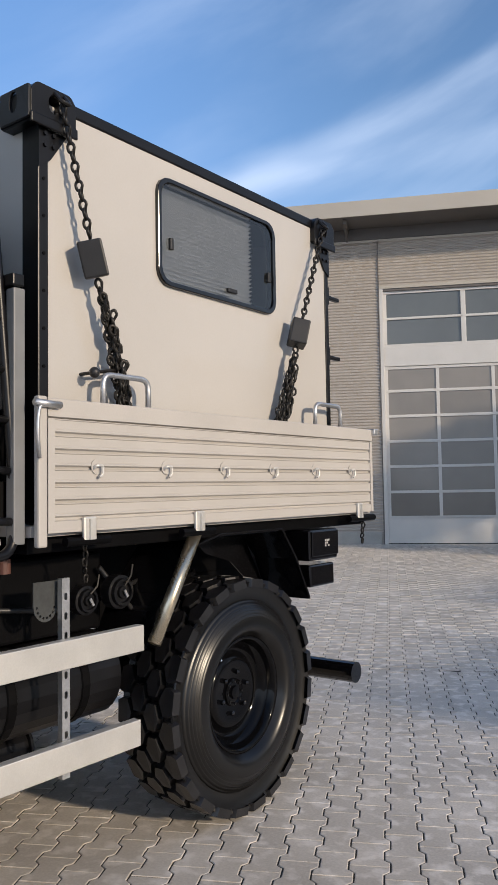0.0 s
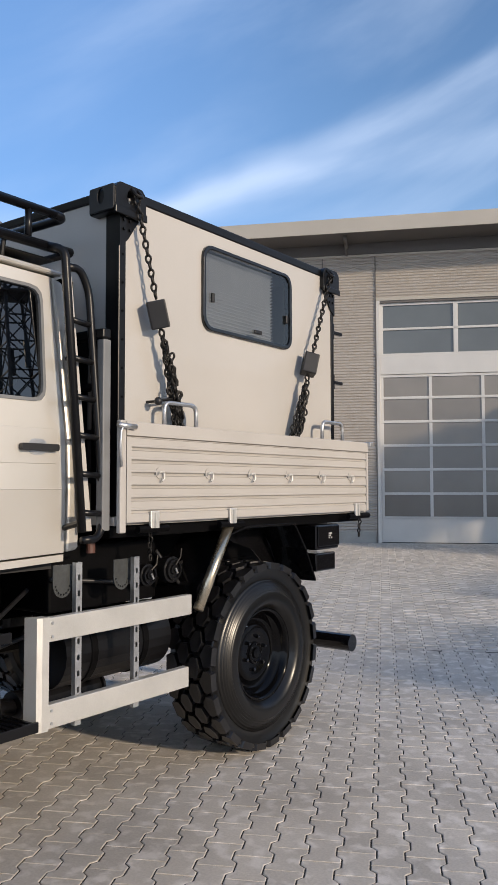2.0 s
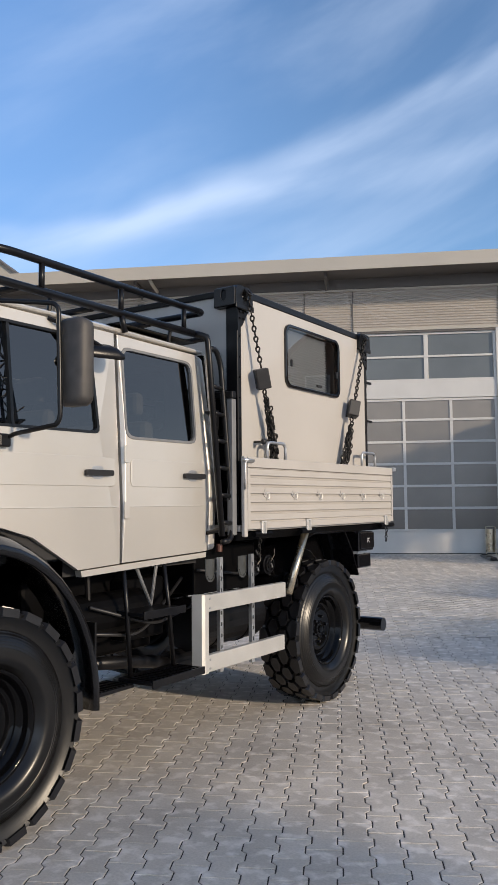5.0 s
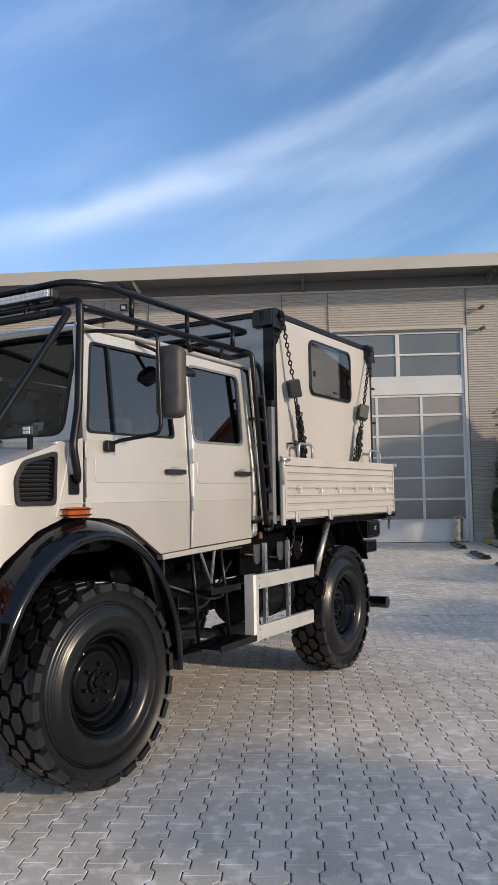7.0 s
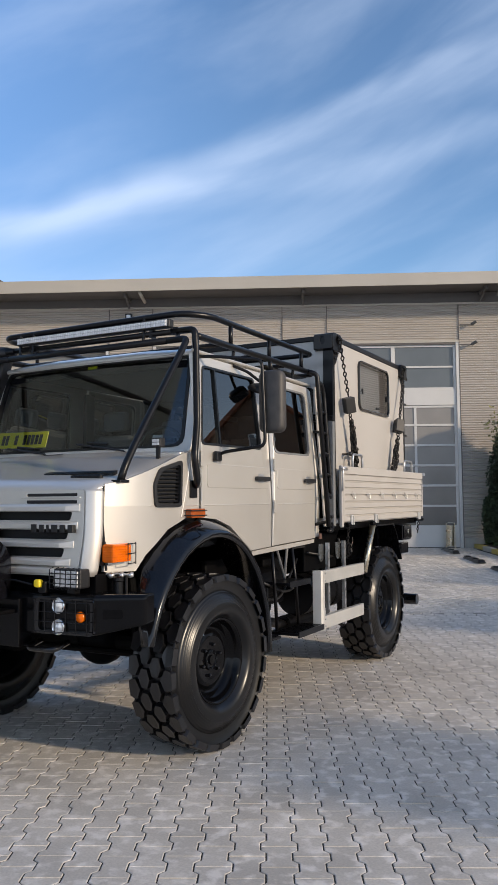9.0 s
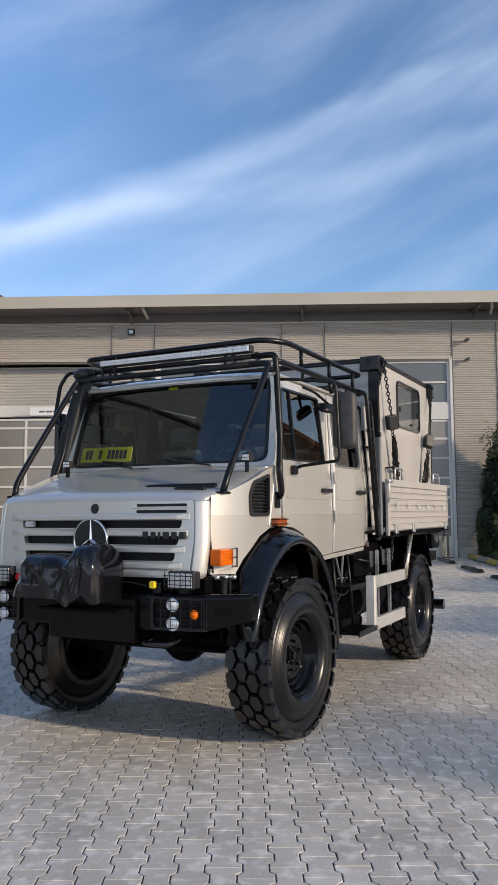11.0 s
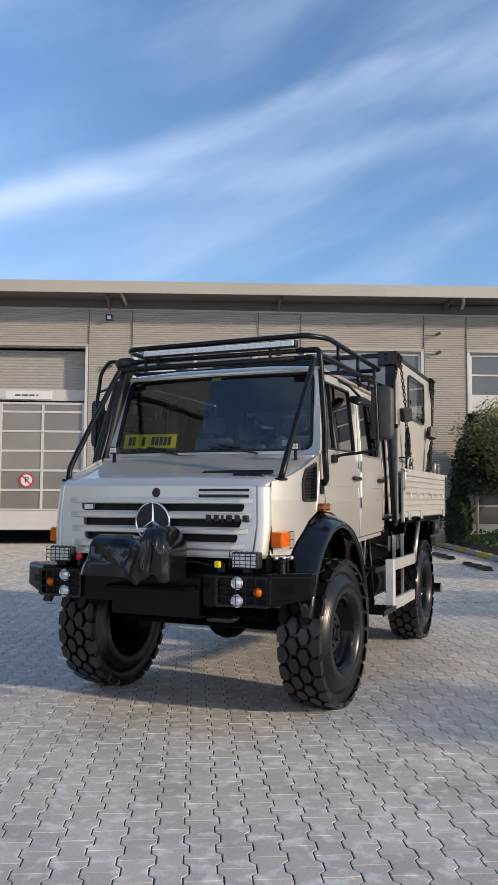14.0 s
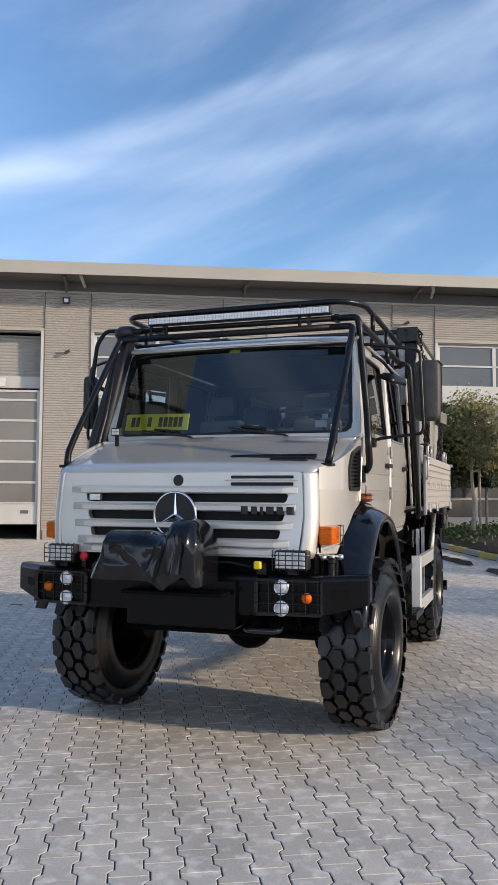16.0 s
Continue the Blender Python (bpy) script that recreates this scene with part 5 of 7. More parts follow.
for sgn in (1, -1):
    for u0, u1 in ((0.18, 0.56),):
        # flat black plate on the beam, standing for the shade inside a recess
        part("end_slot_plate", plateb(rrect(u0, u1, 1.045, 1.10, 0.02), [], lambda u, z, d, s=sgn: (s * (1.0 + 0.265 * u), -1.12 + 0.16 * u - 0.0025 - d * 0.86, z), 0.004), M_CHASSIS, bump)
    cx = sgn * 0.80
    fr = [(x, z) for x, z in rrect(cx - 0.215, cx + 0.215, 0.945, 1.165, 0.03)]
    fi = [(x, z) for x, z in rrect(cx - 0.19, cx + 0.19, 0.965, 1.145, 0.025)]
    yf = lambda x: -1.163 + max(0, abs(x) - 0.55) * 0.085
    part("lamp_frame", ring(fr, fi, lambda x, z, d: (x, yf(x) - d, z), 0.018, -0.005), M_BLACK, bump)
    for z, lab in ((1.118, "clear round lamp"), (0.99, "clear round fog lamp")):
        bm = bmesh.new(); revolve(bm, [(0.0, -0.021), (0.026, -0.018), (0.041, -0.005), (0.044, 0.0), (0.044, 0.02), (0.0, 0.02)], 24, "y")
        lamp = part("round_lamp", bm, M_LENS, bump, lab, True, m=pose(sgn * 0.755, yf(0.755) - 0.012, z))
        bm = bmesh.new(); revolve(bm, [(0.043, -0.010), (0.050, -0.003), (0.050, 0.014), (0.043, 0.014)], 24, "y", True)
        part("bezel", bm, M_CHROME, lamp, smooth=True)
    bm = bmesh.new(); revolve(bm, [(0.0, -0.02), (0.02, -0.018), (0.034, 0.0), (0.034, 0.015), (0.0, 0.015)], 20, "y")
    part("marker_lamp", bm, M_AMBER, bump, "small amber lamp", True, m=pose(sgn * 0.91, yf(0.91) - 0.008, 1.055))
    for i in range(6):
        x = cx - 0.19 + 0.38 * i / 5
        part("guard_wire", tubeb([(x, yf(x) - 0.05, 0.955), (x, yf(x) - 0.055, 1.155)], 0.0026, 6), M_SATIN, bump)
    for i in range(4):
        z = 0.965 + 0.18 * i / 3
        part("guard_wire", tubeb([(cx - 0.20, yf(cx - 0.2) - 0.052, z), (cx + 0.20, yf(cx + 0.2) - 0.052, z)], 0.0026, 6), M_SATIN, bump)
    # work light standing on the beam
    hx = sgn * 0.81
    hl = part("work_light", boxb(hx - 0.105, hx + 0.105, -1.15, -1.05, 1.222, 1.342), M_PLASTIC, bump, "rectangular clear work light behind a wire guard", bevel=0.012)
    part("lens", boxb(hx - 0.094, hx + 0.094, -1.162, -1.151, 1.233, 1.331), M_LENS, hl, bevel=0.006)
    part("foot", boxb(hx - 0.03, hx + 0.03, -1.11, -1.06, 1.19, 1.222), M_SATIN, hl)
    for i in range(6):
        x = hx - 0.105 + 0.21 * i / 5
        part("guard_wire", tubeb([(x, -1.15, 1.215), (x, -1.185, 1.225), (x, -1.185, 1.342), (x, -1.15, 1.35)], 0.0032, 6), M_SATIN, hl)
    for z in (1.255, 1.285, 1.315):
        part("guard_wire", tubeb([(hx - 0.115, -1.15, z), (hx - 0.11, -1.185, z), (hx + 0.11, -1.185, z), (hx + 0.115, -1.15, z)], 0.0032, 6), M_SATIN, hl)
    # shackle eye and fluid pot behind the corner
    if sgn > 0:
        part("tow_loop", tubeb([(0.52, -1.05, 0.88), (0.52, -1.18, 0.85), (0.74, -1.18, 0.85), (0.74, -1.05, 0.88)], 0.018, 10, 0.05), M_BLACK, bump, smooth=True)
    bm = bmesh.new(); revolve(bm, [(0.0, 1.19), (0.03, 1.19), (0.03, 1.25), (0.036, 1.255), (0.036, 1.275), (0.02, 1.285), (0.0, 1.285)], 14, "z")
    part("fluid_pot", bm, M_SATIN, truck, m=pose(sgn * 1.0, -0.88, 0.0))
    part("corner_stay", tubeb([(sgn * 0.93, -0.92, 1.30), (sgn * 0.99, -0.88, 1.30), (sgn * 1.06, -0.82, 1.285)], 0.007, 8, 0.03), M_GALV, truck)
    part("corner_stay", tubeb([(sgn * 0.96, -0.86, 1.19), (sgn * 0.96, -0.86, 1.30)], 0.012, 8), M_SATIN, truck)
    part("corner_stay", tubeb([(sgn * 1.03, -0.84, 1.19), (sgn * 1.03, -0.84, 1.29)], 0.01, 8), M_SATIN, truck)
    for q_, r_ in ((0.955, 0.022), (1.005, 0.017), (1.05, 0.02)):
        bm = bmesh.new(); revolve(bm, [(0.0, 0.02), (r_, 0.016), (r_ * 1.1, 0.0), (r_ * 0.8, -0.012), (0.0, -0.012)], 10, "z")
        part("bright_cap", bm, M_GALV, truck, "bright metal cap", True, m=pose(sgn * q_, -0.90 + (q_ - 0.95) * 0.8, 1.285, 12, -8 * sgn, 0))
    part("nose_gap", boxb(*sorted((sgn * 0.35, sgn * 0.93)), -1.02, -0.75, 1.18, 1.30), M_CHASSIS, truck)
part("nose_crossmember", boxb(-0.9, 0.9, -1.0, -0.8, 1.19, 1.285), M_CHASSIS, truck)
bm = bmesh.new(); revolve(bm, [(0.0, -0.03), (0.022, -0.03), (0.032, -0.01), (0.026, 0.02), (0.0, 0.02)], 16, "y"); part("plug_cap", bm, M_RED, truck, "red plug cap", True, m=pose(-0.655, -1.10, 1.262))
part("plug_stalk", boxb(-0.67, -0.64, -1.11, -1.06, 1.19, 1.245), M_SATIN, truck)
bm = boxb(0.585, 0.635, -1.20, -1.16, 1.225, 1.275); part("cable_clip", bm, M_YELLOW, truck, "yellow plastic clip", bevel=0.012)
part("clip_stalk", boxb(0.595, 0.66, -1.17, -1.13, 1.19, 1.26), M_SATIN, truck, bevel=0.008)
part("cable", tubeb([(0.25, -1.22, 1.24), (0.40, -1.20, 1.27), (0.56, -1.18, 1.24)], 0.007, 6, 0.05), M_SATIN, truck)

cover = thing("winch_cover", (-0.12, -1.30, 1.12), "creased shiny black tarpaulin cover drawn over the winch", "cover")
bm = bmesh.new()
rows = []
NU, NV = 130, 60
for i in range(NU + 1):
    u = i / NU
    x = -0.225 + 0.695 * u
    # boxy drum on one side, a taller gear housing on the other, a sag between
    hump = math.exp(-((u - 0.80) / 0.15) ** 4)
    edge = min(1.0, u / 0.05, (1 - u) / 0.07) ** 0.5
    top = (0.335 + 0.075 * hump - 0.02 * math.exp(-((u - 0.52) / 0.1) ** 2)) * (0.55 + 0.45 * edge)
    depth = (0.15 + 0.03 * hump) * (0.7 + 0.3 * edge)
    hem0 = 0.065 - 0.05 * math.exp(-((u - 0.64) / 0.08) ** 2) - 0.03 * math.exp(-((u - 0.95) / 0.06) ** 2) + 0.03 * math.exp(-((u - 0.85) / 0.06) ** 2)
    row = []
    for j in range(NV + 1):
        v = j / NV                      # 0 rear hem, .5 top, 1 front hem
        q = 1 - 2 * v
        side = min(1.0, abs(q) * 1.9)
        y = depth * math.copysign(side ** 0.75, q)
        drop = max(0.0, (abs(q) - 0.42) / 0.58)
        z = top - (top - hem0) * drop ** 1.05 - 0.03 * (abs(q) / 0.42 if abs(q) < 0.42 else 1) ** 3
        # folds fan out from the top of the housing and hang from the drum's edge
        fan = math.atan2(z - 0.42, (x - 0.30) + 1e-4)
        folds = 0.034 * abs(math.sin(fan * 4.6 + 0.4)) ** 2.2 * drop ** 0.6 * (0.4 + 0.6 * hump + 0.5 * math.exp(-((u - 0.55) / 0.15) ** 2))
        folds += 0.012 * abs(math.sin(x * 15 + 3 * z)) ** 3 * drop
        ridge = 0.0
        for sc, am in ((3.0, 0.014), (7.0, 0.007), (19.0, 0.003)):
            ridge += am * (0.30 - abs(noise.noise(Vector((x * sc + z * sc * 0.8, y * sc * 0.6 + 7, z * sc * 0.5 - x * sc * 0.35)))))
        for u0, z0, u1, z1, am, wd in ((0.07, 0.33, 0.50, 0.09, 0.014, 0.028), (0.64, 0.37, 0.50, 0.07, 0.022, 0.02), (0.71, 0.39, 0.63, 0.06, 0.02, 0.016), (0.78, 0.40, 0.75, 0.06, 0.016, 0.014), (0.89, 0.39, 0.84, 0.08, 0.024, 0.018), (0.94, 0.36, 0.95, 0.07, 0.016, 0.014), (0.08, 0.13, 0.47, 0.10, 0.012, 0.016), (0.14, 0.22, 0.42, 0.33, 0.01, 0.02), (0.04, 0.30, 0.12, 0.10, 0.014, 0.02)):
            du, dz = (u1 - u0) * 0.695, z1 - z0
            w_ = max(0.0, min(1.0, ((u - u0) * 0.695 * du + (z - z0) * dz) / (du * du + dz * dz)))
            ridge += am * math.exp(-math.hypot((u - u0) * 0.695 - w_ * du, z - z0 - w_ * dz) / wd) * min(1, drop * 5)
        f = 1 + (folds + ridge) / depth
        row.append(bm.verts.new((x + 0.02 * noise.noise(Vector((x * 4, z * 6, 1))) - 0.07 * (1 - u) ** 6 * drop, y * f, z + 0.35 * ridge)))
    rows.append(row)
for a, b in zip(rows, rows[1:]):
    for j in range(NV):
        bm.faces.new((a[j], b[j], b[j + 1], a[j + 1]))
bm.faces.new(rows[0]); bm.faces.new(rows[-1][::-1])
part("tarpaulin", bm, M_TARP, cover, smooth=True)
part("tie_loop", tubeb([(-0.27 + 0.035 * math.cos(a * math.pi / 6), -0.08, 0.10 + 0.028 * math.sin(a * math.pi / 6)) for a in range(12)], 0.011, 8, loop=True), M_TARP, cover, "gathered tie of black cord", True)
part("tie_cord", tubeb([(-0.235, -0.085, 0.10), (-0.20, -0.12, 0.075), (-0.12, -0.15, 0.06)], 0.006, 6, 0.02), M_TARP, cover)

# roof rack of black tube with the exoskeleton in front
rack = new("roof_rack"); rack.parent = truck
tagged(rack, "black tubular roof rack")
RT, RB, RX = 3.164, 2.985, 1.022
part("top_rail", tubeb([(RX, 2.05, RT), (RX, 0.22, RT), (0.88, 0.03, RT + 0.002), (-0.90, 0.03, RT - 0.008), (-0.985, 0.16, RT - 0.008), (-RX, 2.05, RT)], 0.024, 12, 0.10), M_SATIN, rack, smooth=True)
part("rear_rail", tubeb([(RX, 2.0, RT), (RX, 2.12, RT), (-RX, 2.12, RT), (-RX, 2.0, RT)], 0.024, 12, 0.09), M_SATIN, rack, smooth=True)
for sgn in (1, -1):
    part("base_rail", tubeb([(sgn * RX, 2.16, RB), (sgn * RX, 0.10, RB - 0.006), (sgn * 1.012, 0.02, RB - 0.008)], 0.026, 12, 0.03), M_SATIN, rack, smooth=True)
    for y in (0.53, 1.21, 1.88):
        part("post", tubeb([(sgn * RX, y, RB), (sgn * RX, y, RT)], 0.018, 10), M_SATIN, rack, smooth=True)
    # tube down the pillar to the flank, tube forward to the bonnet
    part("pillar_tube", tubeb([(sgn * 0.80, 0.02, RB + 0.045), (sgn * 1.005, 0.02, RB + 0.045), (sgn * 1.018, 0.012, RB - 0.1), (sgn * 1.085, -0.08, 2.32), (sgn * 1.112, -0.16, 2.07), (sgn * 1.112, -0.12, 1.90), (sgn * 1.08, -0.09, 1.86)], 0.026, 12, 0.045), M_SATIN, rack, smooth=True)
    part("foot_plate", plateb(rrect(-0.145, -0.06, 1.775, 1.90, 0.01), [], lambda y, z, d, s=sgn: flank(y, z, d + 0.014, s), 0.014), M_SATIN, rack, bevel=0.004)
    part("bonnet_tube", tubeb([(sgn * 0.70, -0.037, RB - 0.032), (sgn * 0.975, -0.037, RB - 0.032), (sgn * 0.98, -0.14, RB - 0.16), (sgn * 0.985, -0.70, 2.12), (sgn * 0.985, -0.80, 1.98), (sgn * 0.97, -0.83, 1.88)], 0.025, 12, 0.045), M_SATIN, rack, smooth=True)
    part("tube_foot", boxb(*sorted((sgn * 0.93, sgn * 1.01)), -0.88, -0.78, 1.872, 1.892), M_SATIN, rack, bevel=0.006)
    part("rack_foot", tubeb([(sgn * 0.985, 0.62, 2.86), (sgn * 1.0, 0.62, RB)], 0.014, 8), M_SATIN, rack)
    part("rack_foot", tubeb([(sgn * 0.98, 1.75, 2.86), (sgn * 1.0, 1.75, RB)], 0.014, 8), M_SATIN, rack)
    part("rack_strut", tubeb([(sgn * RX, 1.21, RB), (sgn * (RX + 0.01), 1.24, 2.86)], 0.02, 10), M_SATIN, rack, smooth=True)
part("front_bar", tubeb([(-0.80, -0.037, RB - 0.032), (0.80, -0.037, RB - 0.032)], 0.026, 12), M_SATIN, rack, smooth=True)
part("front_bar", tubeb([(-0.85, 0.02, RB + 0.045), (0.85, 0.02, RB + 0.045)], 0.022, 12), M_SATIN, rack, smooth=True)
for y in (0.35, 0.95, 1.5, 2.12):
    part("cross_bar", tubeb([(-RX, y, RB - 0.02), (RX, y, RB - 0.02)], 0.02, 10), M_SATIN, rack, smooth=True)
part("floor_sheet", boxb(-0.97, 0.97, 1.25, 2.10, RB - 0.05, RB - 0.042), M_SATIN, rack)
for x in (-0.72, -0.58, 0.55):
    part("front_post", tubeb([(x, 0.0, RB - 0.03), (x, 0.02, RT)], 0.014, 8), M_SATIN, rack)
lb = part("light_bar", boxb(-0.74, 0.80, -0.02, 0.05, 3.062, 3.128), M_PLASTIC, rack, "long white-faced LED light bar", bevel=0.01)
part("lens_strip", boxb(-0.725, 0.785, -0.028, -0.021, 3.072, 3.119), M_LENS, lb)
led_me = mesh_of("led", boxb(-0.0085, 0.0085, -0.033, -0.0285, -0.009, 0.009), M_WHITE)
for i in range(64):
    for z in (3.084, 3.107):
        place("led", led_me, lb, pose(-0.713 + i * 0.0235, 0, z))
for x in (-0.6, 0.62, 0.84):
    part("bar_bracket", boxb(x - 0.015, x + 0.015, 0.0, 0.05, 3.0, 3.06), M_SATIN, lb)
# bright crate lid seen through the bars
part("roof_hatch", boxb(-0.5, 0.3, 0.75, 1.45, 2.951, 2.985), M_ALU, truck, bevel=0.012)

# ladder behind the cab
lad = new("ladder"); lad.parent = truck
tagged(lad, "black tubular side ladder")
A = lambda z: Vector((1.115 + (2.93 - z) * 0.048, 2.045 + (2.93 - z) * 0.048, z))
Bf = lambda z: Vector((1.105 + (2.85 - z) * 0.042, 2.21 + (2.85 - z) * 0.06, z))
part("ladder_rail", tubeb([(1.03, 2.0, RB), A(2.96), A(1.50)], 0.023, 12, 0.05), M_SATIN, lad, smooth=True)
part("ladder_rail", tubeb([A(2.87), (1.11, 2.15, 2.885), Bf(2.78), Bf(1.56), Bf(1.46) + Vector((0, -0.05, 0)), A(1.46)], 0.021, 12, 0.07), M_SATIN, lad, smooth=True)
for i in range(6):
    z = 2.60 - i * 0.20
    part("rung", tubeb([A(z), Bf(z - 0.01)], 0.016, 10), M_SATIN, lad, smooth=True)
bm = bmesh.new()
loft(bm, [[(1.082 + (2.55 - z) * 0.03, yc - 0.027, z), (1.086 + (2.55 - z) * 0.03, yc + 0.027, z), (1.074 + (2.55 - z) * 0.03, yc + 0.027, z), (1.07 + (2.55 - z) * 0.03, yc - 0.027, z)] for z, yc in ((1.50, 2.215), (2.84, 2.094))])
part("ladder_strip", bm, M_CREAM, lad, "cream flat bar behind the rungs")
part("ladder_stay", tubeb([A(1.55), (0.95, 2.12, 1.50)], 0.016, 8), M_SATIN, lad)
part("ladder_stay", tubeb([A(2.4), (0.96, 2.18, 2.42)], 0.014, 8), M_SATIN, lad)

# mirrors
for sgn in (1, -1):
    mi = new("mirror"); mi.parent = truck
    k = 0.58 if sgn < 0 else 1.0                        # the far one is folded in
    part("mirror_arm", tubeb([flank(0.08, 2.83, 0.0, sgn), (sgn * 1.10, 0.11, 2.83), (sgn * 1.43, 0.28, 2.80), (sgn * 1.455, 0.275, 2.2), (sgn * 1.44, 0.27, 2.155), (sgn * 1.12, 0.25, 2.12), flank(0.24, 2.09, 0.0, sgn)], 0.013, 10, 0.05), M_SATIN, mi, smooth=True)
    bm = bmesh.new()
    loft(bm, [[(sgn * (1.478 + k * x), y, z) for x, z in rrect(-0.105 * s, 0.105 * s, 2.49 - 0.235 * s2, 2.49 + 0.235 * s2, 0.05)] for y, s, s2 in ((0.305, 0.72, 0.92), (0.325, 0.92, 1.0), (0.38, 0.92, 1.0), (0.40, 0.88, 0.985))])
    part("mirror_housing", bm, M_MIRRORCASE, mi, "weathered dark plastic mirror housing", True)
    part("mirror_glass", plateb(rrect(1.40, 1.556, 2.28, 2.70, 0.04), [], lambda x, z, d, s=sgn: (s * (1.478 + k * (x - 1.478)), 0.404 + d, z), 0.003), M_MIRROR, mi)
    part("arm_foot", boxb(*sorted((sgn * 1.058, sgn * 1.10)), 0.18, 0.26, 2.05, 2.125), M_SATIN, mi, bevel=0.012)
    # shallow ramp mirror under the gutter, its glass turned down and out
    nm_ = Vector((sgn * -0.40, 0.15, -0.90)).normalized()
    t1 = Vector((sgn * 0.35, 0.94, 0)).cross(nm_).cross(nm_).normalized(); t2 = nm_.cross(t1)
    at_ = Vector((sgn * 1.12, 0.92, 2.66))
    bm = bmesh.new(); loft(bm, [[tuple(at_ + t1 * (x * r) + t2 * (z * r) + nm_ * d) for x, z in rrect(-0.15, 0.15, -0.08, 0.08, 0.05)] for d, r in ((-0.055, 0.45), (-0.045, 0.72), (-0.02, 0.96), (0.0, 1.0), (0.006, 0.97))])
    wm = part("wide_mirror", bm, M_SATIN, mi, smooth=True)
    # gloss black replaces mirror here, painting in the dark ground it would reflect
    part("wide_glass", plateb(rrect(-0.135, 0.135, -0.066, 0.066, 0.04), [], lambda x, z, d: tuple(at_ + t1 * x + t2 * z + nm_ * (0.009 + d)), 0.003), M_BLACK, wm)
    part("wide_arm", tubeb([flank(0.60, 2.84, 0.0, sgn), (sgn * 1.07, 0.72, 2.80), tuple(at_ - nm_ * 0.045)], 0.013, 8, 0.03), M_SATIN, mi)
    # small work lamp at the foot of the screen
    lx = 0.903 if sgn > 0 else -0.85
    wl = part("scuttle_lamp", boxb(lx - 0.04, lx + 0.04, -0.335, -0.275, 2.135, 2.20), M_PLASTIC, truck, "small square LED work lamp", bevel=0.008)
    for k in range(6):
        part("led", boxb(lx - 0.029 + 0.02 * (k % 3), lx - 0.012 + 0.02 * (k % 3), -0.340, -0.3355, 2.146 + 0.024 * (k // 3), 2.165 + 0.024 * (k // 3)), M_WHITE, wl)
    part("foot", boxb(lx - 0.012, lx + 0.012, -0.32, -0.295, 2.045, 2.137), M_SATIN, wl)
# snorkel on the far pillar
sn = new("snorkel"); sn.parent = truck
bm = bmesh.new()
loft(bm, [[(xc + u * w, yc + v * 0.065, z) for u, v in ((-0.5, -0.7), (-0.38, -1), (0.38, -1), (0.5, -0.7), (0.5, 0.7), (0.38, 1), (-0.38, 1), (-0.5, 0.7))] for z, xc, yc, w in ((1.96, -1.10, -0.08, 0.14), (2.03, -1.14, -0.07, 0.17), (2.15, -1.135, -0.05, 0.165), (2.5, -1.065, 0.0, 0.145), (2.90, -0.985, 0.055, 0.125), (2.98, -0.97, 0.065, 0.12))])
part("riser", bm, M_PLASTIC, sn, bevel=0.008)
bm = bmesh.new(); revolve(bm, [(0.0, 0.10), (0.07, 0.095), (0.105, 0.06), (0.11, 0.03), (0.09, 0.0), (0.06, 0.0), (0.06, -0.05)], 24, "z"); part("mushroom_cap", bm, M_PLASTIC, sn, smooth=True, m=pose(-0.97, 0.07, 2.985))
part("guard_loop", tubeb([(-0.96, 0.05, RB + 0.06), (-1.19, 0.10, 3.07), (-1.245, 0.05, 2.95), (-1.25, -0.02, 2.60), (-1.02, -0.03, 2.50)], 0.018, 10, 0.05), M_SATIN, sn, smooth=True)

# loading bed
BED0, BED1 = 2.33, 5.13
bed = new("loading_bed"); bed.parent = truck
part("bed_floor", boxb(-1.19, 1.19, BED0, BED1, 1.525, 1.57), M_BOARD, bed)
part("sub_frame", boxb(-1.14, 1.14, BED0 + 0.02, BED1 - 0.02, 1.455, 1.52), M_CHASSIS, bed, bevel=0.006)


def board_profile(z0, z1, n=6):
    """Planks with a shadowed groove between, as (out, z)."""
    out = [(0.0, z0), (0.0, z0 + 0.046), (-0.012, z0 + 0.050)]
    a0, a1 = z0 + 0.050, z1 - 0.083
    h = (a1 - a0) / n
    for i in range(n):
        a = a0 + i * h
        out += [(-0.012, a + 0.010), (0.001, a + 0.017), (0.001, a + 0.024), (-0.003, a + 0.026), (-0.003, a + h - 0.006), (0.002, a + h - 0.003), (0.002, a + h - 0.0005), (-0.016, a + h)]
    out += [(-0.016, z1 - 0.080), (0.004, z1 - 0.075), (0.004, z1 - 0.004), (0.0, z1), (-0.03, z1), (-0.03, z0)]
    return out


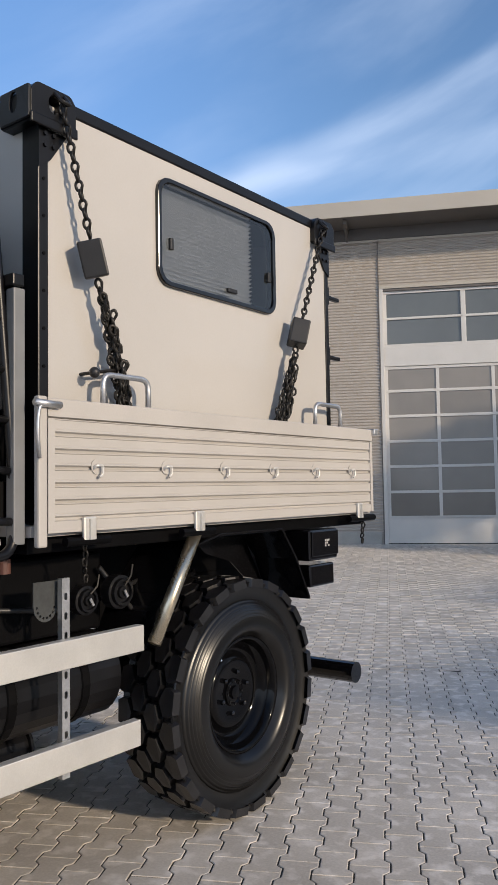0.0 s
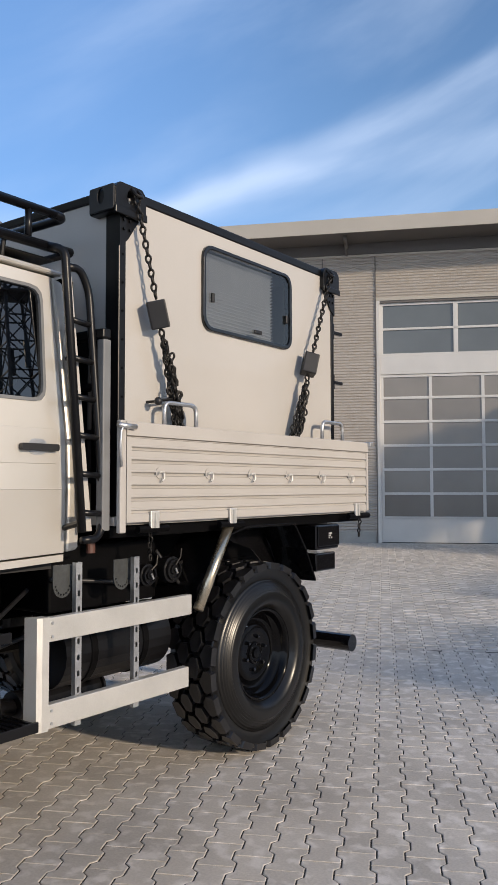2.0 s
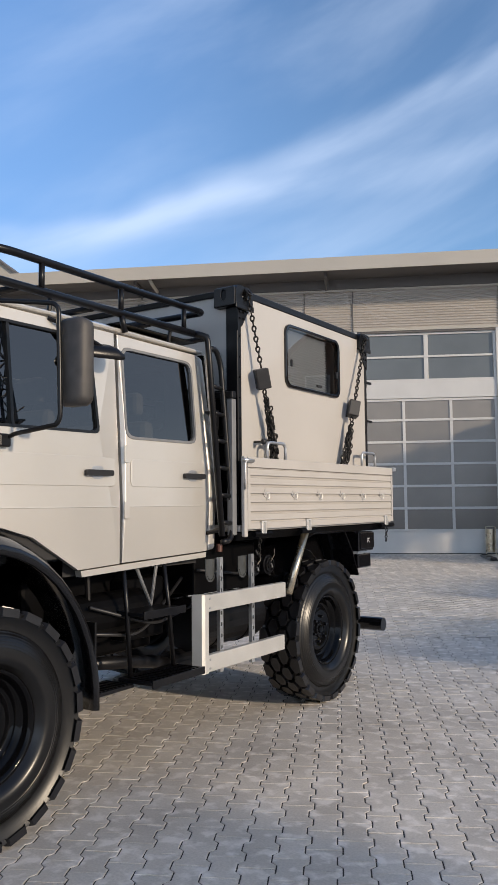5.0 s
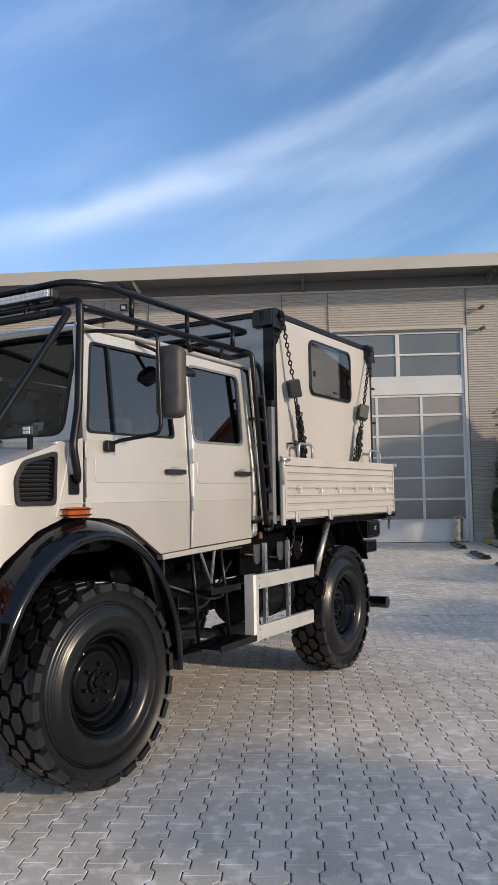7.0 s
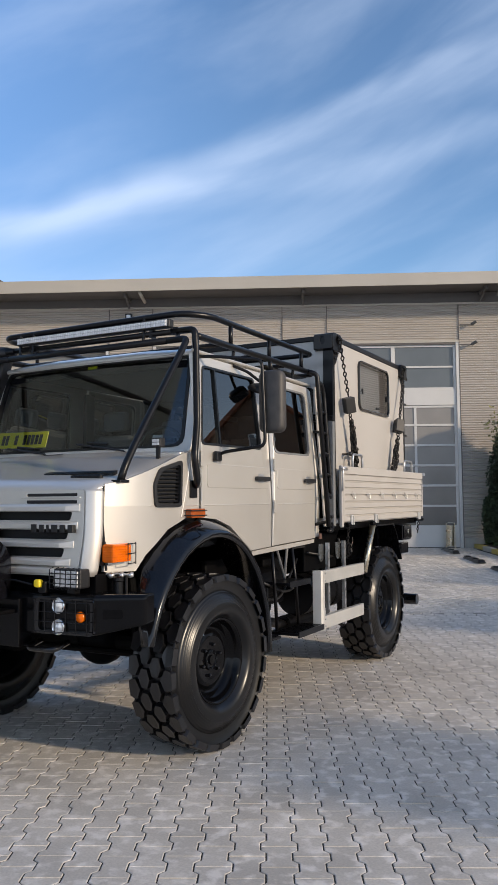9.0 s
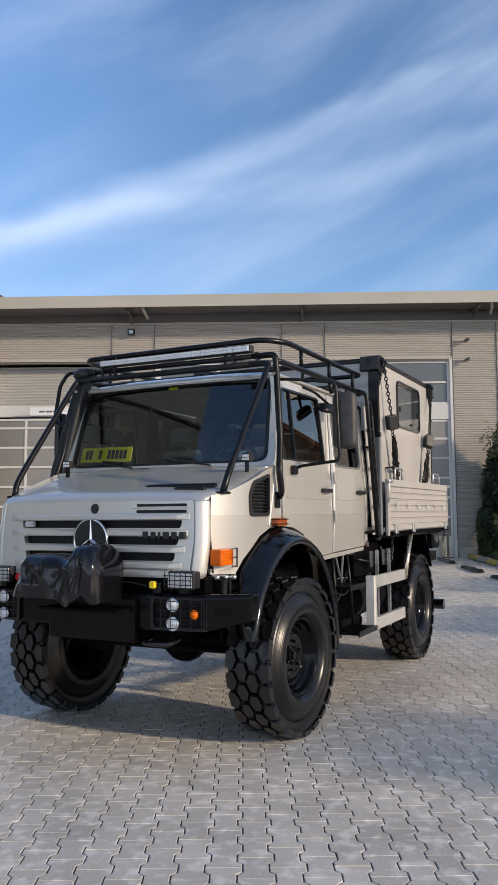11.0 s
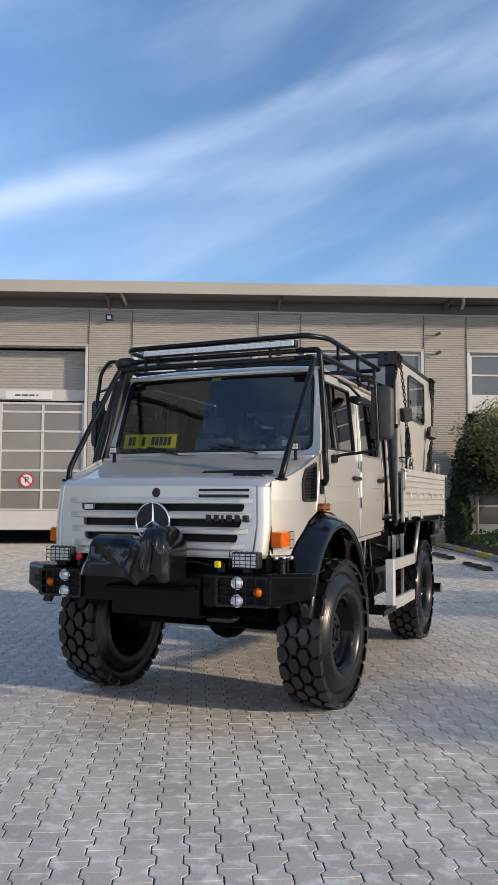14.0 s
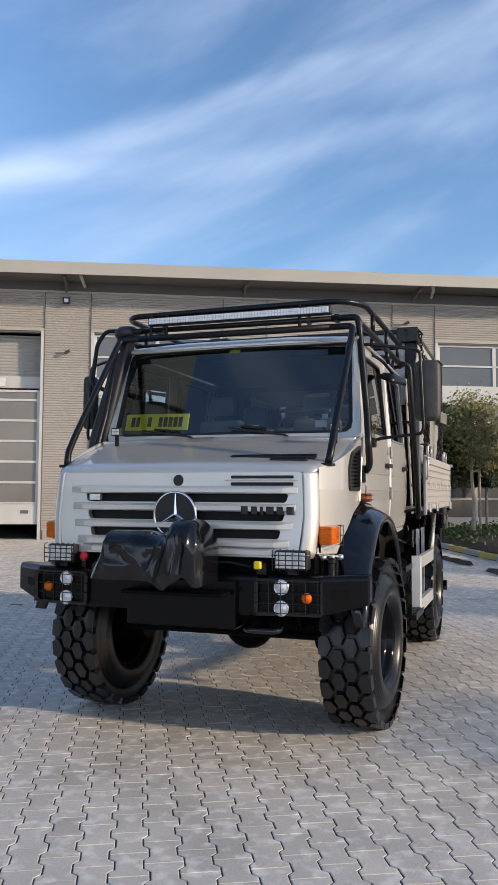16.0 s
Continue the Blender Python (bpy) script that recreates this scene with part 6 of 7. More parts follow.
for nm, e0, e1, tf in (("side_board", BED0 + 0.05, BED1 - 0.03, lambda o, s, z: (1.232 + o, s, z)), ("side_board", BED0 + 0.05, BED1 - 0.03, lambda o, s, z: (-1.232 - o, s, z)), ("tail_board", -1.19, 1.19, lambda o, s, z: (s, BED1 + 0.012 + o, z))):
    bm = bmesh.new()
    pr = board_profile(1.54, 2.085)
    loft(bm, [[tf(o, s, z) for o, z in pr] for s in (e0, e1)])
    board = part(nm, bm, M_BOARD, bed, "ribbed cream side board")
    for s0, s1 in ((e0, e0 + 0.035), (e1 - 0.03, e1)):
        bm = bmesh.new(); loft(bm, [[tf(o, s, z) for o, z in ((0.003, 1.54), (0.003, 2.0), (-0.012, 2.0), (-0.012, 1.54))] for s in (s0, s1)]); part("end_strip", bm, M_BOARD, board)
    if nm == "tail_board":
        continue
    sx = 1 if tf(0, 0, 0)[0] > 0 else -1
    for i in range(6):
        y = 2.64 + i * 0.434
        bm = bmesh.new()
        tube(bm, [(sx * 1.236, y - 0.018, 1.80), (sx * 1.252, y - 0.018, 1.815), (sx * 1.252, y + 0.018, 1.815), (sx * 1.252, y + 0.018, 1.775), (sx * 1.25, y, 1.765)], 0.006, 8, 0.012)
        hook = part("lashing_hook", bm, M_ALU, board)
        part("hook_cup", plateb(rrect(y - 0.032, y + 0.032, 1.778, 1.842, 0.03), [], lambda yy, z, d, s=sx: (s * (1.235 + d), yy, z), 0.004), M_BOARD, hook)
    for y in (2.59, 3.30, 4.90):
        hg = part("board_hinge", boxb(*sorted((sx * 1.232, sx * 1.25)), y - 0.035, y + 0.035, 1.50, 1.60), M_ALU, board, "bright hinge tab", bevel=0.006)
        part("hinge_pin", tubeb([(sx * 1.23, y - 0.12, 1.50), (sx * 1.23, y + 0.12, 1.50)], 0.02, 10), M_CHASSIS, hg)
        part("hinge_rib", boxb(*sorted((sx * 1.25, sx * 1.262)), y - 0.01, y + 0.01, 1.505, 1.59), M_ALU, hg)
    for y0, y1 in ((2.70, 2.98), (4.43, 4.73)):
        part("grab_handle", tubeb([(sx * 1.21, y0, 2.07), (sx * 1.21, y0, 2.215), (sx * 1.21, y1, 2.215), (sx * 1.21, y1, 2.07)], 0.0135, 10, 0.05), M_GALV, board, smooth=True)
    part("corner_catch", boxb(*sorted((sx * 1.20, sx * 1.26)), 5.09, 5.15, 2.05, 2.09), M_GALV, board, bevel=0.006)
for sx in (1, -1):
    part("front_stake", boxb(*sorted((sx * 1.205, sx * 1.238)), BED0 + 0.0, BED0 + 0.046, 1.485, 2.09), M_BOARD, bed, bevel=0.008)
    part("stake_catch", tubeb([(sx * 1.245, BED0 - 0.0, 1.84), (sx * 1.255, BED0 - 0.02, 1.95), (sx * 1.255, BED0 - 0.01, 2.05), (sx * 1.245, BED0 + 0.05, 2.065)], 0.008, 8, 0.04), M_GALV, bed, smooth=True)
    part("catch_barrel", tubeb([(sx * 1.252, BED0 - 0.03, 2.06), (sx * 1.252, BED0 + 0.10, 2.055)], 0.015, 10), M_GALV, bed, smooth=True)
    part("head_post", boxb(*sorted((sx * 1.13, sx * 1.182)), BED0 - 0.075, BED0 - 0.02, 1.50, 2.52), M_SEAL, bed, bevel=0.006)
part("head_bar", boxb(-1.19, 1.19, BED0 - 0.085, BED0 - 0.03, 2.525, 2.575), M_SATIN, bed, bevel=0.006)
part("front_board", boxb(-1.0, 1.0, BED0 - 0.02, BED0 + 0.01, 1.58, 2.45), M_SATIN, bed)
for z in (1.75, 2.0, 2.25):
    part("head_rail", boxb(-1.12, 1.12, BED0 - 0.06, BED0 - 0.025, z, z + 0.04), M_SATIN, bed)

# rear mudguards, stay tubes, under-run bar, tool boxes
for sx in (1, -1):
    bm = bmesh.new()
    path = [(3.02, 1.00), (3.14, 1.22), (3.32, 1.42), (3.55, 1.475), (4.12, 1.475), (4.26, 1.30), (4.40, 1.05)]
    loft(bm, [[(sx * 0.80, y, z), (sx * 1.17, y, z), (sx * 1.17, y - 0.008, z - 0.012), (sx * 0.80, y - 0.008, z - 0.012)] for y, z in path])
    part("rear_mudguard", bm, M_BLACK, truck, bevel=0.004)
    part("mudguard_cheek", plateb([(3.62, 1.47), (4.12, 1.47), (4.38, 1.06), (4.25, 1.10), (4.02, 1.28), (3.80, 1.34)], [], lambda y, z, d, s=sx: (s * (0.86 + d), y, z), 0.006), M_BLACK, truck)
    part("stay_tube", tubeb([(sx * 1.195, 3.32, 1.49), (sx * 1.195, 3.02, 1.0)], 0.033, 14), M_STAINLESS, truck, "bright steel stay tube", True)
part("underrun_bar", tubeb([(-1.20, 4.88, 0.515), (1.20, 4.88, 0.515)], 0.066, 20), M_BLACK, truck, "black round under-run bar")
for x in (-0.45, 0.45):
    part("underrun_hanger", boxb(x - 0.04, x + 0.04, 4.80, 4.88, 0.55, 1.46), M_CHASSIS, truck)
tb = part("rear_tool_box", boxb(0.75, 1.20, 4.36, 4.68, 1.265, 1.45), M_BLACK, truck, "black tool box with a small pale sticker", bevel=0.012)
part("box_lid", boxb(1.20, 1.212, 4.37, 4.67, 1.29, 1.44), M_BLACK, tb, bevel=0.004)
for i in range(9):
    if i not in (1, 5):
        part("sticker_mark", boxb(1.2121, 1.2135, 4.51 + 0.018 * (i % 3), 4.524 + 0.018 * (i % 3), 1.345 + 0.016 * (i // 3), 1.357 + 0.016 * (i // 3)), M_ALU, tb)
part("rear_carrier", boxb(0.70, 1.16, 4.42, 4.70, 1.10, 1.235), M_BLACK, truck, bevel=0.012)
for sx in (1, -1):
    part("rear_hinge", tubeb([(sx * 1.21, 4.98, 1.50), (sx * 1.21, 5.14, 1.50)], 0.022, 8), M_CHASSIS, truck)

# side guard of pale aluminium with slotted uprights
for sx in (1, -1):
    gd = new("side_guard"); gd.parent = truck
    tagged(gd, "pale aluminium side guard")
    X = lambda a, b: sorted((sx * a, sx * b))
    part("guard_beam", boxb(*X(1.19, 1.236), 1.86, 2.915, 0.99, 1.105), M_ALU, gd, bevel=0.004)
    part("guard_beam", boxb(*X(1.19, 1.236), 1.86, 2.89, 0.58, 0.695), M_ALU, gd, bevel=0.004)
    bm = bmesh.new()
    loft(bm, [[(sx * 1.241, 1.865, z), (sx * 1.241, 1.825, z), (sx * 1.23, 1.80, z), (sx * 1.155, 1.786, z), (sx * 1.155, 1.802, z), (sx * 1.19, 1.865, z)] for z in (0.575, 1.11)])
    part("guard_end", bm, M_ALU, gd)
    for y in (2.095, 2.508):
        up = part("guard_upright", plateb([(y - 0.02, 0.54), (y + 0.02, 0.54), (y + 0.02, 1.35), (y - 0.02, 1.35)], [rrect(y - 0.008, y + 0.008, 0.62 + i * 0.08, 0.65 + i * 0.08, 0.006, 2) for i in range(9)], lambda yy, z, d, s=sx: (s * (1.188 + d), yy, z), 0.004), M_GALV, gd, "galvanised slotted upright")
        for q in (y - 0.02, y + 0.016):
            part("upright_flange", boxb(*X(1.16, 1.1845), q, q + 0.004, 0.54, 1.35), M_GALV, up)
        arc = [(y - 0.045 + 0.062 * math.cos(radians(a)), 1.245 + 0.07 * math.sin(radians(a))) for a in range(180, 361, 15)]
        part("quadrant_plate", plateb(arc + [(y + 0.017, 1.34), (y - 0.107, 1.34)], [[(y - 0.045 + 0.046 * math.cos(radians(a)) + 0.006 * math.cos(b * 1.047), 1.245 + 0.054 * math.sin(radians(a)) + 0.006 * math.sin(b * 1.047)) for b in range(6)] for a in range(190, 351, 22)], lambda yy, z, d, s=sx: (s * (1.14 + d), yy - 0.02, z), 0.005), M_CLEAR, up)
    for y, z in ((1.885, 0.605), (1.885, 0.665), (1.885, 1.015), (1.885, 1.08)):
        part("rivet", tubeb([(sx * 1.235, y, z), (sx * 1.243, y, z)], 0.008, 8), M_GALV, gd)
    # boarding steps
    st = new("boarding_step"); st.parent = truck
    tagged(st, "black two-tread boarding step")
    part("tread_board", boxb(*X(0.97, 1.25), 1.25, 1.79, 0.605, 0.63), M_SATIN, st, bevel=0.004)
    part("tread_nose", boxb(*X(1.25, 1.265), 1.25, 1.79, 0.59, 0.64), M_SATIN, st, bevel=0.004)
    part("tread_board", boxb(*X(0.86, 1.16), 1.27, 1.70, 1.02, 1.045), M_SATIN, st, bevel=0.004)
    part("tread_nose", boxb(*X(1.16, 1.175), 1.27, 1.70, 1.005, 1.055), M_SATIN, st, bevel=0.004)
    for i in range(13):
        y = 1.28 + i * 0.04
        part("grip_tooth", boxb(*X(1.05, 1.24), y - 0.008, y + 0.008, 0.63, 0.638), M_SATIN, st)
    for y, y2 in ((1.26, 1.30), (1.67, 1.74)):
        part("step_tube", tubeb([(sx * 1.0, y, 1.345), (sx * 1.02, (y + y2) / 2, 1.03), (sx * 1.03, y2, 0.62)], 0.016, 10), M_SATIN, st, smooth=True)
    part("step_brace", tubeb([(sx * 0.98, 1.40, 1.34), (sx * 0.98, 1.56, 1.06), (sx * 0.98, 1.62, 1.34)], 0.013, 8), M_SEAL, st)
    part("top_plate", boxb(*X(0.90, 1.02), 1.22, 1.72, 1.335, 1.347), M_SATIN, st)
    part("front_step", boxb(*X(0.84, 1.08), 0.94, 1.28, 0.575, 0.598), M_SATIN, st, bevel=0.004)
    part("step_hanger", tubeb([(sx * 0.88, 1.10, 0.59), (sx * 0.86, 1.08, 1.30)], 0.018, 8), M_SATIN, st)
    for i in range(9):
        part("grip_tooth", boxb(*X(0.88, 1.07), 0.955 + i * 0.035, 0.967 + i * 0.035, 0.598, 0.606), M_SATIN, st)
    # rear inner flap of the front wing
    part("wing_flap", boxb(*X(0.80, 1.19), 0.81, 0.825, 0.57, 1.05), M_RUBBER, truck)

# chassis, axles, tanks and lines
ch = new("chassis"); ch.parent = truck
for sx in (1, -1):
    part("frame_rail", boxb(*sorted((sx * 0.36, sx * 0.46)), -0.95, 5.0, 0.98, 1.18), M_CHASSIS, ch, bevel=0.006)
    part("rear_rail_riser", boxb(*sorted((sx * 0.36, sx * 0.46)), 2.4, 5.0, 1.18, 1.45), M_CHASSIS, ch)
    for y in (0.03, AXLE_R):
        part("portal_box", tubeb([(sx * 0.70, y, 0.70), (sx * 0.93, y, 0.70)], 0.17, 16), M_CHASSIS, ch)
        bm = bmesh.new()
        tube(bm, [(sx * 0.62 + 0.085 * math.cos(i * 0.55), y + 0.1 + 0.085 * math.sin(i * 0.55), 0.78 + i * 0.0075) for i in range(60)], 0.014, 6)
        part("coil_spring", bm, M_CHASSIS, ch)
        part("damper", tubeb([(sx * 0.60, y - 0.16, 0.70), (sx * 0.52, y - 0.14, 1.2)], 0.035, 10), M_CHASSIS, ch)
for y in (0.03, AXLE_R):
    part("axle_tube", tubeb([(-0.72, y, 0.70), (0.72, y, 0.70)], 0.085, 14), M_CHASSIS, ch)
    bm = bmesh.new(); bmesh.ops.create_uvsphere(bm, u_segments=18, v_segments=10, radius=0.2); part("differential", bm, M_CHASSIS, ch, smooth=True, m=pose(0.15, y, 0.70))
part("torque_tube", tubeb([(0.1, 0.2, 0.78), (0.1, 3.6, 0.78)], 0.075, 12), M_CHASSIS, ch)
part("track_rod", tubeb([(-0.8, -0.22, 0.66), (0.8, -0.22, 0.66)], 0.025, 8), M_CHASSIS, ch)
part("gear_case", boxb(-0.32, 0.32, 0.5, 1.9, 0.78, 1.28), M_CHASSIS, ch, bevel=0.05)
part("engine_block", boxb(-0.34, 0.34, -0.8, 0.5, 0.95, 1.4), M_CHASSIS, ch, bevel=0.04)
ft = part("fuel_tank", tubeb([(0.78, 2.20, 0.83), (0.78, 3.02, 0.83)], 0.20, 24), M_SATIN, ch, "black round fuel tank")
for y in (2.4, 2.8):
    bm = bmesh.new(); revolve(bm, [(0.202, -0.025), (0.208, -0.02), (0.208, 0.02), (0.202, 0.025)], 24, "y"); part("tank_strap", bm, M_CHASSIS, ft, m=pose(0.78, y, 0.83))
part("air_tank", tubeb([(-0.75, 1.3, 0.9), (-0.75, 2.4, 0.9)], 0.16, 20), M_SATIN, ch)
part("silencer", tubeb([(0.72, 2.05, 0.56), (0.72, 2.62, 0.56)], 0.085, 18), M_SATIN, ch)
part("silencer_flange", tubeb([(0.72, 2.62, 0.56), (0.72, 2.635, 0.56)], 0.105, 18), M_SATIN, ch)
part("exhaust", tubeb([(0.72, 1.0, 0.72), (0.72, 1.8, 0.62), (0.72, 2.05, 0.56)], 0.045, 10, 0.1), M_SATIN, ch, smooth=True)
part("battery_box", boxb(0.5, 0.92, 2.12, 2.95, 1.06, 1.42), M_CHASSIS, ch, bevel=0.015)
part("battery_box", boxb(-0.95, -0.5, 1.9, 2.9, 0.75, 1.42), M_CHASSIS, ch, bevel=0.015)
# black stand-in parts, added to block light and darken the underbody
part("fill_guard", boxb(0.42, 0.66, 0.72, 1.95, 0.70, 1.28), M_CHASSIS, ch, bevel=0.03)
part("fill_tank", tubeb([(0.80, 0.90, 1.02), (0.80, 1.62, 1.02)], 0.14, 18), M_CHASSIS, ch)
part("fill_block", boxb(0.66, 0.80, 1.50, 1.92, 0.80, 1.22), M_CHASSIS, ch, bevel=0.02)
part("frame_cross", boxb(-0.36, 0.36, 4.7, 4.78, 1.0, 1.15), M_CHASSIS, ch)
for y, z, r in ((2.74, 1.22, 0.062), (2.95, 1.235, 0.075)):
    bm = bmesh.new(); revolve(bm, [(0.0, 0.022), (r * 0.36, 0.022), (r * 0.40, 0.010), (r * 0.62, 0.010), (r * 0.66, 0.024), (r * 0.82, 0.024), (r * 0.86, 0.006), (r * 1.05, 0.004), (r * 1.05, -0.05), (0.0, -0.05)], 28, "x")
    cup = part("line_coupling", bm, M_SATIN, ch, "round black coupling with a bright lever", m=pose(1.05, y, z))
    part("lever", boxb(0.03, 0.038, -0.006, 0.006, -0.025, 0.012), M_GALV, cup, m=pose(0, 0, 0, 30))
    part("lever_wire", tubeb([(0.03, 0.0, 0.03), (0.04, 0.03, r), (0.03, 0.05, r + 0.05)], 0.005, 6), M_CHAIN, cup)
part("relay_pot", tubeb([(0.98, 2.36, 1.37), (0.98, 2.36, 1.43)], 0.025, 12), material("red_brown_plastic", (0.10, 0.045, 0.035), 0.5), ch)
for i, (y0, z0, y1, z1) in enumerate(((2.1, 1.25, 3.4, 1.3), (1.0, 1.1, 2.2, 1.0), (0.9, 0.95, 2.0, 1.2), (2.9, 1.35, 3.5, 1.1))):
    part("air_line", tubeb([(0.96, y0, z0), (0.98, (y0 + y1) / 2, min(z0, z1) - 0.08), (0.9, y1, z1)], 0.012, 8, 0.15), M_PLASTIC, ch, smooth=True)

# ---- camper box standing on the bed ----
BX, BY0, BY1, BZ0, BZ1 = 1.115, 2.42, 4.765, 1.575, 3.415
cb = thing("box_body", (0, 0, 0), "cream equipment box with black corner castings on the truck bed", "box body")
side_hole = rrect(3.16, 4.125, 2.735, 3.245, 0.06)
part("side_panel", plateb([(BY0 + 0.05, BZ0), (BY1 - 0.04, BZ0), (BY1 - 0.04, BZ1 - 0.05), (BY0 + 0.05, BZ1 - 0.05)], [side_hole], lambda y, z, d: (BX + d, y, z), 0.05), M_CREAM, cb)
part("side_panel", boxb(-BX, -BX + 0.05, BY0 + 0.05, BY1 - 0.04, BZ0, BZ1 - 0.05), M_CREAM, cb)
part("front_panel", boxb(-BX + 0.09, BX - 0.09, BY0 + 0.012, BY0 + 0.06, 2.62, BZ1 - 0.05), M_CREAM, cb)
# cream panel blackened below: the colour stands for shade behind the cab
part("front_panel", boxb(-BX + 0.09, BX - 0.09, BY0 + 0.012, BY0 + 0.06, BZ0, 2.616), M_SATIN, cb, "lower front panel in black, standing for the gap's shade")
part("rear_panel", boxb(-BX + 0.06, BX - 0.06, BY1 - 0.06, BY1 - 0.01, BZ0, BZ1 - 0.05), M_CREAM, cb)
part("roof_panel", boxb(-BX + 0.02, BX - 0.02, BY0 + 0.02, BY1 - 0.02, BZ1 - 0.05, BZ1 - 0.012), M_CREAM, cb)
part("base_frame", boxb(-BX + 0.01, BX - 0.002, BY0 + 0.02, BY1 - 0.02, BZ0 - 0.004, BZ0 + 0.08), M_SATIN, cb)
part("front_top_edge", boxb(-BX + 0.12, BX - 0.12, BY0 - 0.004, BY0 + 0.03, BZ1 - 0.055, BZ1 - 0.004), M_SATIN, cb, bevel=0.008)
part("inner_back", boxb(BX - 0.35, BX - 0.34, 2.9, 4.4, 2.5, 3.35), M_CABIN, cb)
for sx in (1, -1):
    X = lambda a, b: sorted((sx * a, sx * b))
    part("top_edge", boxb(*X(BX - 0.04, BX + 0.006), BY0 + 0.1, BY1 - 0.1, BZ1 - 0.062, BZ1), M_SATIN, cb, bevel=0.01)
    part("corner_post", boxb(*X(BX - 0.10, BX + 0.008), BY0, BY0 + 0.055, BZ0, BZ1 - 0.12), M_SATIN, cb, bevel=0.006)
    part("corner_post", boxb(*X(BX - 0.06, BX + 0.006), BY1 - 0.045, BY1, BZ0, BZ1 - 0.12), M_SATIN, cb, bevel=0.006)
    for y0, y1, fy in ((BY0 - 0.055, BY0 + 0.185, BY0 - 0.055), (BY1 - 0.2, BY1 + 0.035, BY1 + 0.035)):
        prof = round_poly([(y0, BZ1 - 0.155), (y1, BZ1 - 0.155), (y1, BZ1 - 0.025), (y1 - 0.03, BZ1 + 0.01), (y0 + 0.03, BZ1 + 0.01), (y0, BZ1 - 0.025)], 0.015)
        cy = (y0 + y1) / 2
        hole = [(cy + 0.03 * math.cos(a * math.pi / 6), BZ1 - 0.06 + 0.042 * math.sin(a * math.pi / 6)) for a in range(12)]
        cast = part("corner_casting", plateb(prof, [hole], lambda y, z, d, s=sx: (s * (BX + 0.035 + d), y, z), 0.21), M_SATIN, cb, "black corner casting with slots", bevel=0.006)
        part("casting_core", boxb(*X(BX - 0.16, BX - 0.02), y0 + 0.02, y1 - 0.02, BZ1 - 0.14, BZ1 - 0.01), M_INSIDE, cast)
        part("casting_band", boxb(*X(BX + 0.03, BX + 0.044), y0 - 0.006, y1 + 0.004, BZ1 - 0.175, BZ1 - 0.13), M_SATIN, cast, bevel=0.005)
        oval = [(BX - 0.075 + 0.028 * math.cos(a * math.pi / 7), BZ1 - 0.065 + 0.045 * math.sin(a * math.pi / 7)) for a in range(14)]
        part("end_plate", plateb(round_poly([(BX - 0.165, BZ1 - 0.15), (BX + 0.03, BZ1 - 0.15), (BX + 0.03, BZ1 - 0.01), (BX - 0.165, BZ1 - 0.01)], 0.012), [oval], lambda x, z, d, s=sx, q=(-1 if fy < 3 else 1), f0=fy: (s * x, f0 + q * (0.010 + d), z), 0.012), M_PLASTIC, cast, bevel=0.003)
        pb = BY0 if fy < 3 else BY1
        sg2 = 1 if fy < 3 else -1
        bm = plateb([(pb - sg2 * 0.0, BZ1 - 0.17), (pb + sg2 * 0.15, BZ1 - 0.17), (pb + sg2 * 0.06, BZ1 - 0.30), (pb, BZ1 - 0.34)], [], lambda y, z, d, s=sx: (s * (BX + 0.014 + d), y, z), 0.012)
        part("gusset", bm, M_SATIN, cast)
        for i in range(4):
            yy, zz = pb + sg2 * (0.03 + 0.045 * (i % 2)), BZ1 - 0.19 - 0.05 * (i // 2)
            part("gusset_bolt", tubeb([(sx * (BX + 0.014), yy, zz), (sx * (BX + 0.024), yy, zz)], 0.010, 6), M_SATIN, cast)
    for i in range(9):
        z = 1.75 + i * 0.16
        part("post_rivet", tubeb([(sx * (BX + 0.008), BY0 + 0.028, z), (sx * (BX + 0.012), BY0 + 0.028, z)], 0.008, 6), M_CHASSIS, cb)
for z in (1.80, 2.55, 2.95):
    part("rear_latch", boxb(1.055, 1.085, BY1, BY1 + 0.20, z, z + 0.025), M_SATIN, cb, bevel=0.005)
    part("latch_base", boxb(1.02, 1.11, BY1, BY1 + 0.03, z - 0.05, z + 0.07), M_SATIN, cb, bevel=0.005)
win = part("side_window", ring(rrect(3.14, 4.145, 2.715, 3.265, 0.085), rrect(3.166, 4.119, 2.741, 3.239, 0.07), lambda y, z, d: (BX + d, y, z), 0.022, -0.03), M_BLACK, cb, "hinged acrylic window with a pleated blind", bevel=0.005)
pane = part("window_pane", sheetb(rrect(3.162, 4.123, 2.737, 3.243, 0.07), lambda y, z, d: (BX + 0.012 + d, y, z), (1, 0, 0)), M_BOXWIN, win)
pane.visible_shadow = False
bm = bmesh.new()
rows = []
for i in range(45):
    z = 2.738 + 0.505 * i / 44
    rows.append((bm.verts.new((BX - 0.05 + (0.016 if i % 2 else -0.012), 3.17, z)), bm.verts.new((BX - 0.05 + (0.016 if i % 2 else -0.012), 3.98, z))))
for a, b in zip(rows, rows[1:]):
    bm.faces.new((a[0], a[1], b[1], b[0]))
part("pleated_blind", bm, M_BLIND, win, "pale grey pleated blind drawn across")
for y, z in ((3.23, 2.93), (4.07, 2.93), (3.72, 2.785)):
    part("window_catch", boxb(BX + 0.012, BX + 0.03, y - 0.012, y + 0.012, z - 0.03, z + 0.03) if abs(z - 2.785) > 0.01 else boxb(BX + 0.012, BX + 0.03, y - 0.04, y + 0.04, z - 0.012, z + 0.012), M_PLASTIC, win, bevel=0.004)

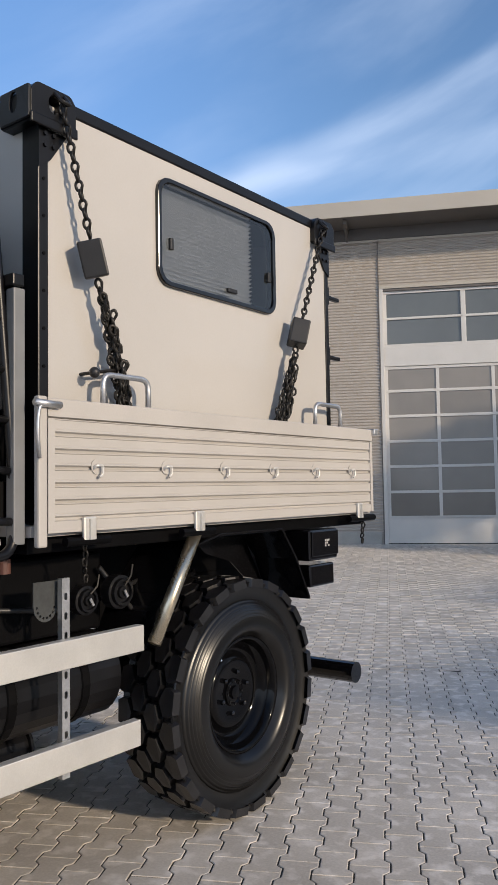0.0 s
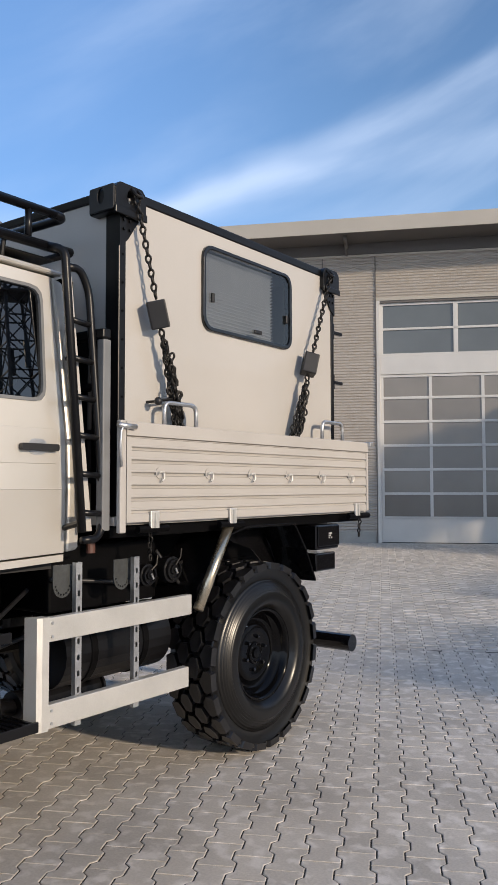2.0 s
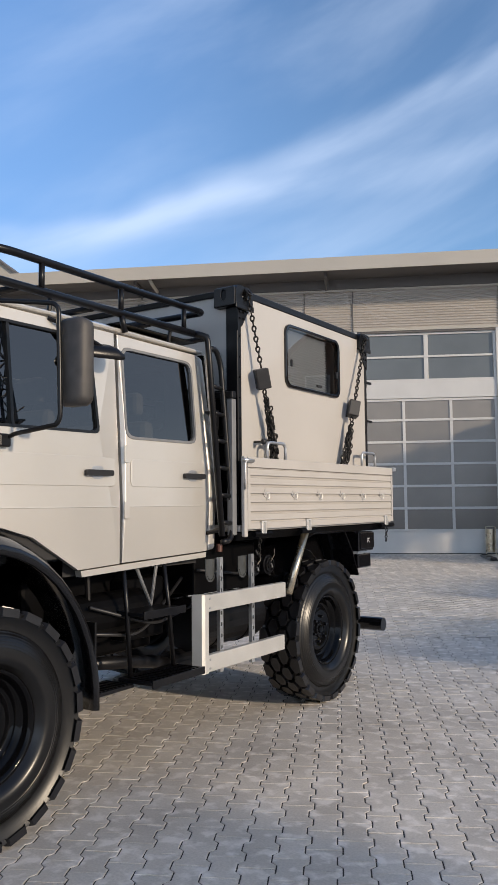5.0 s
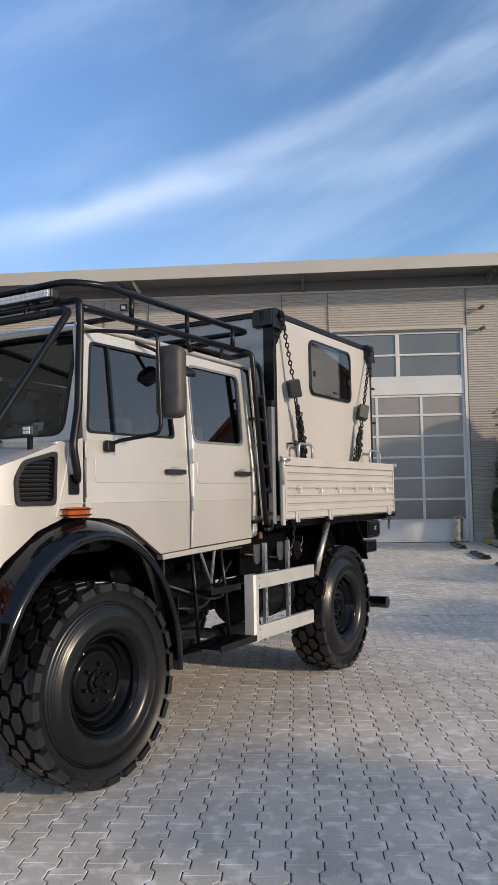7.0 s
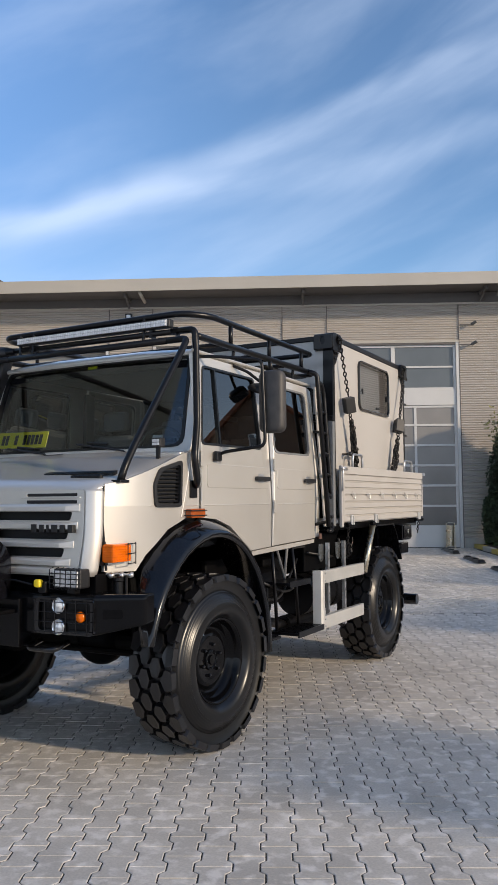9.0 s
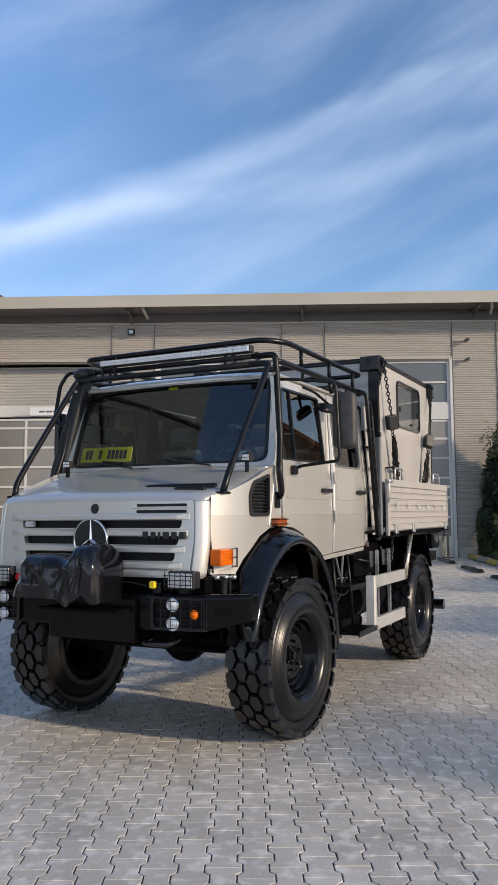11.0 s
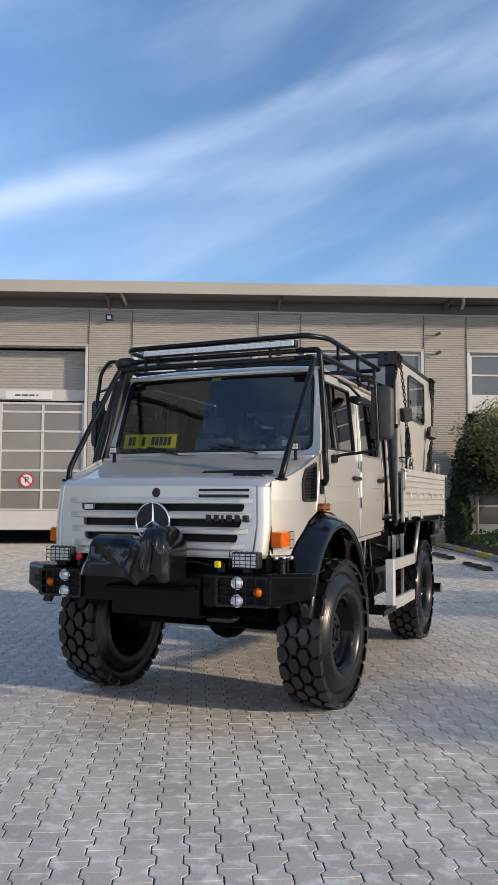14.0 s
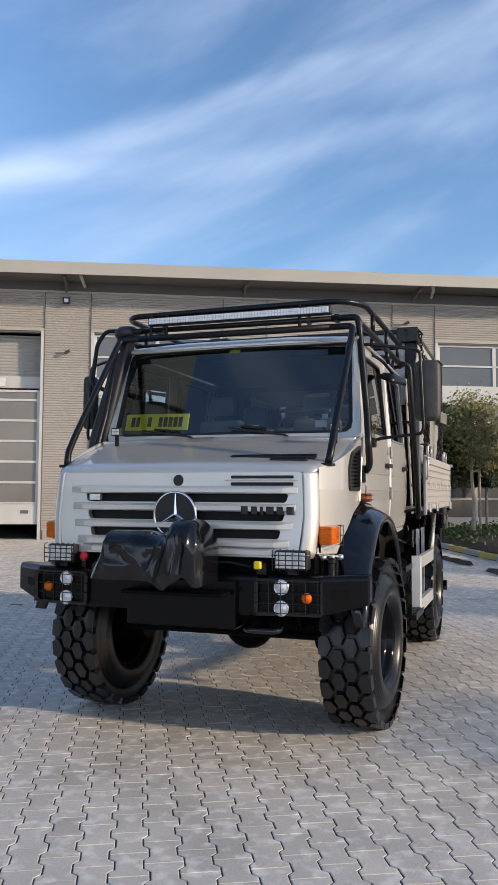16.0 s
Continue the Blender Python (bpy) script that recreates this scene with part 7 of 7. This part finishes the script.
# ---- lashing chains ----
link_bm = bmesh.new()
tube(link_bm, fillet([(0.0, 0.014, 0.012), (0, 0.014, -0.012), (0, 0, -0.026), (0, -0.014, -0.012), (0, -0.014, 0.012), (0, 0, 0.026)], 0.012, 3)[1:-1] + [Vector((0, 0.004, 0.024))], 0.0068, 6, loop=True)
link_me = mesh_of("chain_link", link_bm, M_CHAIN, True)


def run_links(parent, p0, p1, sag=0.0, jitter=0.0, seed=0, k=1.0):
    r = random.Random(seed)
    p0, p1 = Vector(p0), Vector(p1)
    n = int((p1 - p0).length / (0.037 * k))
    q = (p1 - p0).normalized().to_track_quat("Z", "Y").to_matrix().to_4x4()
    for i in range(n):
        p = p0.lerp(p1, (i + 0.5) / n)
        s = 4 * sag * (i / n) * (1 - i / n)
        off = Vector((r.uniform(-1, 1) * jitter * 0.5 + s, r.uniform(-1, 1) * jitter, r.uniform(-1, 1) * jitter * 0.3))
        place("chain_link", link_me, parent, Matrix.Translation(p + off) @ q @ pose(0, 0, 0, r.uniform(-20, 20) * (jitter > 0), 0, 45 + 90 * (i % 2) + r.uniform(-15, 15) * (jitter > 0)) @ Matrix.Scale(k, 4))


def lashing(y0, z0, yb, zb, y1, z1, seed, lab):
    c = thing("lashing_chain", (0, 0, 0), lab, "chain", "lashing chains")
    cx = 1.20
    run_links(c, (BX + 0.05, y0, z0), (cx, yb + (y0 - yb) * 0.12, zb + 0.09), k=1.05)
    d = Vector((0, y1 - yb, z1 - zb)).normalized()
    m = Matrix.Translation((cx, yb, zb)) @ d.to_track_quat("Z", "X").to_matrix().to_4x4() @ pose(0, 0, 0, 0, 0, 45)
    part("load_binder", box(bmesh.new(), -0.054, 0.054, -0.048, 0.048, -0.08, 0.08), M_PLASTIC, c, "grey-black plastic block", bevel=0.008, m=m)
    e = Vector((cx - 0.042, y1, z1))
    s = Vector((cx, yb, zb)) + d * 0.09
    mid = s.lerp(e, 0.14)
    run_links(c, s, e, 0.0, 0.004, seed)
    run_links(c, mid, e + Vector((0, 0.015, -0.05)), 0.012, 0.012, seed + 1)
    run_links(c, mid.lerp(e, 0.2) + Vector((0.01, 0.02, 0)), e + Vector((0, 0.03, -0.12)), 0.012, 0.014, seed + 2)
    run_links(c, mid.lerp(e, 0.1) + Vector((0.016, 0.03, 0)), e + Vector((0.01, 0.045, -0.1)), 0.014, 0.012, seed + 4)
    run_links(c, mid + Vector((0.02, 0.0, 0.02)), e + Vector((0.015, 0.02, -0.02)), 0.014, 0.014, seed + 6)
    run_links(c, mid.lerp(e, 0.5) + Vector((0.012, -0.012, 0)), e + Vector((0, -0.01, -0.14)), 0.01, 0.014, seed + 3)
    run_links(c, mid.lerp(e, 0.3) + Vector((-0.012, 0.012, 0)), e + Vector((-0.01, 0.02, -0.09)), 0.012, 0.016, seed + 7)
    run_links(c, mid.lerp(e, 0.25) + Vector((0.026, 0.012, 0)), e + Vector((0.02, 0.03, -0.06)), 0.012, 0.016, seed + 8)
    part("shackle", tubeb([(BX + 0.03, y0 - 0.025, z0 + 0.05), (BX + 0.075, y0 - 0.025, z0), (BX + 0.075, y0 + 0.025, z0), (BX + 0.03, y0 + 0.025, z0 + 0.05)], 0.010, 8, 0.02), M_CHAIN, c)
    return c


lashing(2.515, 3.36, 2.655, 2.715, 2.87, 2.06, 1, "black steel lashing chain with a dark block, at the front")
lashing(4.64, 3.36, 4.28, 2.625, 4.07, 2.06, 5, "black steel lashing chain with a dark block, at the rear")
kn = thing("knob", (BX, 2.655, 2.218), "black ball knob on a short stem, fixed to the box", "knob")
part("stem", tubeb([(0, 0, 0), (0.085, 0, 0)], 0.008, 8), M_CHAIN, kn)
bm = bmesh.new(); bmesh.ops.create_uvsphere(bm, u_segments=12, v_segments=8, radius=0.024); part("ball", bm, M_PLASTIC, kn, smooth=True, m=pose(0.09, 0, 0))
part("cross_pin", tubeb([(0.07, 0.0, 0.0), (0.07, 0.16, 0.03)], 0.008, 8), M_CHAIN, kn)

for y, z in ((2.60, 1.49), (5.02, 1.50)):
    run_links(bed, (1.20, y, z), (1.17, y + 0.03, z - 0.17), 0.0, 0.004, 21, 0.8)

# ---- paving: interlocking double-T stones in columns square to the hall ----
PW, PL, PA, GAP = 0.1592, 0.2315, 0.028, 0.0076
ASKEW = 0.0132
half = [(-PL / 2, 1), (-PL / 4 - PA / 2, 1), (-PL / 4 + PA / 2, -1), (PL / 4 - PA / 2, -1), (PL / 4 + PA / 2, 1), (PL / 2, 1)]


def stone_outline(inset):
    right = [(PW / 2 + PA / 2 * s - GAP / 2 - inset, max(-PL / 2 + 0.0028 + inset * 0.35, min(PL / 2 - 0.0028 - inset * 0.35, v))) for v, s in half]
    return right + [(-u, -v) for u, v in right]


TOP, MID = stone_outline(0.004), stone_outline(0.0)
N = len(TOP)


def stone_geometry():
    v = [(u, w, 0.0) for u, w in TOP] + [(u, w, -0.0022) for u, w in MID] + [(u, w, -0.035) for u, w in MID]
    f = [tuple(range(N))]
    for k in (0, 1):
        f += [(k * N + i, (k + 1) * N + i, (k + 1) * N + (i + 1) % N, k * N + (i + 1) % N) for i in range(N)]
    return v, f


SV, SF = stone_geometry()
stone_me = bpy.data.meshes.new("paving_stone")
stone_me.from_pydata(SV, [], SF)
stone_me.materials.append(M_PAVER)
stone_me.shade_flat()
paving = thing("pavement", (0, 0, 0), "yard paved with grey interlocking double-T concrete stones", "paving", kind="structure")
rng = np.random.default_rng(4)
pv, pf = [], []
for c in range(-165, 84):
    off = (c % 2) * PL / 2
    for k in range(-3, 149):
        d = k * PL + off - ASKEW * c * PW
        s = c * PW + 0.076 + ASKEW * (d - 22.7)
        if s > KS - 0.06 and d < 16.2:
            continue
        # the yard that is ever looked at: a wedge that widens towards the hall
        p = MB @ Vector((s, -d, 0))
        if p.x > 7.5 or p.x < -17 or d > 34.0 or (p.y < -8.5) or (p.x > 3.4 and p.y > 9) or (p.x < -5.5 and p.y < 2 and p.x < -8):
            continue
        z = ground_z(p.x, p.y) + rng.normal() * 0.0008
        near = 0.9 < p.x < 2.75 and -1.9 < p.y < 4.2
        tilt = rng.normal(size=2) * 0.0025
        if near and 0 < len(paving.children) + 1 <= 300:
            ob = new("paving_stone", stone_me)
            ob.parent = paving
            ob.matrix_basis = Matrix.Translation((p.x, p.y, z)) @ pose(0, 0, 0, math.degrees(tilt[0]), math.degrees(tilt[1]), WALL_TURN + math.degrees(ASKEW))
            continue
        b = len(pv)
        for u, w, h in SV:
            q = MB @ Vector((s + u - ASKEW * w, -d + w + ASKEW * u, 0))
            pv.append((q.x, q.y, z + h + u * tilt[0] + w * tilt[1]))
        pf += [tuple(b + i for i in f) for f in SF]
me = bpy.data.meshes.new("paving_field")
me.from_pydata(pv, [], pf)
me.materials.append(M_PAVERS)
me.shade_flat()
field = place("paving_field", me, paving)
tagged(field, kind="stuff")

# dark sand in the joints
bm = bmesh.new()
for gx in range(-17, 7):
    for gy in range(-7, 34):
        if all((MBI @ Vector((gx + i, gy + j, 0))).y < 0.3 for i in (0, 1) for j in (0, 1)) and not (gx > 2 and gy > 9) and not (gx < -9 and gy < 2):
            bm.faces.new([bm.verts.new((gx + i, gy + j, ground_z(gx + i, gy + j) - 0.0045)) for i, j in ((0, 0), (1, 0), (1, 1), (0, 1))])
bmesh.ops.remove_doubles(bm, verts=bm.verts[:], dist=0.001)
bed_ = part("joint_sand", bm, M_SAND, paving)
tagged(bed_, kind="stuff")
